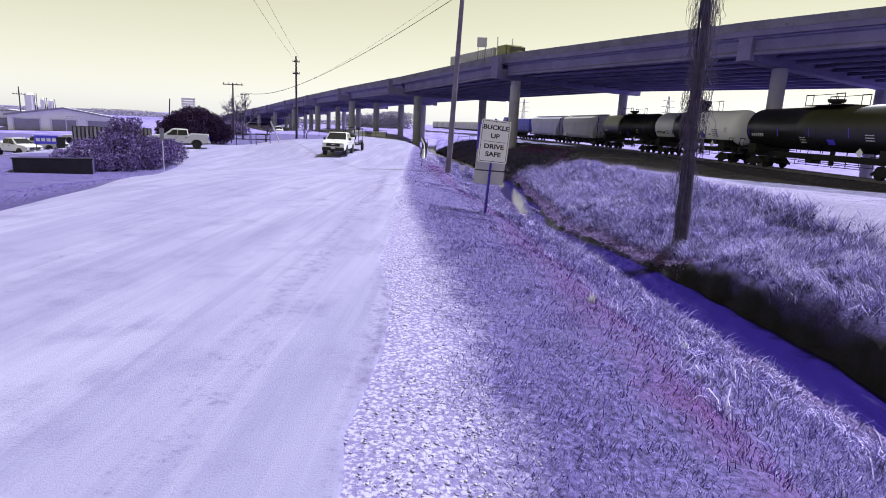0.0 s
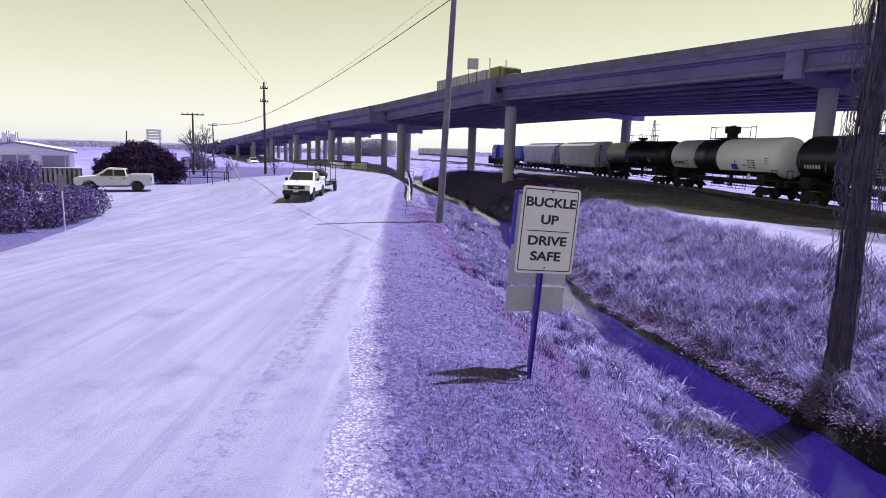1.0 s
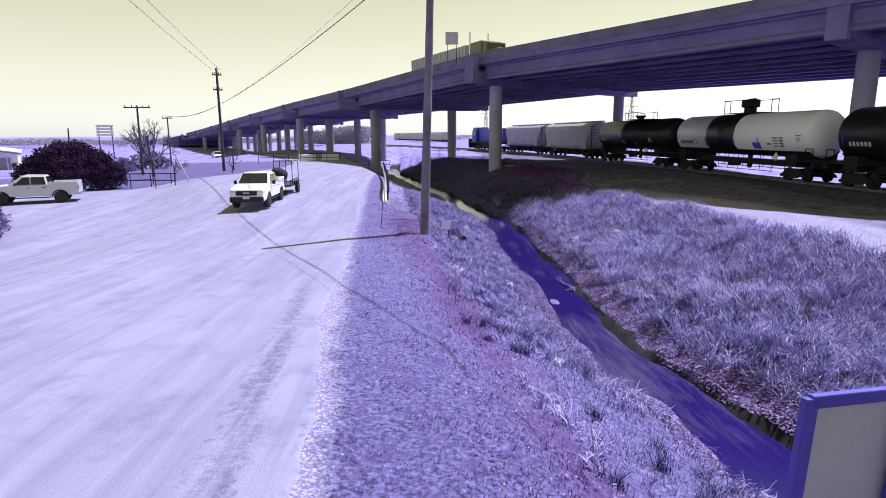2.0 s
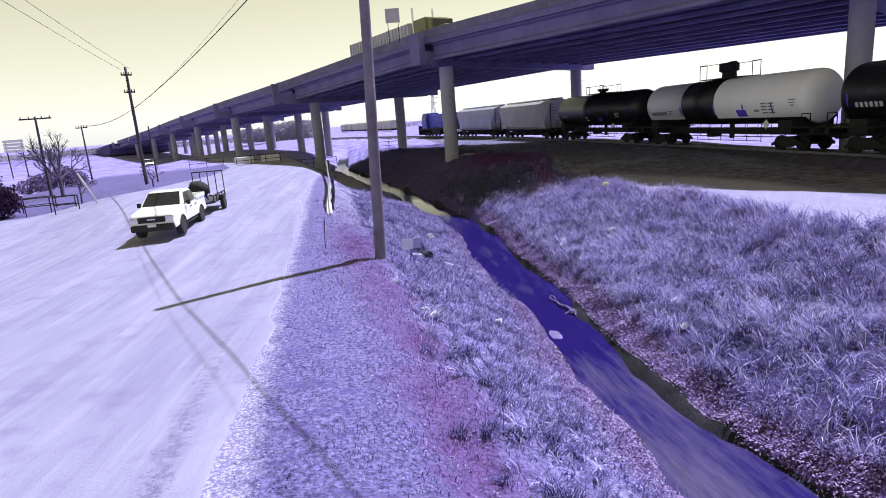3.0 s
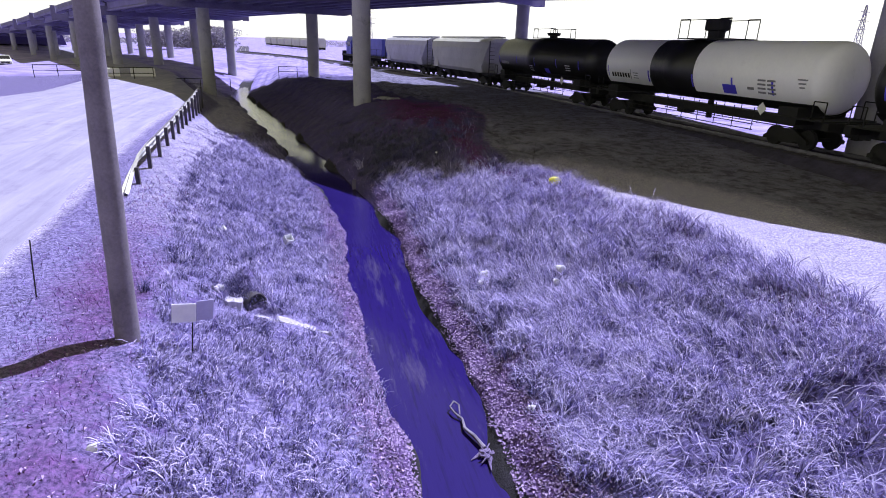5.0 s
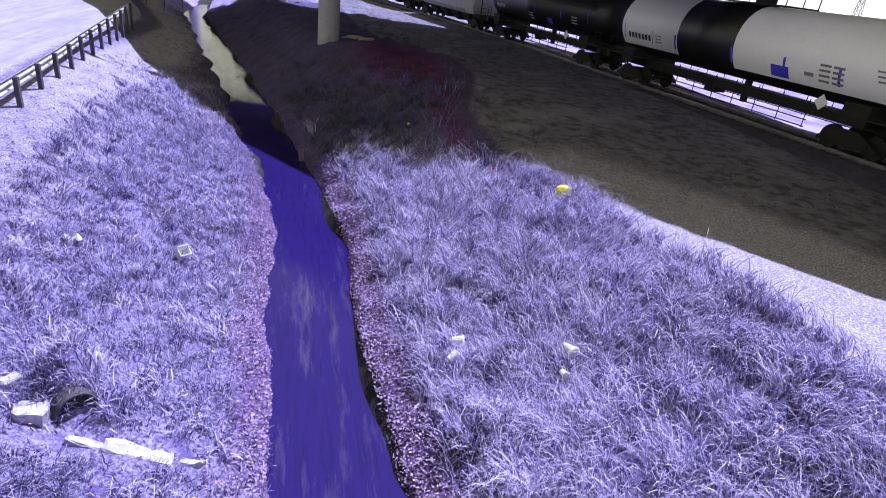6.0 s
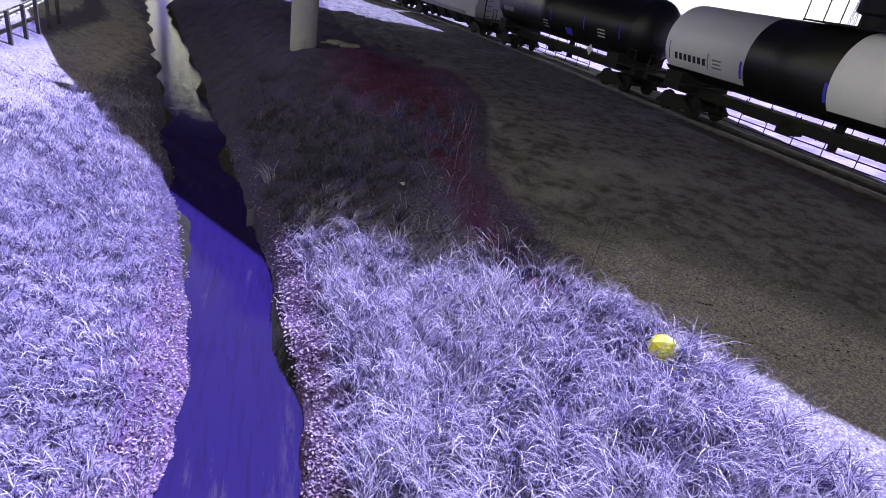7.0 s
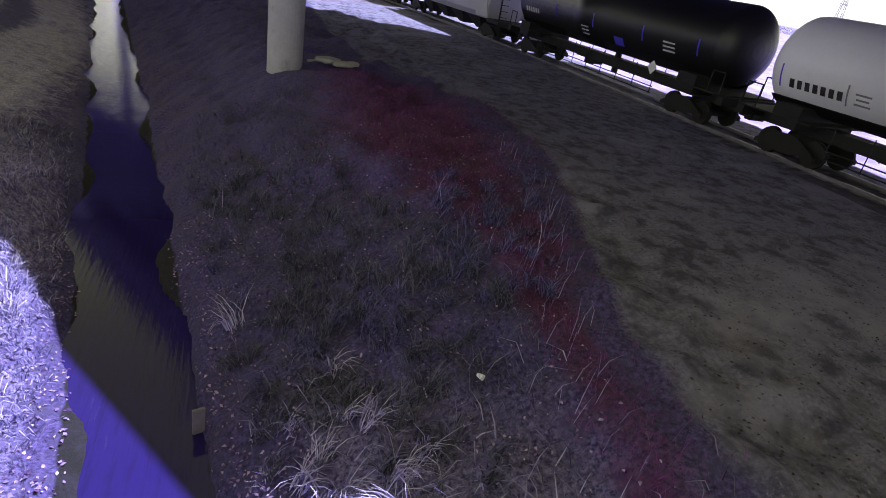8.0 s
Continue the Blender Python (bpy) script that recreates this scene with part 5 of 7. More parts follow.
def arch_outline(y0, y1, z0, z1, wheels, r):
    """Lower body outline along y with round wheel openings cut into its bottom."""
    pts = [(y0, z0)]
    for wy in wheels:
        for k in range(9):
            a = math.pi - math.pi * k / 8
            pts.append((wy + r * math.cos(a), max(z0, 0.36 + r * math.sin(a))))
    pts += [(y1, z0), (y1, z1 - 0.12), (y1 - 0.12, z1)]
    return pts


def pickup(x, y, rz, paint, label, z=None, group=""):
    """A crew-cab pickup; its front looks along +y."""
    car = thing("pickup_truck", x, y, land_at(x, y) + 0.05 if z is None else z, rz, label, "pickup truck", group)
    W = 0.93
    r = 0.38
    wy = (-1.62, 1.62)
    side = [(-2.65, 0.55)] + [p for p in arch_outline(-2.65, 2.6, 0.5, 1.05, wy, 0.47)[1:-3]] + [(2.5, 0.42), (2.64, 0.58), (2.67, 0.86), (2.6, 1.02), (2.36, 1.11), (1.25, 1.21), (0.95, 1.22), (-1.05, 1.22), (-2.68, 1.22), (-2.68, 0.62)]
    bm = bmesh.new()
    rows = []
    for sx, inset in ((-W, 0.0), (-W + 0.09, 0.03), (W - 0.09, 0.03), (W, 0.0)):
        rows.append([bm.verts.new((sx * (0.955 if z_ > 1.0 else 1.0) * (0.93 if p > 2.45 else 1.0), p, z_ + (inset if z_ > 1.0 else 0))) for p, z_ in side])
    n = len(side)
    fs_ = [bm.faces.new(rows[0]), bm.faces.new(rows[-1][::-1])]
    for a, b in zip(rows, rows[1:]):
        fs_ += [bm.faces.new((a[i], b[i], b[(i + 1) % n], a[(i + 1) % n])) for i in range(n)]
    bmesh.ops.recalc_face_normals(bm, faces=fs_)
    body = part("body", bm, paint, car)
    # cab with raked screens
    bm = bmesh.new()
    lo = [(-0.9, -1.0, 1.19), (0.9, -1.0, 1.19), (0.88, 1.3, 1.19), (-0.88, 1.3, 1.19)]
    hi = [(-0.72, -0.86, 1.79), (0.72, -0.86, 1.79), (0.70, 0.42, 1.83), (-0.70, 0.42, 1.83)]
    loft(bm, [Vector(p) for p in lo], [Vector(p) for p in hi])
    bmesh.ops.bevel(bm, geom=bm.edges[:], offset=0.07, segments=3, affect="EDGES")
    cab = part("cab", bm, paint, car, smooth=False)
    soft = body.modifiers.new("rounded", "BEVEL")
    soft.width, soft.segments, soft.limit_method, soft.angle_limit = 0.08, 4, "ANGLE", radians(35)

    def pane(name, quad, push):
        bm = bmesh.new()
        q = [Vector(p) for p in quad]
        nrm = (q[1] - q[0]).cross(q[2] - q[0]).normalized()
        loft(bm, [p + nrm * push for p in q], [p - nrm * 0.01 for p in q])
        part(name, bm, GLASS_DARK, cab)
    pane("windscreen", [(-0.785, 1.19, 1.27), (0.785, 1.19, 1.27), (0.66, 0.505, 1.765), (-0.66, 0.505, 1.765)], 0.012)
    pane("rear_window", [(0.75, -0.985, 1.28), (-0.75, -0.985, 1.28), (-0.63, -0.89, 1.72), (0.63, -0.89, 1.72)], 0.012)
    for s in (-1, 1):
        q = [(s * 0.885, 0.0, 1.25), (s * 0.885, 0.84, 1.25), (s * 0.755, 0.36, 1.71), (s * 0.755, 0.0, 1.71)]
        pane("side_window", q if s > 0 else q[::-1], 0.014)
        q = [(s * 0.885, -0.88, 1.25), (s * 0.885, -0.07, 1.25), (s * 0.755, -0.07, 1.71), (s * 0.755, -0.79, 1.71)]
        pane("side_window", q if s > 0 else q[::-1], 0.014)
        bm = bmesh.new()
        box(bm, min(s * 0.95, s * 1.12), max(s * 0.95, s * 1.12), 0.72, 0.82, 1.2, 1.4, 0.03)
        part("mirror", bm, TYRE, car, "black door mirror")
        bm = bmesh.new()
        box(bm, s * 0.68 - 0.17, s * 0.68 + 0.17, 2.5, 2.665, 0.86, 1.0, 0.03)
        part("headlight", bm, CHROME, car, "clear headlight")
        for dy in (0.1, -0.75):
            bm = bmesh.new()
            box(bm, min(s * 0.92, s * 0.955), max(s * 0.92, s * 0.955), dy - 0.1, dy + 0.08, 1.02, 1.06, 0.01)
            part("door_handle", bm, TYRE, car)
        bm = bmesh.new()
        box(bm, s * 0.78 - 0.1, s * 0.78 + 0.1, -1.05, 1.1, 0.36, 0.42, 0.015)
        part("running_board", bm, TYRE, car)
        bm = bmesh.new()
        box(bm, min(s * 0.80, s * 0.92), max(s * 0.80, s * 0.92), -2.7, -2.66, 0.85, 1.18, 0.01)
        part("tail_light", bm, BLUE, car)
    bm = bmesh.new()
    box(bm, -0.56, 0.56, 2.55, 2.7, 0.74, 1.0, 0.07)
    grille = part("grille", bm, TYRE, car, "black grille")
    bm = bmesh.new()
    box(bm, -0.16, 0.16, 2.7, 2.715, 0.86, 0.92, 0.01)
    part("badge", bm, CHROME, grille, "small bright badge bar")
    bm = bmesh.new()
    box(bm, -0.86, 0.86, 2.5, 2.75, 0.4, 0.68, 0.06)
    bumper = part("front_bumper", bm, TYRE, car, "dark front bumper")
    bm = bmesh.new()
    box(bm, -0.17, 0.17, 2.745, 2.765, 0.58, 0.7, 0.008)
    part("plate", bm, METAL_PLATE, bumper, "plain pale plate")
    for s in (-1, 1):
        for yy in wy:
            bm = bmesh.new()
            for k in range(10):
                a0, a1 = math.pi * k / 10, math.pi * (k + 1) / 10
                bar(bm, (s * 0.925, yy + 0.47 * math.cos(a0), 0.38 + 0.47 * math.sin(a0)), (s * 0.925, yy + 0.47 * math.cos(a1), 0.38 + 0.47 * math.sin(a1)), 0.05, 0.06)
            part("wheel_arch", bm, TYRE, body, "dark wheel arch trim")
    bm = bmesh.new()
    box(bm, -0.88, 0.88, -2.8, -2.66, 0.5, 0.68, 0.04)
    part("rear_bumper", bm, CHROME, car)
    bm = bmesh.new()
    box(bm, -0.78, 0.78, -2.6, -1.1, 1.21, 1.235)
    part("bed_floor", bm, TYRE, car)
    bm = bmesh.new()
    for a, b, c, d in ((-0.93, -0.82, -2.66, -1.05), (0.82, 0.93, -2.66, -1.05), (-0.82, 0.82, -2.68, -2.6)):
        box(bm, a, b, c, d, 1.19, 1.38, 0.02)
    part("bed_side", bm, paint, car)
    for yy in wy:
        for sx in (-0.82, 0.82):
            wheel(car, sx, yy, r)
    return car


PAINT_WHITE = surf("white_car_paint", (0.74, 0.74, 0.75), (0.8, 0.8, 0.8), 1, 10, 0.22, bump=0)
PAINT_SILVER = surf("silver_car_paint", (0.54, 0.54, 0.58), (0.60, 0.60, 0.64), 0.6, 2, 0.25, bump=0, rough_var=0.03)
pickup(-9.2, 44.3, 182, PAINT_WHITE, "white crew-cab pickup truck towing a trailer on the road")
pickup(-25.7, 50.6, 112, PAINT_SILVER, "pale silver pickup truck parked beside a dark round shrub")
pickup(-45.0, 55.5, 250, PAINT_WHITE, "white pickup truck parked in the yard", group="yard vehicles")
pickup(-46.6, 61.5, 262, PAINT_SILVER, "pale pickup truck parked in the yard", group="yard vehicles")
pickup(-52.5, 78.0, 95, PAINT_SILVER, "silver pickup truck parked by the yard fence", group="yard vehicles")
pickup(-48.0, 95.0, 100, PAINT_WHITE, "white pickup truck in the far yard", group="yard vehicles")
pickup(-41.5, 132.0, 205, PAINT_WHITE, "white pickup truck driving far along the road")


def trailer(x, y, rz):
    ob = thing("utility_trailer", x, y, land_at(x, y) + 0.05, rz, "small black mesh-sided utility trailer behind a pickup", "trailer")
    bm = bmesh.new()
    for sx in (-0.8, 0.8):
        bar(bm, (sx, -1.5, 0.52), (sx, 1.3, 0.52), 0.07)
        bar(bm, (sx, -1.5, 0.85), (sx, 1.3, 0.85), 0.05)
        for k in range(5):
            bar(bm, (sx, -1.5 + 0.7 * k, 0.5), (sx, -1.5 + 0.7 * k, 0.85), 0.045)
    for yy in (-1.5, -0.6, 0.4, 1.3):
        bar(bm, (-0.8, yy, 0.52), (0.8, yy, 0.52), 0.06)
    bar(bm, (-0.75, 1.3, 0.52), (0, 2.6, 0.5), 0.08)
    bar(bm, (0.75, 1.3, 0.52), (0, 2.6, 0.5), 0.08)
    part("frame", bm, BLACK_STEEL, ob)
    bm = bmesh.new()
    box(bm, -0.8, 0.8, -1.5, 1.3, 0.555, 0.585)
    part("deck", bm, WOOD_DARK, ob)
    bm = bmesh.new()
    for z in (0.6, 1.95):
        bar(bm, (-0.8, -1.55, z), (0.8, -1.6, z), 0.05)
    for k in range(5):
        bar(bm, (-0.8 + 0.4 * k, -1.55, 0.6), (-0.8 + 0.4 * k, -1.6, 1.95), 0.04)
    part("ramp_gate", bm, BLACK_STEEL, ob, "tall folded ramp gate")
    bm = bmesh.new()
    for sx in (-1, 1):
        prism_pts = [(sx * 0.85, -0.5, 0.72), (sx * 1.1, -0.5, 0.72), (sx * 1.1, 0.3, 0.72), (sx * 0.85, 0.3, 0.72)]
        loft(bm, [Vector(p) for p in prism_pts], [Vector(p) + Vector((0, 0, 0.05)) for p in prism_pts])
    part("mudguard", bm, BLACK_STEEL, ob)
    for sx in (-0.97, 0.97):
        wheel(ob, sx, -0.1, 0.33, 0.2)
    mix = thing("cement_mixer", 0, 0, 0, label="dark drum mixer lying on a small trailer", category="mixer")
    mix.matrix_basis = ob.matrix_basis @ pose(0, 0.5, 0.59, 0, 0, 20)
    bm = bmesh.new()
    lathe(bm, [(0.1, -0.5), (0.3, -0.42), (0.4, -0.1), (0.4, 0.15), (0.22, 0.5), (0.2, 0.5)], 20, "X")
    bmesh.ops.transform(bm, matrix=pose(0, 0, 0.62, 0, -25, 0), verts=bm.verts)
    part("drum", bm, TYRE, mix)
    bm = bmesh.new()
    for sx in (-0.35, 0.35):
        for sy in (-0.3, 0.3):
            tube(bm, (sx, sy, 0), (sx * 0.5, 0, 0.6), 0.025, seg=6)
    tube(bm, (-0.18, 0, 0.6), (0.18, 0, 0.6), 0.03, seg=6)
    part("stand", bm, BLACK_STEEL, mix)


trailer(-9.0, 48.9, 182)


# ---------------------------------------------------------------- lorry and sign on the overpass
def lorry():
    d = Vector((13.8, -27.5, 0.4)).normalized()
    p = Vector((-2.6, 74.6, 0)) + d * 4.0 + ACROSS * 5.7
    rz = math.degrees(math.atan2(-d.x, d.y))
    ob = thing("semi_truck", p.x, p.y, 9.05, rz, "semi truck with a long ribbed grey trailer on the overpass", "truck", rx=0.7)
    ribbed = surf("ribbed_grey_trailer", (0.40, 0.40, 0.40), (0.52, 0.52, 0.52), 1, 8, 0.5)
    yellow = surf("yellow_cab_paint", (0.11, 0.11, 0.03), (0.18, 0.18, 0.045), 1, 10, 0.4)
    bm = bmesh.new()
    box(bm, -1.25, 1.25, -8.5, 3.8, 1.15, 3.0)
    part("trailer_box", bm, ribbed, ob)
    for k in range(22):
        for sx in (-1.29, 1.29):
            bm = bmesh.new()
            box(bm, sx - 0.04, sx + 0.04, -8.4 + k * 0.57, -8.28 + k * 0.57, 1.15, 3.02)
            part("side_rib", bm, ribbed, ob)
    bm = bmesh.new()
    box(bm, -1.2, 1.2, 4.3, 6.4, 1.0, 3.1, 0.12)
    part("sleeper_cab", bm, yellow, ob, "yellow cab")
    bm = bmesh.new()
    box(bm, -1.1, 1.1, 6.4, 7.2, 1.0, 2.9, 0.15)
    box(bm, -0.9, 0.9, 7.2, 8.8, 1.0, 2.15, 0.15)
    part("bonnet", bm, yellow, ob)
    bm = bmesh.new()
    box(bm, -1.0, 1.0, 7.1, 7.22, 2.2, 2.8, 0.02)
    part("windscreen", bm, GLASS_DARK, ob)
    for sx in (-1.05, 1.05):
        bm = bmesh.new()
        tube(bm, (sx, 4.15, 1.0), (sx, 4.15, 4.2), 0.09, seg=10)
        part("exhaust_stack", bm, CHROME, ob)
    bm = bmesh.new()
    box(bm, -0.5, 0.5, -8.5, 8.5, 0.85, 1.15)
    part("chassis", bm, BLACK_STEEL, ob)
    for yy in (-7.6, -6.3, 3.2, 4.5, 7.9):
        for sx in (-1.05, 1.05):
            wheel(ob, sx, yy, 0.5, 0.3)


lorry()
bs = thing("road_sign", 2.75, 64.5, 10.1, -4, "blank pale sign panel on two thin posts above the parapet", "sign")
bm = bmesh.new()
box(bm, -0.55, 0.55, -0.02, 0.02, 1.2, 2.25, 0.01)
part("panel", bm, GREY_BACK, bs)
for sx in (-0.4, 0.4):
    bm = bmesh.new()
    tube(bm, (sx, 0.05, -0.3), (sx, 0.05, 2.2), 0.03, seg=6)
    part("post", bm, BLACK_STEEL, bs)


# ---------------------------------------------------------------- yard across the road
METAL_WALL = surf("pale_metal_siding", (0.72, 0.71, 0.78), (0.80, 0.79, 0.84), 0.3, 3, 0.5)
METAL_ROOF = surf("pale_metal_roof", (0.50, 0.49, 0.60), (0.62, 0.61, 0.74), 0.3, 3, 0.4)
DARK_DOOR = surf("grey_door_panel", (0.20, 0.19, 0.27), (0.28, 0.27, 0.36), 1, 8, 0.6)


def shed(x, y, rz, w, d, h, rise, label):
    ob = thing("metal_shed", x, y, land_at(x, y) - 0.6, rz, label, "building")
    bm = bmesh.new()
    prism(bm, [(-w / 2, -0.3), (w / 2, -0.3), (w / 2, h), (0, h + rise), (-w / 2, h)], -d / 2, d / 2)
    part("wall", bm, METAL_WALL, ob)
    bm = bmesh.new()
    o = 0.5
    for s in (-1, 1):
        a = [(0, h + rise + 0.05), (s * (w / 2 + o), h - rise * o / (w / 2) + 0.05), (s * (w / 2 + o), h - rise * o / (w / 2) + 0.2), (0, h + rise + 0.2)]
        prism(bm, a, -d / 2 - o, d / 2 + o)
    part("roof", bm, METAL_ROOF, ob)
    for k in range(3):
        bm = bmesh.new()
        xx = -w / 2 + w * (k + 0.5) / 3
        box(bm, xx - w * 0.11, xx + w * 0.11, -d / 2 - 0.06, -d / 2 + 0.05, -0.2, h * 0.8)
        part("door", bm, DARK_DOOR, ob, "grey roll-up door")
        bm = bmesh.new()
        for a, b in (((xx - w * 0.12, 0), (xx - w * 0.12, h * 0.83)), ((xx + w * 0.12, 0), (xx + w * 0.12, h * 0.83)), ((xx - w * 0.13, h * 0.82), (xx + w * 0.13, h * 0.82))):
            bar(bm, (a[0], -d / 2 - 0.09, a[1]), (b[0], -d / 2 - 0.09, b[1]), 0.14)
        part("door_frame", bm, METAL_ROOF, ob)
    for s in (-1, 1):
        bm = bmesh.new()
        bar(bm, (0, -d / 2 - o - 0.06, h + rise + 0.06), (s * (w / 2 + o), -d / 2 - o - 0.06, h - rise * o / (w / 2) + 0.06), 0.12, 0.32)
        part("gable_trim", bm, DARK_DOOR, ob, "grey trim along the gable edge")
    # open lattice girder of a porch in front of the gable
    bm = bmesh.new()
    x0, x1, yy = w * 0.02, w * 0.42, -d / 2 - 1.6
    for z in (h * 0.9, h * 0.9 + 0.4):
        bar(bm, (x0, yy, z), (x1, yy, z), 0.09)
    for k in range(9):
        xa = x0 + (x1 - x0) * k / 9
        bar(bm, (xa, yy, h * 0.9), (xa + (x1 - x0) / 18, yy, h * 0.9 + 0.4), 0.07)
    for xa in (x0, x1):
        bar(bm, (xa, yy, -0.2), (xa, yy, h * 0.9), 0.14)
    part("porch_girder", bm, METAL_ROOF, ob)
    return ob


shed(-83.2, 119.6, 33, 17.5, 30, 3.3, 1.5, "low pale metal building with a shallow gable roof")
shed(-101.5, 127.5, 36, 20, 24, 2.9, 1.0, "pale metal building beside a larger one")
for dx, dy, r, h in ((0, 0, 1.45, 8.2), (2.9, 1.2, 0.75, 6.9), (4.6, 2.2, 0.8, 6.6), (-3.4, 4.0, 0.12, 7.0)):
    ob = thing("silo", -127.0 + dx, 169.2 + dy, land_at(-127.0 + dx, 169.2 + dy), label="tall pale storage silo behind the sheds", category="silo", group="silos")
    bm = bmesh.new()
    lathe(bm, [(r, -0.5), (r, h * 0.92), (r * 0.4, h), (0.1, h + 0.1)], 24)
    part("tank", bm, METAL_WALL, ob)
    bm = bmesh.new()
    bar(bm, (r + 0.1, -0.4, 0), (r + 0.1, -0.4, h), 0.12)
    bar(bm, (r + 0.1, 0.4, 0), (r + 0.1, 0.4, h), 0.12)
    part("ladder", bm, BLACK_STEEL, ob)

# slatted stock panel, dark planter wall, litter of the yard
pen = thing("slatted_fence", -30.7, 48.5, land_at(-30.7, 48.5), 30, "tall fence of pale and dark upright boards", "fence")
SLAT = surf("fence_board", (0.16, 0.15, 0.17), (0.50, 0.48, 0.52), 0.8, 12, 0.8, random=0.9)
bm = bmesh.new()
box(bm, -0.09, 0.09, -0.02, 0.02, 0, 1.8, 0.01)
slat_me = part("board", bm, SLAT, pen).data
for k in range(1, 20):
    share("board", slat_me, pen, pose(-2.9 + k * 0.31, 0.02 * (k % 3), 0.02 * (k % 2)))
pen.children[0].matrix_basis = pose(-2.9, 0, 0)
for z in (0.3, 1.6):
    bm = bmesh.new()
    box(bm, -3.1, 3.2, 0.03, 0.09, z - 0.05, z + 0.05)
    part("rail", bm, WOOD_DARK, pen)
# added dark panel that makes the gaps between the slats dark
bm = bmesh.new()
box(bm, -3.1, 3.2, 0.1, 0.14, 0.05, 1.85)
part("backing", bm, WOOD_DARK, pen, "dark panel added behind the slats to darken the gaps")
DARK_BLOCK = surf("dark_stained_block", (0.013, 0.011, 0.022), (0.036, 0.031, 0.055), 0.8, 10, 0.9, bump=0.3)
planter = thing("low_wall", -20.7, 27.0, land_at(-20.7, 27.0), 30, "long low dark wall edging a raised bed", "wall")
bm = bmesh.new()
box(bm, -2.2, 1.4, -0.15, 0.15, -0.3, 0.78, 0.02)
part("wall", bm, DARK_BLOCK, planter)
bm = bmesh.new()
box(bm, -2.2, 1.4, 0.16, 3.0, -0.3, 0.72)
part("bed", bm, GROUND, planter)
bm = bmesh.new()
box(bm, -2.25, 1.45, -0.2, 0.2, 0.78, 0.84, 0.01)
part("coping", bm, DARK_BLOCK, planter)
post = thing("marker_post", -17.9, 32.4, land_at(-17.9, 32.4), label="pale steel post with a small sign seen edge-on", category="post")
bm = bmesh.new()
tube(bm, (0, 0, -0.2), (0, 0, 2.75), 0.035, seg=8)
part("post", bm, GALV, post)
bm = bmesh.new()
box(bm, -0.14, 0.14, -0.05, -0.035, 1.95, 2.72, 0.01)
part("panel", bm, DARK_DOOR, post)

# bins and a blue board beside the fence
for k in range(4):
    x, y = -34.9 + 1.1 * k, 47.6 + 0.75 * k
    ob = thing("storage_bin", x, y, land_at(x, y), 33 + 4 * k, "dark plastic storage bin beside the yard fence", "bin", "yard bins")
    bm = bmesh.new()
    prism(bm, [(-0.28, -0.1), (0.28, -0.1), (0.34, 0.95), (-0.34, 0.95)], -0.33, 0.33)
    part("bin_body", bm, TYRE, ob)
    bm = bmesh.new()
    box(bm, -0.37, 0.37, -0.38, 0.36, 0.95, 1.04, 0.03)
    part("lid", bm, BLACK_STEEL, ob)
ob = thing("yard_board", -38.4, 50.6, land_at(-38.4, 50.6), 33, "blue board with pale bars of lettering in the yard", "sign")
bm = bmesh.new()
box(bm, -0.95, 0.95, -0.04, 0.04, 0.7, 1.5, 0.02)
board_face = part("board", bm, BLUE, ob)
for k in range(4):
    bm = bmesh.new()
    box(bm, -0.8 + k * 0.42, -0.5 + k * 0.42, -0.055, -0.042, 0.95, 1.25)
    part("letter_bar", bm, WHITE_PAINT, board_face)
for sx in (-0.8, 0.8):
    bm = bmesh.new()
    tube(bm, (sx, 0.08, -0.2), (sx, 0.08, 1.45), 0.04, seg=8)
    part("post", bm, BLACK_STEEL, ob)

# pipe barriers by the corner lot, far gate, and an orange-barrel-like bin
for x, y, rz, w in ((-19.6, 56.4, 10, 1.4), (-21.5, 58.2, 10, 3.0), (-24.6, 60.6, 25, 4.0), (-13.2, 88.0, 15, 5.0), (-20.5, 93.0, 15, 4.0), (-7.5, 94.0, 10, 6.0), (2.5, 96.0, 5, 4.0)):
    ob = thing("pipe_barrier", x, y, land_at(x, y), rz, "low barrier of thin welded pipe", "barrier", "pipe barriers")
    for k in range(max(2, int(w / 1.4) + 1)):
        xx = -w / 2 + w * k / max(1, int(w / 1.4))
        bm = bmesh.new()
        tube(bm, (xx, 0, -0.2), (xx, 0, 1.1), 0.035, seg=8)
        part("post", bm, BLACK_STEEL, ob)
    for z in (0.55, 1.08):
        bm = bmesh.new()
        tube(bm, (-w / 2, 0, z), (w / 2, 0, z), 0.03, seg=8)
        part("rail", bm, BLACK_STEEL, ob)
lean = thing("leaning_pipe", -18.4, 58.0, land_at(-18.4, 58), 15, "pale pipe leaning in the grass of the corner lot", "pipe", ry=-22)
bm = bmesh.new()
tube(bm, (0, 0, -0.3), (0, 0, 2.3), 0.07, seg=10)
part("pipe", bm, GALV, lean)
for x, y, rz in ((-15.5, 91.0, 20), (-12.5, 92.0, 20)):
    ob = thing("concrete_block", x, y, land_at(x, y), rz, "pale concrete barrier block beside the road", "barrier", "concrete blocks")
    bm = bmesh.new()
    box(bm, -1.1, 1.1, -0.3, 0.3, -0.1, 0.85, 0.06)
    part("block", bm, METAL_WALL, ob)
board = thing("billboard", -54, 114, 0, 20, "tall striped notice panel on two posts", "sign")
bm = bmesh.new()
for k in range(4):
    box(bm, -1.3, 1.3, -0.05, 0.05, 3.6 + k * 0.5, 3.98 + k * 0.5)
part("panel", bm, METAL_WALL, board)
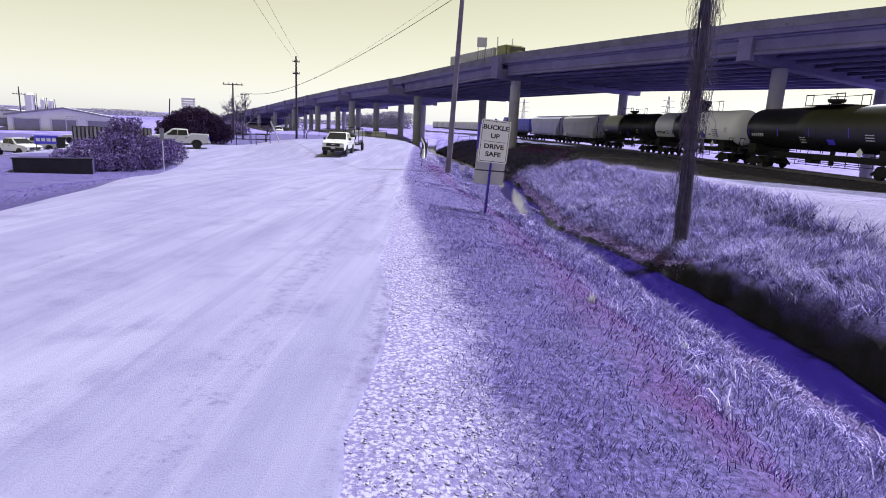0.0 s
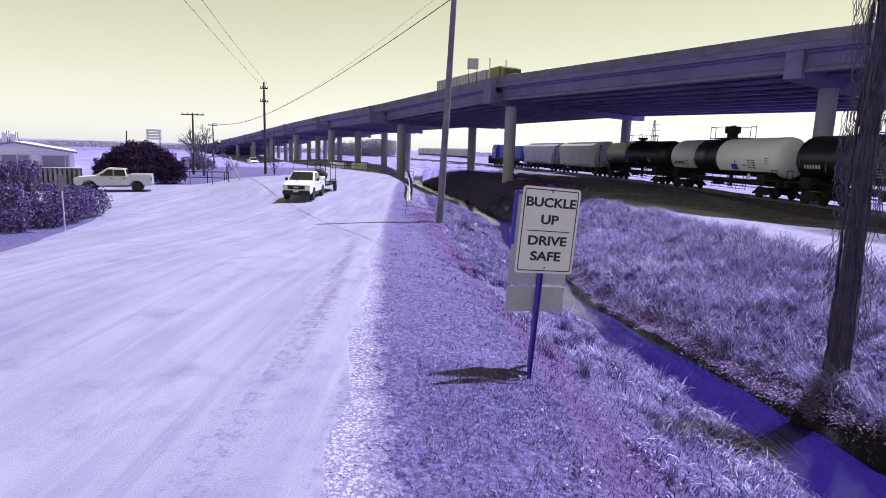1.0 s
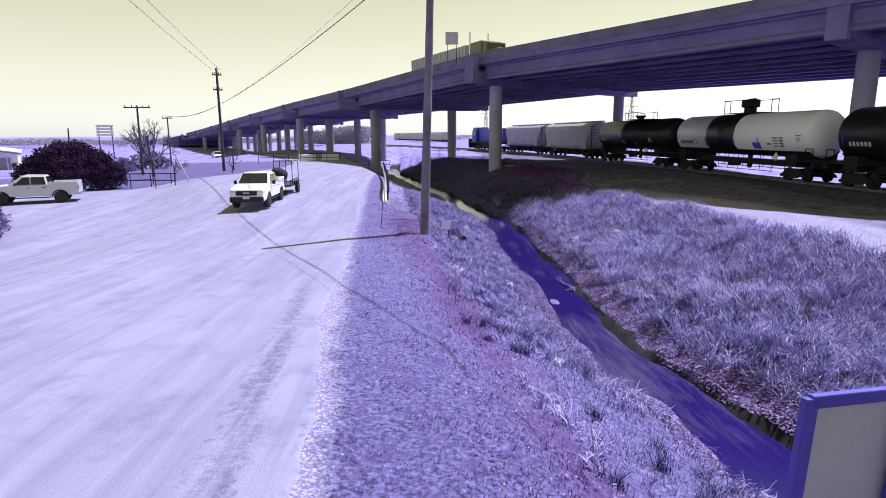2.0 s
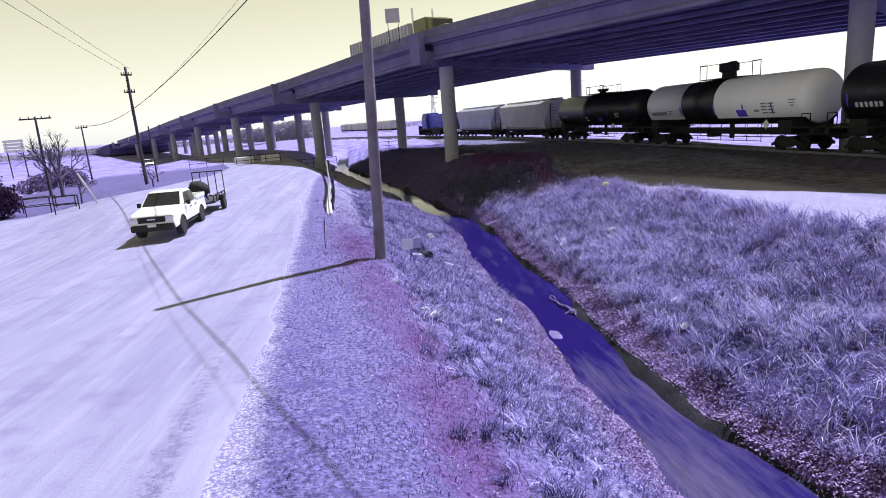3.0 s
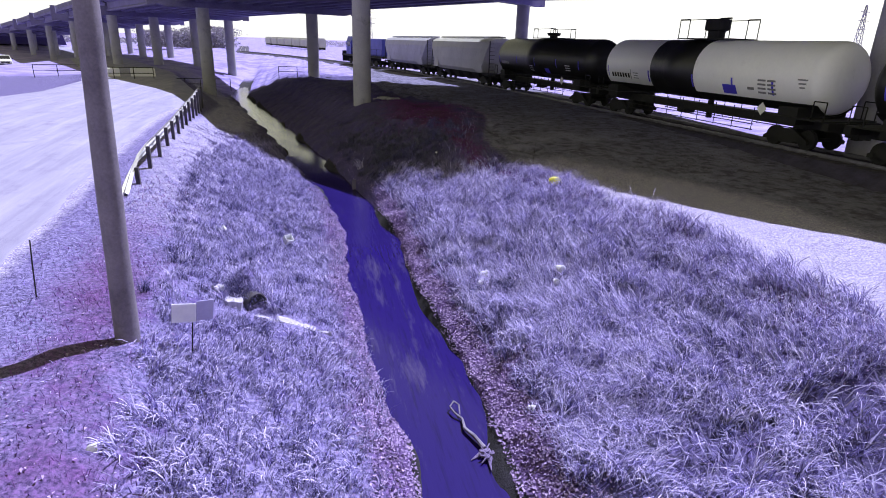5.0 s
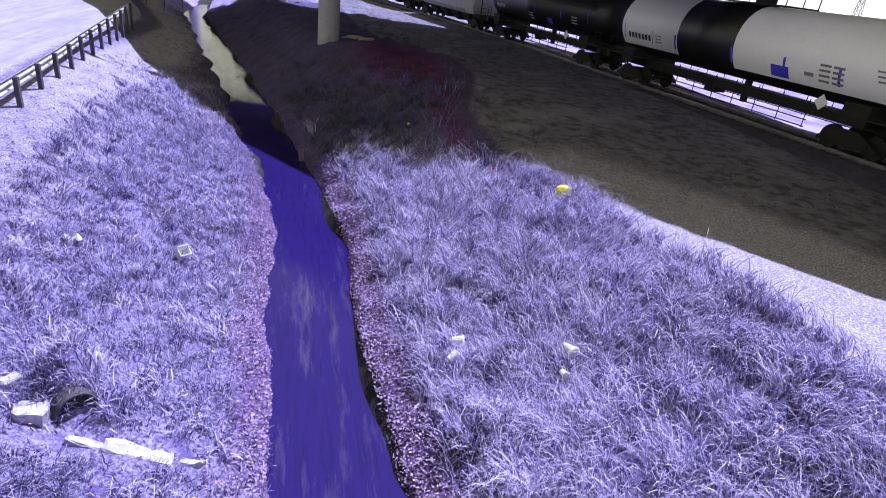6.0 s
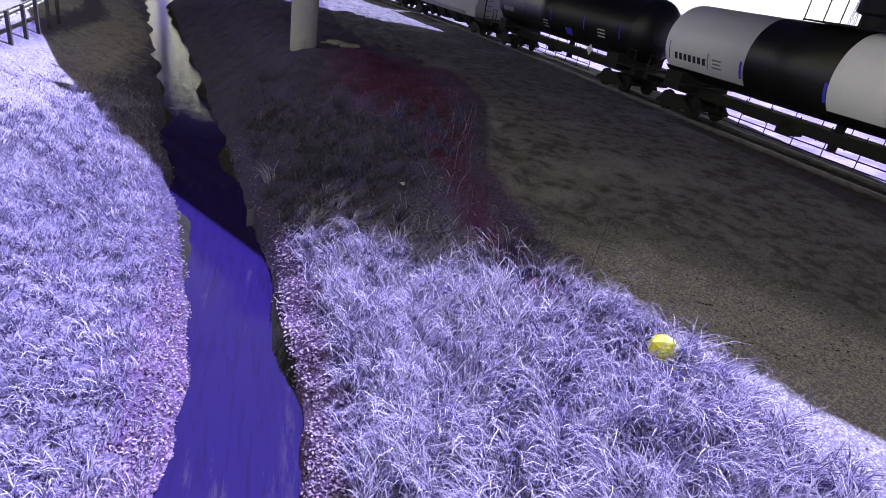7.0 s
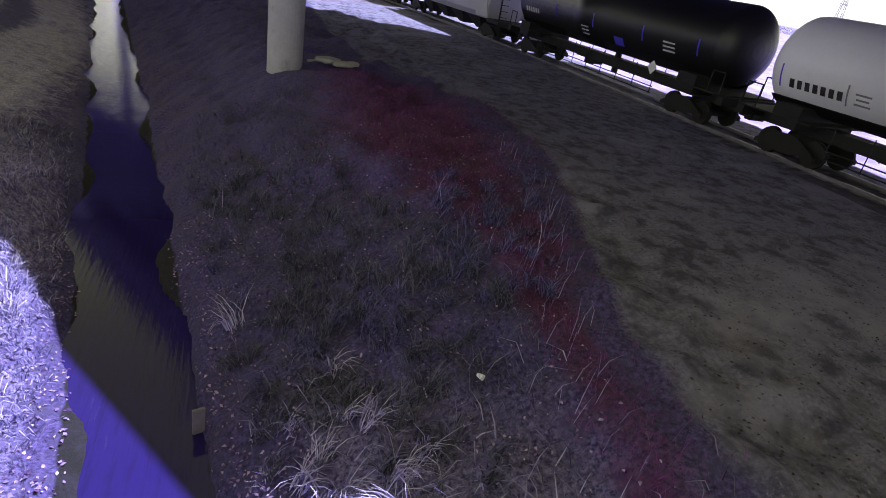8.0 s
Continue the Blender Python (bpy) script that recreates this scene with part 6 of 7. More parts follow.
for sx in (-1.0, 1.0):
    bm = bmesh.new()
    tube(bm, (sx, 0.1, -0.3), (sx, 0.1, 5.4), 0.08, seg=8)
    part("post", bm, BLACK_STEEL, board)


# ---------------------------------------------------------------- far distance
# distance haze is put into these leaf colours, pale and close to the sky
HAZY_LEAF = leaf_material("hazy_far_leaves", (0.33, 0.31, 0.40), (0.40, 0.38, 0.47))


def far_woods(name, pts, height, depth, n, seed, label):
    """A far belt of trees, many clumps of leaves joined."""
    rng = np.random.default_rng(seed)
    P = np.array(pts, float)
    seg = np.hypot(*np.diff(P, axis=0).T)
    cum = np.concatenate([[0], np.cumsum(seg)])
    s = rng.uniform(0, cum[-1], n)
    x, y = np.interp(s, cum, P[:, 0]), np.interp(s, cum, P[:, 1])
    top = height * (0.55 + 0.45 * hash_noise(s, s * 0, 0.06, seed)) * (0.8 + 0.2 * hash_noise(s, s * 0, 0.3, seed + 1))
    c = np.stack([x + rng.normal(size=n) * depth, y + rng.normal(size=n) * depth, rng.uniform(0, 1, n) ** 0.8 * top], 1)
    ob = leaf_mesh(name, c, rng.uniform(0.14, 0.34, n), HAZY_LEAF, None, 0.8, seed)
    tagged(ob, label, "woods", kind="stuff")


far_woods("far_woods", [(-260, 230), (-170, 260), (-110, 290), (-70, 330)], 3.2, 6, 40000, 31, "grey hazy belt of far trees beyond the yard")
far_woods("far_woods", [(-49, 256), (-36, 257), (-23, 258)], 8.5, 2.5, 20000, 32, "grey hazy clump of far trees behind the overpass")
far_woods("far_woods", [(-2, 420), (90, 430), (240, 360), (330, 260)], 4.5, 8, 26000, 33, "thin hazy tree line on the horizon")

for k in range(7):
    y = 268 + k * 17.5
    ob = thing("hopper_car", 8.5 - 3.4 * k - 0.06 * k * k, y, 0.2, 12, "far pale hopper car in a string on another track", "hopper car", "far string of cars")
    bm = bmesh.new()
    prism(bm, [(-1.5, 1.1), (1.5, 1.1), (1.55, 3.6), (1.0, 4.4), (-1.0, 4.4), (-1.55, 3.6)], -7.9, 7.9)
    part("body", bm, HOPPER_GREY, ob)
    bm = bmesh.new()
    box(bm, -1.2, 1.2, -8.2, 8.2, 0.35, 1.1)
    part("underframe", bm, BLACK_STEEL, ob)


def lattice_tower(x, y, h):
    ob = thing("power_pylon", x, y, 0, 20, "distant lattice steel power pylon", "pylon", "power pylons")
    bm = bmesh.new()
    w = h * 0.07
    cor = [(-w, -w), (w, -w), (w, w), (-w, w)]
    lev = 9
    for k in range(lev):
        f0, f1 = 1 - 0.85 * k / lev, 1 - 0.85 * (k + 1) / lev
        z0, z1 = h * k / lev, h * (k + 1) / lev
        for i in range(4):
            a, b = cor[i], cor[(i + 1) % 4]
            bar(bm, (a[0] * f0, a[1] * f0, z0), (a[0] * f1, a[1] * f1, z1), 0.22)
            bar(bm, (a[0] * f0, a[1] * f0, z0), (b[0] * f1, b[1] * f1, z1), 0.14)
            bar(bm, (a[0] * f1, a[1] * f1, z1), (b[0] * f1, b[1] * f1, z1), 0.14)
    part("tower", bm, DARK_DOOR, ob)
    for z, l in ((0.62, 0.16), (0.76, 0.19), (0.9, 0.15)):
        bm = bmesh.new()
        bar(bm, (-h * l, 0, h * z), (h * l, 0, h * z), 0.3)
        part("arm", bm, DARK_DOOR, ob)


lattice_tower(255, 262, 27)
lattice_tower(150, 430, 30)
lattice_tower(60, 560, 30)


# ---------------------------------------------------------------- marks on the tank cars
def strip(car, y, z, h=0.75, w=0.09):
    side_mark(car, "reflector_strip", y, z, w, h, BLUE, label="blue reflective strip")


PALE = surf("pale_stencil", (0.45, 0.45, 0.48), (0.6, 0.6, 0.63), 2, 20, 0.6, bump=0)
GREYMARK = surf("grey_stencil", (0.16, 0.16, 0.18), (0.24, 0.24, 0.26), 2, 20, 0.6, bump=0)
for y in (3.25, -0.42, -3.2, -5.6):
    strip(white_car, y, 2.45, 0.62, 0.11)
strip(white_car, 7.35, 2.55, 0.7, 0.05)
for k in range(7):
    side_mark(white_car, "stencil_bar", 6.9 - k * 0.28, 2.38, 0.17, 0.26, LETTER)
side_mark(white_car, "stencil_bar", 5.0, 2.45, 0.05, 0.6, GREYMARK)
for k in range(3):
    side_mark(white_car, "stencil_bar", 4.5, 2.55 - k * 0.14, 0.5 - 0.1 * (k % 2), 0.05, GREYMARK)
side_mark(white_car, "blue_patch", -3.0, 2.22, 0.85, 0.42, BLUE, label="blue warning panel")
for k in range(4):
    for j in range(2):
        side_mark(white_car, "stencil_bar", -5.0 - j * 0.55, 2.75 - k * 0.18, 0.45, 0.08, GREYMARK)
side_mark(white_car, "stencil_bar", -4.35, 2.35, 0.4, 0.12, GREYMARK)
for k in range(3):
    side_mark(white_car, "stencil_bar", -7.15, 2.9 - k * 0.16, 0.5 - 0.12 * k, 0.06, GREYMARK)


def placard(car, y, z=1.55, x=-1.56):
    bm = bmesh.new()
    box(bm, x - 0.012, x, -0.2, 0.2, -0.2, 0.2, m=pose(0, y, z, 45, 0, 0))
    bmesh.ops.translate(bm, verts=bm.verts, vec=(0, 0, 0))
    part("placard", bm, WHITE_PAINT, car, "white diamond placard")


placard(white_car, -5.4)
for car in (black_car, last_car, tail_car):
    for y in (7.3, 3.6, 0.2, -3.5, -6.8):
        strip(car, y, 2.7, 0.6, 0.08)
    for k in range(6):
        side_mark(car, "stencil_bar", 6.8 - k * 0.26, 2.45, 0.16, 0.24, PALE)
    for k in range(3):
        side_mark(car, "stencil_bar", 0.9, 2.35 - k * 0.16, 0.6, 0.06, PALE)
        side_mark(car, "stencil_bar", -5.2, 2.6 - k * 0.16, 0.7, 0.06, PALE)
    side_mark(car, "blue_patch", -1.8, 2.1, 0.7, 0.35, BLUE)
    placard(car, -4.8)


# ---------------------------------------------------------------- grass, stones and fallen leaves
def fast_mesh(name, verts, tris, material, label, category, smooth=False):
    me = bpy.data.meshes.new(name)
    me.vertices.add(len(verts))
    me.vertices.foreach_set("co", np.asarray(verts, np.float32).ravel())
    me.loops.add(len(tris) * 3)
    me.loops.foreach_set("vertex_index", np.asarray(tris, np.int32).ravel())
    me.polygons.add(len(tris))
    me.polygons.foreach_set("loop_start", np.arange(0, len(tris) * 3, 3, dtype=np.int32))
    me.update(calc_edges=True)
    me.materials.append(material)
    return tagged(new(name, me), label, category, kind="stuff")


def blades(name, x, y, length, width, flop, material, label, seed, curl=0.0, angle=None):
    """Bent blades of grass standing on the land; flop is how far they have fallen over."""
    rng = np.random.default_rng(seed)
    n = len(x)
    clear = (np.hypot(x - 2.12, y - 39.12) > 0.3) & (np.abs(y - 38.68) + 0.25 * np.abs(x - 2.75) > 0.38)
    length = np.where(clear, length, 0.02)
    z = land(x, y) - 0.02
    # neighbours lie the same way, with swirls
    swirl = hash_noise(x, y, 0.55, seed) * 9 + hash_noise(x, y, 1.7, seed + 5) * 5
    a = swirl + rng.normal(size=n) * 1.3
    if angle is not None:
        a = angle
    dx, dy = np.cos(a), np.sin(a)
    b = rng.uniform(0, np.pi, n)
    wx, wy = np.cos(b) * width / 2, np.sin(b) * width / 2
    up1 = np.cos(flop * 0.45)
    out1 = np.sin(flop * 0.45)
    up2 = np.cos(flop * 1.15 + curl * rng.uniform(0, 1, n))
    out2 = np.sin(flop * 1.15)
    L1, L2 = length * 0.5, length * 0.5
    m = np.stack([x + dx * out1 * L1, y + dy * out1 * L1, z + up1 * L1], 1)
    t = m + np.stack([dx * out2 * L2, dy * out2 * L2, up2 * L2], 1) + rng.normal(size=(n, 3)) * (length * 0.08)[:, None]
    floor = land(t[:, 0], t[:, 1]) + 0.01
    t[:, 2] = np.maximum(t[:, 2], floor)
    w = np.stack([wx, wy, 0 * wx], 1)
    p = np.stack([x, y, z], 1)
    if angle is not None:
        # long blades arch over in three lengths
        q1 = p + np.stack([dx * np.sin(flop * 0.3), dy * np.sin(flop * 0.3), np.cos(flop * 0.3)], 1) * (length * 0.36)[:, None]
        kink = rng.normal(size=n) * 0.35
        ex, ey = np.cos(a + kink), np.sin(a + kink)
        q2 = q1 + np.stack([ex * np.sin(flop * 0.85), ey * np.sin(flop * 0.85), np.cos(flop * 0.85)], 1) * (length * 0.34)[:, None]
        t = q2 + np.stack([ex * np.sin(flop * 1.35), ey * np.sin(flop * 1.35), np.cos(flop * 1.35)], 1) * (length * 0.34)[:, None]
        for c in (q2, t):
            c[:, 2] = np.maximum(c[:, 2], land(c[:, 0], c[:, 1]) + 0.012)
        vs = np.stack([p - w, p + w, q1 - w * 0.9, q1 + w * 0.9, q2 - w * 0.65, q2 + w * 0.65, t], 1).reshape(-1, 3)
        i = np.arange(n)[:, None] * 7
        tris = np.concatenate([i + [0, 1, 3], i + [0, 3, 2], i + [2, 3, 5], i + [2, 5, 4], i + [4, 5, 6]])
        return fast_mesh(name, vs, tris, material, label, "grass")
    vs = np.stack([p - w, p + w, m - w * 0.8, m + w * 0.8, t], 1).reshape(-1, 3)
    i = np.arange(n)[:, None] * 5
    tris = np.concatenate([i + [0, 1, 3], i + [0, 3, 2], i + [2, 3, 4]])
    return fast_mesh(name, vs, tris, material, label, "grass")


def scatter(n, x0, x1, y0, y1, seed, along=None):
    rng = np.random.default_rng(seed)
    return rng.uniform(x0, x1, n), rng.uniform(y0, y1, n), rng


def masks_at(x, y):
    u, v = x - ditch_x(y), x - road_right(y)
    cr = np.maximum(path_edge(y) - ditch_x(y) - np.where(y > 46, 0.4, 0.15), 2)
    strip, mound = live_at(x, y)
    return u, v, cr, strip * 0.8 + mound


STRAW = leaf_material("dry_straw", (0.036, 0.028, 0.125), (0.45, 0.405, 0.78))
STRAW_PALE = leaf_material("bleached_straw", (0.17, 0.138, 0.42), (0.58, 0.53, 0.86))
STRAW_BLUE = leaf_material("blue_straw", (0.013, 0.012, 0.055), (0.165, 0.15, 0.42))
# darker grass for below the bridge, with the shade put into its colour
SHADED_GRASS = leaf_material("shaded_matted_grass", (0.012, 0.012, 0.032), (0.15, 0.148, 0.26))
PURPLE = leaf_material("purple_grass", (0.0432, 0.0192, 0.163), (0.307, 0.24, 0.691))
WINE = leaf_material("wine_grass", (0.048, 0.007, 0.07), (0.185, 0.045, 0.255))
MAUVE = leaf_material("mauve_grass", (0.04, 0.010, 0.075), (0.215, 0.085, 0.375))
PINK_LEAF = leaf_material("pink_dry_leaves", (0.05, 0.022, 0.12), (0.44, 0.335, 0.66))

# long fallen straw on the far bank, in swathes with dark gaps
x, y, rng = scatter(140000, 4.5, 17.0, 2, 66, 41)
u, v, cr, live = masks_at(x, y)
clump = hash_noise(x, y, 0.9, 8) * 0.5 + hash_noise(x, y, 2.6, 9) * 0.5
keep = (u > 1.45) & (u < cr + 0.1 + rng.normal(size=len(x)) * 0.35) & (rng.uniform(0, 1, len(x)) < 0.05 + 1.5 * clump ** 1.5) & (y < 66)
keep &= ~((live > 0.5) & (rng.uniform(0, 1, len(x)) < 0.75))
# blades beyond the bridge's shadow line get the shade-dark colour
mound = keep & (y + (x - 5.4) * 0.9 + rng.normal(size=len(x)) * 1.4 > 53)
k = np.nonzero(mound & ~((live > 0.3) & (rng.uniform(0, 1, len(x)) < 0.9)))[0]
blades("matted_grass", x[k], y[k], rng.uniform(0.15, 0.45, len(k)), rng.uniform(0.008, 0.016, len(k)), rng.uniform(1.2, 1.8, len(k)), SHADED_GRASS, "low matted grass on the mound below the bridge, coloured dark for shade", 83)
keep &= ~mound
x, y, clump = x[keep], y[keep], clump[keep]
n = len(x)
blades("dry_grass", x, y, rng.uniform(0.25, 0.7, n) * (0.55 + 0.9 * clump), rng.uniform(0.010, 0.027, n), rng.uniform(1.1, 1.75, n), STRAW, "long pale dry grass fallen over on the ditch bank", 42)
k = rng.uniform(0, 1, n) < 0.35
blades("dry_grass", x[k] + 0.05, y[k], rng.uniform(0.15, 0.45, k.sum()), rng.uniform(0.008, 0.016, k.sum()), rng.uniform(0.6, 1.6, k.sum()), STRAW_BLUE, "shorter bluish dry grass under the straw", 43)


def tussocks(name, cx, cy, per, reach, width, material, label, seed, fan=0.75):
    """Bunches of long blades that have fallen to one side, a few stray."""
    rng = np.random.default_rng(seed)
    n = len(cx)
    lean = hash_noise(cx, cy, 0.35, seed) * 8 + rng.normal(size=n) * 0.8
    x = np.repeat(cx, per) + rng.normal(size=n * per) * 0.07
    y = np.repeat(cy, per) + rng.normal(size=n * per) * 0.07
    a = np.repeat(lean, per) + rng.normal(size=n * per) * fan
    size = np.repeat(rng.uniform(0.55, 1.15, n), per)
    m = n * per
    return blades(name, x, y, rng.uniform(0.5, 1.0, m) * reach * size, rng.uniform(0.6, 1.3, m) * width, rng.uniform(0.75, 1.55, m), material, label, seed + 1, angle=a)


cx, cy, rng = scatter(5200, 5.0, 17.0, 3, 62, 71)
u, v, cr, live = masks_at(cx, cy)
keep = (u > 1.5) & (u < cr + 0.3) & (hash_noise(cx, cy, 0.6, 18) > 0.34) & (live < np.where(cy > 50, 0.25, 0.5))
# tufts beyond the same shadow line are coloured darker for shade too
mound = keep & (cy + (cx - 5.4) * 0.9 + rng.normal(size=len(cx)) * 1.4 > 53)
tussocks("tussock_grass", cx[mound], cy[mound], 30, 0.6, 0.013, SHADED_GRASS, "matted grass tufts on the mound below the bridge, coloured dark for shade", 82, fan=1.2)
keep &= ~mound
tussocks("tussock_grass", cx[keep], cy[keep], 34, 0.85, 0.0145, STRAW_PALE, "bunches of long bleached grass swept over the bank", 72)
cx, cy, rng = scatter(2600, 5.5, 14.5, 33, 53, 91)
u, v, cr, live = masks_at(cx, cy)
keep = (u > 1.7) & (u < cr + 0.2) & (cy + (cx - 5.4) * 0.9 < 52.5) & (live < 0.5)
tussocks("tussock_grass", cx[keep], cy[keep], 30, 0.75, 0.014, STRAW_PALE, "sun-bleached grass beaten flat on the bank", 92, fan=1.0)
cx, cy, rng = scatter(2600, 5.0, 17.0, 3, 58, 73)
u, v, cr, live = masks_at(cx, cy)
keep = (u > 1.5) & (u < cr) & (hash_noise(cx, cy, 0.5, 19) > 0.52)
tussocks("tussock_grass", cx[keep], cy[keep], 40, 0.6, 0.013, STRAW_BLUE, "dark bluish tufts in hollows of the bank", 74, fan=1.4)
# long bleached stalks lying in sweeps over the rest
x, y, rng = scatter(15000, 5.5, 14.5, 12, 55, 101)
u, v, cr, live = masks_at(x, y)
keep = (u > 1.7) & (u < cr) & (y + (x - 5.4) * 0.9 < 52.5) & (hash_noise(x, y, 0.8, 32) > 0.4)
x, y = x[keep], y[keep]
n = len(x)
lay = hash_noise(x, y, 0.3, 33) * 9 + rng.normal(size=n) * 0.5
blades("fallen_stalks", x, y, rng.uniform(0.6, 1.25, n), rng.uniform(0.008, 0.014, n), rng.uniform(1.0, 1.5, n), STRAW_PALE, "long bleached stalks lying in sweeps on the bank", 102, angle=lay)
# blades hanging over the cut edge of the ditch
cx, cy, rng = scatter(1500, 4.5, 11.0, 2, 30, 75)
u = cx - ditch_x(cy)
keep = (u > 1.25) & (u < 1.7)
tussocks("tussock_grass", cx[keep], cy[keep], 26, 0.6, 0.012, STRAW, "grass hanging over the cut edge of the ditch", 76, fan=1.2)
# shorter grass on the road side
x, y, rng = scatter(230000, -5.5, 7.5, 0, 66, 44)
u, v, cr, live = masks_at(x, y)
clump = hash_noise(x, y, 0.8, 11) * 0.4 + hash_noise(x, y, 2.9, 12) * 0.6
dens = step01(v, 0.8 - 0.7 * step01(y, 4, 13), 2.4 - 1.2 * step01(y, 4, 13)) * (0.05 + 1.4 * clump ** 1.4)
keep = (u < -1.15) & (rng.uniform(0, 1, len(x)) < dens) & ~((live > 0.35) & (rng.uniform(0, 1, len(x)) < 0.8))
keep &= ~((y > 50) & (v < 1.6))
x, y, clump, u, v = x[keep], y[keep], clump[keep], u[keep], v[keep]
n = len(x)
tall = 0.35 + 0.65 * step01(v, 2.2, 4.5)
ln = rng.uniform(0.07, 0.36, n) * tall * (0.4 + 1.2 * clump)
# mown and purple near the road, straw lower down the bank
# road-side blades under the bridge also take the shade-dark colour
shaded_bank = y + (x - 5.4) * 0.9 + rng.normal(size=n) * 1.6 > 60
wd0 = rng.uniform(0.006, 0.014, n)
blades("matted_grass", x[shaded_bank], y[shaded_bank], ln[shaded_bank], wd0[shaded_bank], rng.uniform(0.9, 1.8, shaded_bank.sum()), SHADED_GRASS, "low matted grass on the bank below the bridge, coloured dark for shade", 84)
x, y, clump, u, v, tall, ln = (q[~shaded_bank] for q in (x, y, clump, u, v, tall, ln))
n = len(x)
bank = rng.uniform(0, 1, n) < np.clip(0.25 + (0.35 + 0.4 * step01(y, 8, 18)) * step01(v, 3.2, 4.6) + 0.4 * step01(y, 16, 30), 0, 1)
wd, fl = rng.uniform(0.006, 0.014, n) * (1 + 0.45 * step01(y, 20, 30)), rng.uniform(0.7, 1.7, n)
blades("verge_grass", x[bank], y[bank], ln[bank], wd[bank], fl[bank], STRAW, "short pale dry grass on the road verge", 45)
k = ~bank
blades("verge_grass", x[k], y[k], ln[k], wd[k], fl[k], PURPLE, "low purple grass on the mown verge", 65)
k = rng.uniform(0, 1, n) < 0.3
blades("verge_grass", x[k] + 0.04, y[k], rng.uniform(0.06, 0.26, k.sum()) * tall[k], rng.uniform(0.006, 0.012, k.sum()), rng.uniform(0.2, 1.0, k.sum()), STRAW_BLUE, "short bluish grass between the dry blades", 46)
cx, cy, rng = scatter(5600, -3.5, 7.5, 1, 62, 77)
u, v, cr, live = masks_at(cx, cy)
keep = (u < -1.6) & (v > 3.4) & (rng.uniform(0, 1, len(cx)) < 0.35 + 0.65 * step01(cy, 10, 22)) & (cy + (cx - 5.4) * 0.9 < 59) & (hash_noise(cx, cy, 0.7, 20) > 0.3)
tussocks("tussock_grass", cx[keep], cy[keep], 20, 0.5, 0.02, STRAW_PALE, "bunches of pale dry grass on the ditch's road side", 78, fan=1.0)
cx, cy, rng = scatter(4600, -3.0, 5.5, 25, 58, 93)
u, v, cr, live = masks_at(cx, cy)
keep = (u < -1.7) & (v > 2.8) & (live < 0.4) & (hash_noise(cx, cy, 0.9, 30) > 0.25)
tussocks("tussock_grass", cx[keep], cy[keep], 22, 0.42, 0.016, STRAW, "matted dry grass on the ditch's road side", 94, fan=1.3)
cx, cy, rng = scatter(420, -3.5, 5.5, 14, 58, 79)
u, v, cr, live = masks_at(cx, cy)
keep = (u < -2.0) & (v > 3.0) & (hash_noise(cx, cy, 0.5, 21) > 0.55)
tussocks("tussock_grass", cx[keep], cy[keep], 60, 0.55, 0.012, STRAW_BLUE, "dark wispy tufts among the dry grass", 80, fan=2.0)

# dry purple grass at the corner of the yard
x, y, rng = scatter(150000, -30, -8, 2, 34, 98)
gap = road_left(y) - x
keep = (gap > 0.15) & (rng.uniform(0, 1, len(x)) < np.clip(gap, 0.1, 1) * (0.2 + 1.2 * hash_noise(x, y, 0.7, 31))) & (x + y > 2 - 8 * (y < 26))
x, y = x[keep], y[keep]
n = len(x)
blades("yard_grass", x, y, rng.uniform(0.03, 0.1, n), rng.uniform(0.008, 0.018, n), rng.uniform(0.9, 1.7, n), PURPLE, "short dry purple grass at the yard's corner", 99)

# close-cropped blades where the verge starts
x, y, rng = scatter(190000, 0.0, 5.5, -1.5, 13, 85)
u, v, cr, live = masks_at(x, y)
near = 1 - step01(y, 3, 13)
keep = (u < -2.2) & (rng.uniform(0, 1, len(x)) < step01(v, 0.2 + 0.4 * near, 0.8 + 1.0 * near) * (0.15 + 1.1 * hash_noise(x, y, 2.3, 26) * hash_noise(x, y, 0.7, 27) * 1.6)) & ~((live > 0.4) & (rng.uniform(0, 1, len(x)) < 0.7))
x, y = x[keep], y[keep]
n = len(x)
ln, wd, fl = rng.uniform(0.03, 0.11, n), rng.uniform(0.004, 0.009, n), rng.uniform(0.5, 1.6, n)
k = rng.uniform(0, 1, n) < 0.45
blades("mown_grass", x[k], y[k], ln[k], wd[k], fl[k], STRAW, "close-cropped pale grass on the verge", 86)
k = ~k
blades("mown_grass", x[k], y[k], ln[k], wd[k], fl[k], PURPLE, "close-cropped purple grass on the verge", 87)

# live grass, of a wine red hue
x, y, rng = scatter(420000, -3.5, 14, 0, 71, 47)
u, v, cr, live = masks_at(x, y)
keep = (np.abs(u) > 1.2) & (rng.uniform(0, 1, len(x)) < np.clip(live, 0, 1) * np.where(y > 44, 1.3, 0.95) * (0.05 + 0.9 * hash_noise(x, y, 1.2, 13) + 0.5 * hash_noise(x, y, 0.4, 29)))
x, y = x[keep], y[keep]
n = len(x)
k = y > 44
blades("live_grass", x[k], y[k], rng.uniform(0.06, 0.22, k.sum()), rng.uniform(0.006, 0.013, k.sum()), rng.uniform(0.3, 1.3, k.sum()), WINE, "low fresh grass of a wine red hue", 48)
k = ~k
blades("live_grass", x[k], y[k], rng.uniform(0.05, 0.16, k.sum()), rng.uniform(0.006, 0.013, k.sum()), rng.uniform(0.3, 1.4, k.sum()), MAUVE, "low fresh grass of a mauve hue along the verge", 88)

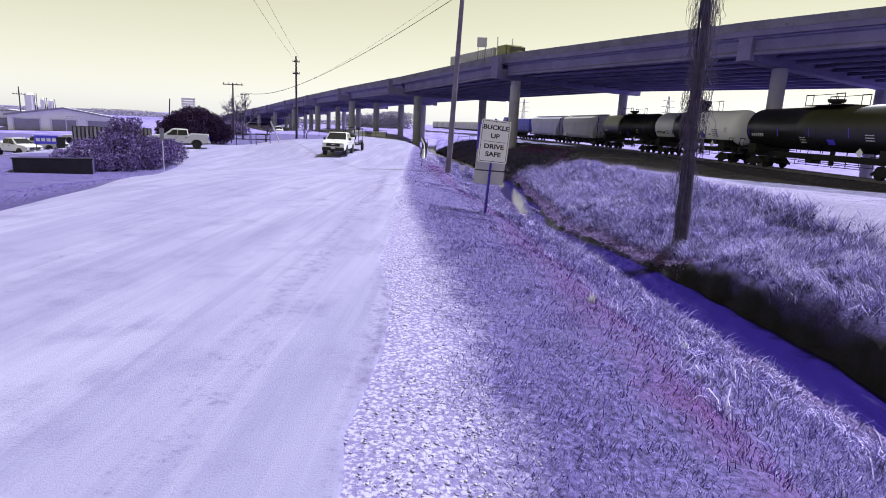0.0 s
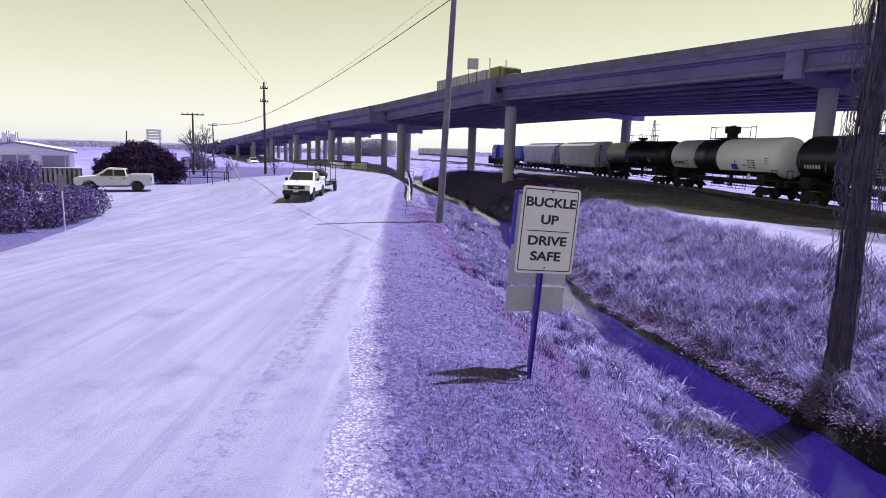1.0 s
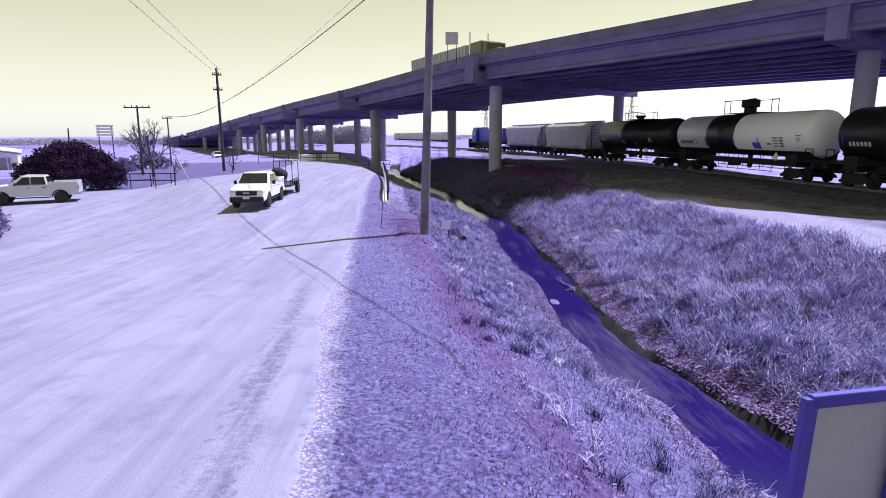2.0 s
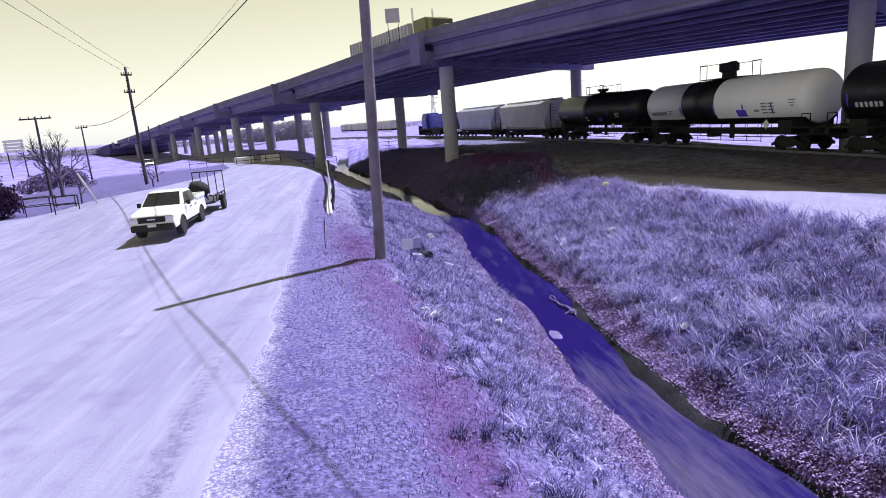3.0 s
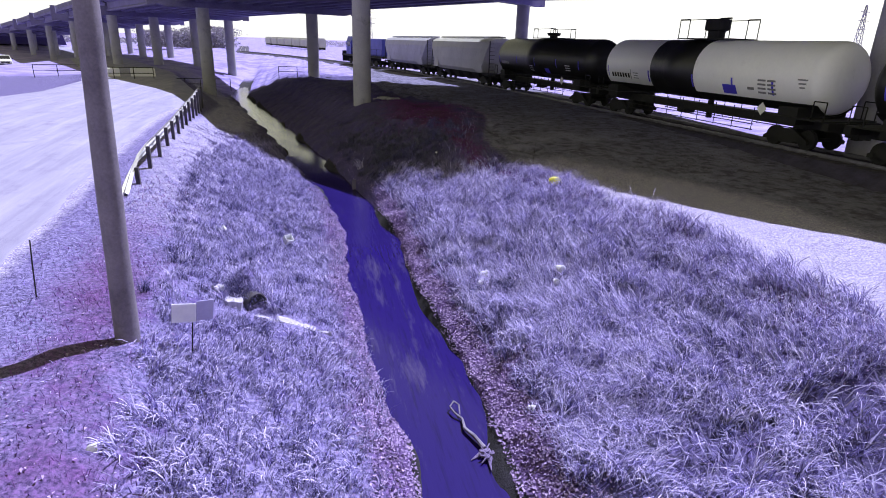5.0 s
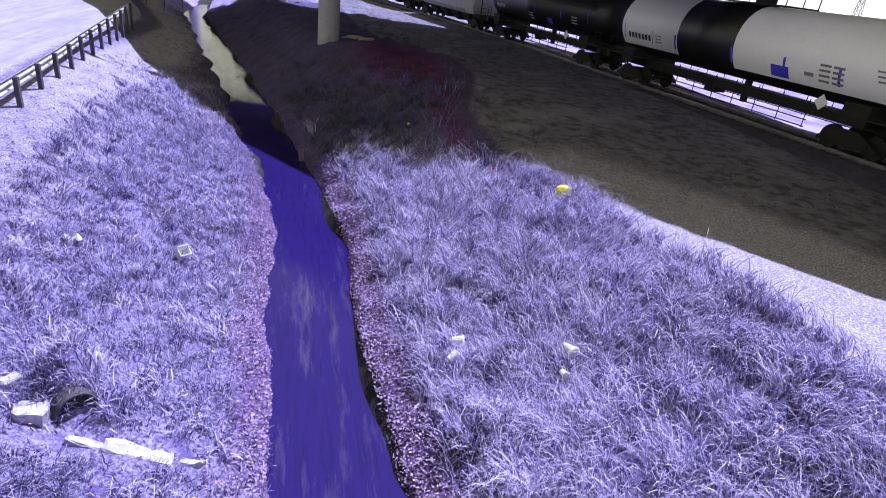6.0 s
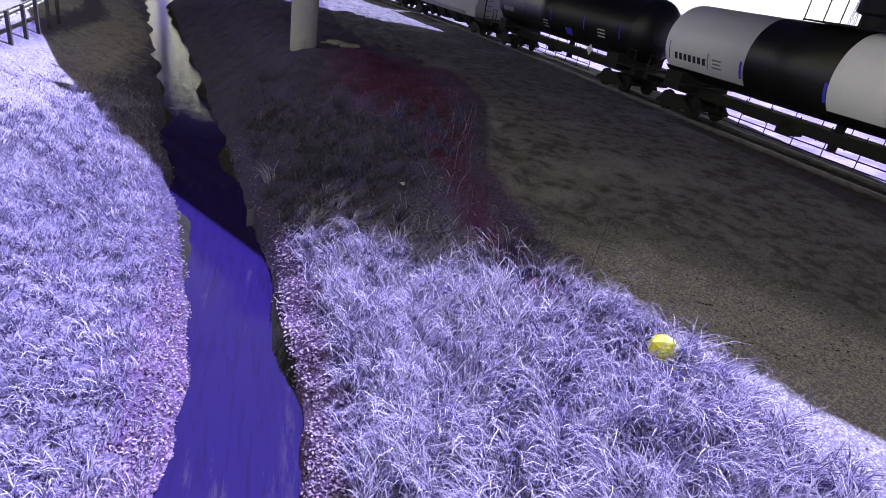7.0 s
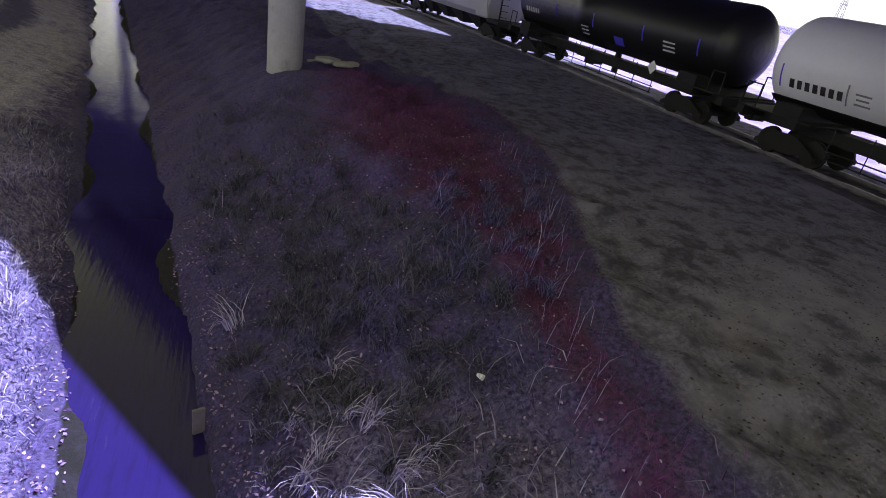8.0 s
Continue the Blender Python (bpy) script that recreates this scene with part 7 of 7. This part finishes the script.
# fresh mauve growth where the bank meets the gravel strip
x, y, rng = scatter(26000, 10.5, 13.8, 33, 47, 103)
u, v, cr, live = masks_at(x, y)
keep = (u < cr + 0.1) & (rng.uniform(0, 1, len(x)) < np.exp(-((u - cr + 0.55) / 0.55) ** 2) * (0.15 + 1.0 * hash_noise(x, y, 0.9, 34)))
x, y = x[keep], y[keep]
n = len(x)
blades("live_grass", x, y, rng.uniform(0.15, 0.4, n), rng.uniform(0.007, 0.014, n), rng.uniform(0.4, 1.3, n), MAUVE, "mauve growth beside the gravel strip", 104)

# tall stalks along the crest and in tufts
x, y, rng = scatter(4200, 4.5, 16.0, 6, 60, 49)
u, v, cr, live = masks_at(x, y)
keep = ((u > cr - 0.9) & (u < cr + 0.4)) | ((u > 1.6) & (u < cr) & (hash_noise(x, y, 0.7, 14) > 0.72))
x, y = x[keep], y[keep]
n = len(x)
blades("tall_weeds", x, y, rng.uniform(0.35, 0.85, n), rng.uniform(0.006, 0.011, n), rng.uniform(0.1, 0.8, n), STRAW, "thin tall dry stalks on the bank's crest", 50)
x, y, rng = scatter(2600, -0.5, 5.0, 22, 58, 51)
u, v, cr, live = masks_at(x, y)
keep = (u < -1.4) & (v > 4.0) & (hash_noise(x, y, 0.8, 15) > 0.62)
x, y = x[keep], y[keep]
n = len(x)
blades("tall_weeds", x, y, rng.uniform(0.3, 0.7, n), rng.uniform(0.006, 0.010, n), rng.uniform(0.1, 0.7, n), STRAW, "thin tall dry stalks on the ditch's road side", 52)


def chips(name, x, y, size, material, label, category, seed, lift=0.01, flat=0.35):
    """Small curled leaves lying on the land."""
    rng = np.random.default_rng(seed)
    n = len(x)
    z = land(x, y) + lift
    a = rng.uniform(0, 6.28, n)
    ca, sa = np.cos(a) * size, np.sin(a) * size
    h = rng.normal(size=(n, 4)) * (size * flat)[:, None]
    vs = np.stack([np.stack([x - ca, y - sa, z + h[:, 0]], 1), np.stack([x + sa * 0.6, y - ca * 0.6, z + np.abs(h[:, 1]) + size * 0.3], 1),
                   np.stack([x + ca, y + sa, z + h[:, 2]], 1), np.stack([x - sa * 0.6, y + ca * 0.6, z + np.abs(h[:, 3])], 1)], 1).reshape(-1, 3)
    i = np.arange(n)[:, None] * 4
    return fast_mesh(name, vs, np.concatenate([i + [0, 1, 2], i + [0, 2, 3]]), material, label, category)


x, y, rng = scatter(560000, 0, 11.5, 3, 60, 53)
u = x - ditch_x(y)
d = np.abs(u)
edge_w = 1.6 + 1.0 * (hash_noise(x, y, 0.7, 16) - 0.5) + rng.exponential(0.22, len(x))
keep = (d > 0.8) & (d < edge_w) & ((u < 0) | (y > 14.5)) & (rng.uniform(0, 1, len(x)) < 0.85 - 0.75 * step01(y, 47, 53))
x, y = x[keep], y[keep]
chips("fallen_leaves", x, y, rng.uniform(0.016, 0.042, len(x)), PINK_LEAF, "curled pinkish dead leaves along the water's edge", "leaves", 54)
x, y, rng = scatter(26000, -5, 14, 6, 62, 57)
u, v, cr, live = masks_at(x, y)
keep = (np.abs(u) > 1.6) & (v > 2.0) & (u < cr)
x, y = x[keep], y[keep]
chips("fallen_leaves", x, y, rng.uniform(0.015, 0.035, len(x)), PINK_LEAF, "scattered dead leaves among the dry grass", "leaves", 58, lift=0.04)


def pebbles(name, x, y, size, material, label, seed, lift=0.3):
    rng = np.random.default_rng(seed)
    n = len(x)
    z = land(x, y, True) + size * lift
    base = np.array([[1, 0, 0], [-1, 0, 0], [0, 1, 0], [0, -1, 0], [0, 0, 0.42], [0, 0, -0.4]], float)
    a = rng.uniform(0, 6.28, n)
    sc = rng.uniform(0.45, 1.4, (n, 6, 1))
    v = base[None] * sc * size[:, None, None]
    c, s = np.cos(a)[:, None], np.sin(a)[:, None]
    vx, vy = v[:, :, 0] * c - v[:, :, 1] * s, v[:, :, 0] * s + v[:, :, 1] * c
    vs = np.stack([vx + x[:, None], vy + y[:, None], v[:, :, 2] + z[:, None]], 2).reshape(-1, 3)
    i = np.arange(n)[:, None] * 6
    f = [[0, 2, 4], [2, 1, 4], [1, 3, 4], [3, 0, 4], [2, 0, 5], [1, 2, 5], [3, 1, 5], [0, 3, 5]]
    return fast_mesh(name, vs, np.concatenate([i + q for q in f]), material, label, "gravel")


PEBBLE = leaf_material("crushed_stone", (0.186, 0.161, 0.335), (0.508, 0.49, 0.608))
x, y, rng = scatter(230000, -6, 3.5, -1.5, 46, 55)
v = x - road_right(y)
wid = 1.5 - 0.9 * step01(y, 3, 13)
keep = (v < 1.5) & (rng.uniform(0, 1, len(x)) < np.exp(-((v - wid * 0.35) / (wid * 0.6)) ** 2) * (0.2 + 1.0 * hash_noise(x, y, 1.3, 17))) & (y < 3 + rng.exponential(16, len(x)))
x, y, v = x[keep], y[keep], v[keep]
pebbles("gravel", x, y, 0.005 + 0.015 * rng.uniform(0, 1, len(x)) ** 2.5, PEBBLE, "pale crushed stone along the road's edge", 56, lift=0.25)
x, y, rng = scatter(15000, 11.5, 17, 8, 45, 59)
u = x - ditch_x(y)
keep = (x > path_edge(y)) & (x < 20.5)
pebbles("gravel", x[keep], y[keep], rng.uniform(0.006, 0.022, keep.sum()), PEBBLE, "pale crushed stone beside the railway", 60)
DUST = leaf_material("dark_ground_chips", (0.0217, 0.0186, 0.0341), (0.093, 0.0818, 0.13))
x, y, rng = scatter(16000, 9, 21.5, 44, 80, 61)
u = x - ditch_x(y)
keep = u > 6.4
pebbles("gravel", x[keep], y[keep], rng.uniform(0.01, 0.03, keep.sum()), DUST, "dark stones and clods on the trodden earth", 62)

# ---------------------------------------------------------------- culvert, driftwood and litter
culvert = thing("culvert_pipe", 1.97, 39.3, land_at(2.05, 39.1) + 0.2, 40, "dark corrugated culvert pipe end in the bank", "pipe")
bm = bmesh.new()
prof = [(0.27 + (0.014 if k % 2 else 0), k * 0.05) for k in range(16)]
prof = [(0.235, 0.7), (0.235, 0.02), (0.245, -0.02), (0.28, -0.02)] + prof
rings = [[bm.verts.new((r * math.cos(a), h, r * math.sin(a))) for a in [2 * math.pi * j / 28 for j in range(28)]] for r, h in prof]
for a, b in zip(rings, rings[1:]):
    for j in range(28):
        bm.faces.new((a[j], a[(j + 1) % 28], b[(j + 1) % 28], b[j]))
bmesh.ops.recalc_face_normals(bm, faces=bm.faces)
part("pipe", bm, WOOD_DARK, culvert, smooth=True)
# added black plug just inside the mouth, standing for the pipe's dark interior
bm = bmesh.new()
tube(bm, (0, 0.05, 0), (0, 0.6, 0), 0.236, seg=24)
part("silt", bm, TYRE, culvert, "black plug standing for the dark inside the pipe")
SLAB = surf("pale_broken_concrete", (0.30, 0.28, 0.44), (0.50, 0.48, 0.64), 3.0, 12, 0.9, bump=0.5, dist=0.02, stain=(0.217, 0.198, 0.298))


def lump(name, x, y, size, material, label, category, seed, flat=0.6, z=None, rz=0, parent_group=""):
    """An irregular lump or slab resting on the land."""
    rng = np.random.default_rng(seed)
    ob_bm = bmesh.new()
    bmesh.ops.create_icosphere(ob_bm, subdivisions=2, radius=1.0)
    for v_ in ob_bm.verts:
        q = 1 + 0.22 * noise.noise(v_.co * 1.7 + Vector((seed, 0, 0))) + 0.1 * noise.noise(v_.co * 4 + Vector((0, seed, 0)))
        v_.co = Vector((v_.co.x * size[0], v_.co.y * size[1], max(-0.5, min(0.75, v_.co.z)) * size[2] * flat)) * q
    ob = part(name, ob_bm, material)
    ob.matrix_basis = pose(x, y, (land_at(x, y) if z is None else z) + size[2] * 0.2, 0, 0, rz)
    return tagged(ob, label, category, parent_group)


def broken_slab(x, y, sx, sy, h, rz, tilt, seed):
    """A flat broken piece of concrete with a ragged outline."""
    rng = np.random.default_rng(seed)
    bm = bmesh.new()
    m = 14
    rim = [(math.cos(6.283 * i / m), math.sin(6.283 * i / m)) for i in range(m)]
    rim = [(max(-0.8, min(0.8, c)) * sx * rng.uniform(0.95, 1.2), max(-0.75, min(0.75, q)) * sy * rng.uniform(0.9, 1.25)) for c, q in rim]
    low = [bm.verts.new((px, py, -0.25)) for px, py in rim]
    mid_ = [bm.verts.new((px, py, h * 0.75 + 0.02 * float(rng.normal()))) for px, py in rim]
    top = [bm.verts.new((px * 0.86, py * 0.82, h + 0.015 * float(rng.normal()))) for px, py in rim]
    for r0, r1 in ((low, mid_), (mid_, top)):
        for i in range(m):
            bm.faces.new((r0[i], r0[(i + 1) % m], r1[(i + 1) % m], r1[i]))
    bm.faces.new(top)
    bm.faces.new(low[::-1])
    bmesh.ops.recalc_face_normals(bm, faces=bm.faces)
    ob = part("concrete_slab", bm, SLAB)
    ob.matrix_basis = pose(x, y, land_at(x, y) - 0.01, 0, tilt, rz)
    tagged(ob, "pale broken concrete slab below a culvert pipe", "concrete", "broken slabs")


for k, (x, y, sx, sy, rz, tilt) in enumerate(((1.5, 39.12, 0.24, 0.2, 10, 10), (2.2, 38.78, 0.3, 0.09, -12, 18), (2.72, 38.66, 0.36, 0.16, -6, 22), (3.12, 38.62, 0.2, 0.16, 6, 24), (3.48, 38.66, 0.2, 0.07, 5, 18), (1.1, 39.6, 0.15, 0.12, 40, 8))):
    broken_slab(x, y, sx, sy, 0.07, rz, tilt, 70 + k)
for k, (x, y, s) in enumerate(((8.85, 69.6, 0.5), (9.4, 69.1, 0.4), (9.8, 69.5, 0.3), (8.3, 69.3, 0.25))):
    lump("concrete_rubble", x, y, (s, s * 0.8, s * 0.6), CONCRETE_GREY, "grey concrete lump beside a bridge column", "rubble", 80 + k, parent_group="rubble")
YELLOW = surf("yellow_plastic", (0.62, 0.60, 0.03), (0.80, 0.78, 0.08), 3, 15, 0.5, bump=0.4, dist=0.03)
lump("plastic_bag", 11.72, 44.8, (0.26, 0.24, 0.3), YELLOW, "bright yellow plastic bag on the gravel edge", "bag", 90, 0.9)
LITTER = surf("white_litter", (0.66, 0.66, 0.78), (0.76, 0.76, 0.88), 3, 20, 0.6, bump=0.2)


def cup(x, y, tilt, rz, s=1.0, label="white paper cup lying in the grass"):
    ob = thing("paper_cup", x, y, land_at(x, y) + 0.1, rz, label, "litter", "litter", rx=tilt)
    bm = bmesh.new()
    s *= 0.95
    lathe(bm, [(0.05 * s, -0.08 * s), (0.075 * s, 0.08 * s), (0.08 * s, 0.09 * s), (0.065 * s, 0.085 * s), (0.045 * s, -0.06 * s)], 16)
    part("cup", bm, LITTER, ob)
    bm = bmesh.new()
    lathe(bm, [(0.082 * s, 0.088 * s), (0.082 * s, 0.105 * s), (0.06 * s, 0.115 * s)], 16)
    part("lid", bm, LITTER, ob)


for x, y, tilt, turn, size in ((1.11, 31.5, 80, 20, 1.3), (1.3, 31.17, 75, 110, 1.2), (3.23, 32.25, 85, 60, 1.0), (0.39, 33.4, 70, 10, 0.9), (8.01, 40.9, 80, 70, 1.5), (9.79, 39.8, 85, 20, 1.6),
                              (7.83, 40.5, 80, 120, 1.2), (9.5, 39.3, 80, 0, 1.0), (7.31, 35.2, 80, 40, 0.9), (8.28, 31.8, 75, 80, 1.0), (9.0, 52.05, 82, 30, 0.55)):
    cup(x, y, tilt, turn, size)
carton = thing("plastic_box", 2.56, 44.8, land_at(2.56, 44.8) + 0.12, 35, "white plastic box lying open in the grass", "litter", "litter", rx=38)
bm = bmesh.new()
for a in ((-0.13, 0.13, -0.11, 0.11, -0.1, -0.088), (-0.13, -0.118, -0.11, 0.11, -0.088, 0.1), (0.118, 0.13, -0.11, 0.11, -0.088, 0.1), (-0.118, 0.118, -0.11, -0.098, -0.088, 0.1), (-0.118, 0.118, 0.098, 0.11, -0.088, 0.1)):
    box(bm, *a)
part("tub", bm, LITTER, carton)
bm = bmesh.new()
box(bm, -0.14, 0.14, 0.11, 0.125, -0.06, 0.14, 0.004)
part("lid", bm, LITTER, carton)


def sheet_litter(x, y, w, h, rz, label):
    """A crumpled sheet lying on the ground."""
    rng = np.random.default_rng(int(x * 10 + y))
    bm = bmesh.new()
    bmesh.ops.create_grid(bm, x_segments=6, y_segments=5, size=0.5)
    for v_ in bm.verts:
        v_.co = Vector((v_.co.x * w, v_.co.y * h, 0.06 + 0.05 * float(rng.normal())))
    bmesh.ops.solidify(bm, geom=bm.faces[:], thickness=0.004)
    ob = part("paper", bm, LITTER)
    ob.matrix_basis = pose(x, y, land_at(x, y) + 0.05, 0, 0, rz)
    tagged(ob, label, "litter", "litter")


sheet_litter(0.6, 44.0, 0.42, 0.24, 20, "crumpled white sheet lying on the verge")
sheet_litter(7.69, 30.16, 0.26, 0.16, 40, "crumpled white sheet at the water's edge")
sheet_litter(2.85, 22.9, 0.3, 0.18, 60, "torn white sheet in the verge grass")
sheet_litter(2.8, 4.1, 0.13, 0.05, 10, "small white scrap of paper in the mown grass")
sheet_litter(4.2, 4.0, 0.12, 0.07, 30, "small white scrap of paper in the dry grass")

DRIFT = surf("bleached_driftwood", (0.104, 0.088, 0.16), (0.224, 0.2, 0.32), 3, 30, 0.9, bump=0.5, dist=0.01)
MUDDY = surf("wet_mud", (0.07, 0.05, 0.17), (0.20, 0.155, 0.36), 3, 25, 0.7, bump=0.7, dist=0.03)
drift = thing("driftwood", 6.0, 35.1, -2.9, 0, "bleached forked branch lying in the shallow water", "branch")
bm = bmesh.new()
pts = [(-0.05, 1.1, 0.12), (0.0, 0.9, 0.1), (0.12, 0.72, 0.06), (0.08, 0.4, 0.08), (0.2, 0.1, 0.1), (0.3, -0.25, 0.08)]
for k, (a, b) in enumerate(zip(pts, pts[1:])):
    tube(bm, a, b, 0.016 + 0.006 * k, 0.016 + 0.006 * (k + 1), 8)
part("branch", bm, DRIFT, drift)
bm = bmesh.new()
rng = np.random.default_rng(97)
for k in range(26):
    a = rng.uniform(0, 6.28)
    p = (0.3 + 0.14 * math.cos(a) * rng.uniform(0.2, 1), -0.4 + 0.2 * math.sin(a) * rng.uniform(0.2, 1), rng.uniform(0.02, 0.1))
    q = (p[0] + rng.normal() * 0.1, p[1] + rng.normal() * 0.12, p[2] + rng.uniform(-0.04, 0.05))
    tube(bm, p, q, rng.uniform(0.02, 0.05), 0.01, 6)
part("root_clump", bm, MUDDY, drift, "ragged clump of muddy roots")
tube_end = bmesh.new()
for a, b in (((-0.05, 1.1, 0.12), (0.06, 1.22, 0.16)), ((0.06, 1.22, 0.16), (0.14, 1.1, 0.14)), ((0.14, 1.1, 0.14), (0.1, 0.85, 0.08))):
    tube(tube_end, a, b, 0.018, 0.014, 6)
part("twig", tube_end, DRIFT, drift)
lump("mud_clod", 5.12, 32.9, (0.2, 0.46, 0.12), MUDDY, "pale clump of mud and roots in the water", "mud", 95, z=-2.92)
stake = thing("wooden_stake", 5.36, 53.5, land_at(5.36, 53.5) - 0.3, 20, "weathered board standing upright at the water's edge", "board", rx=3)
bm = bmesh.new()
box(bm, -0.09, 0.09, -0.025, 0.025, -0.3, 0.85, 0.008)
part("board", bm, WOOD_POLE, stake)
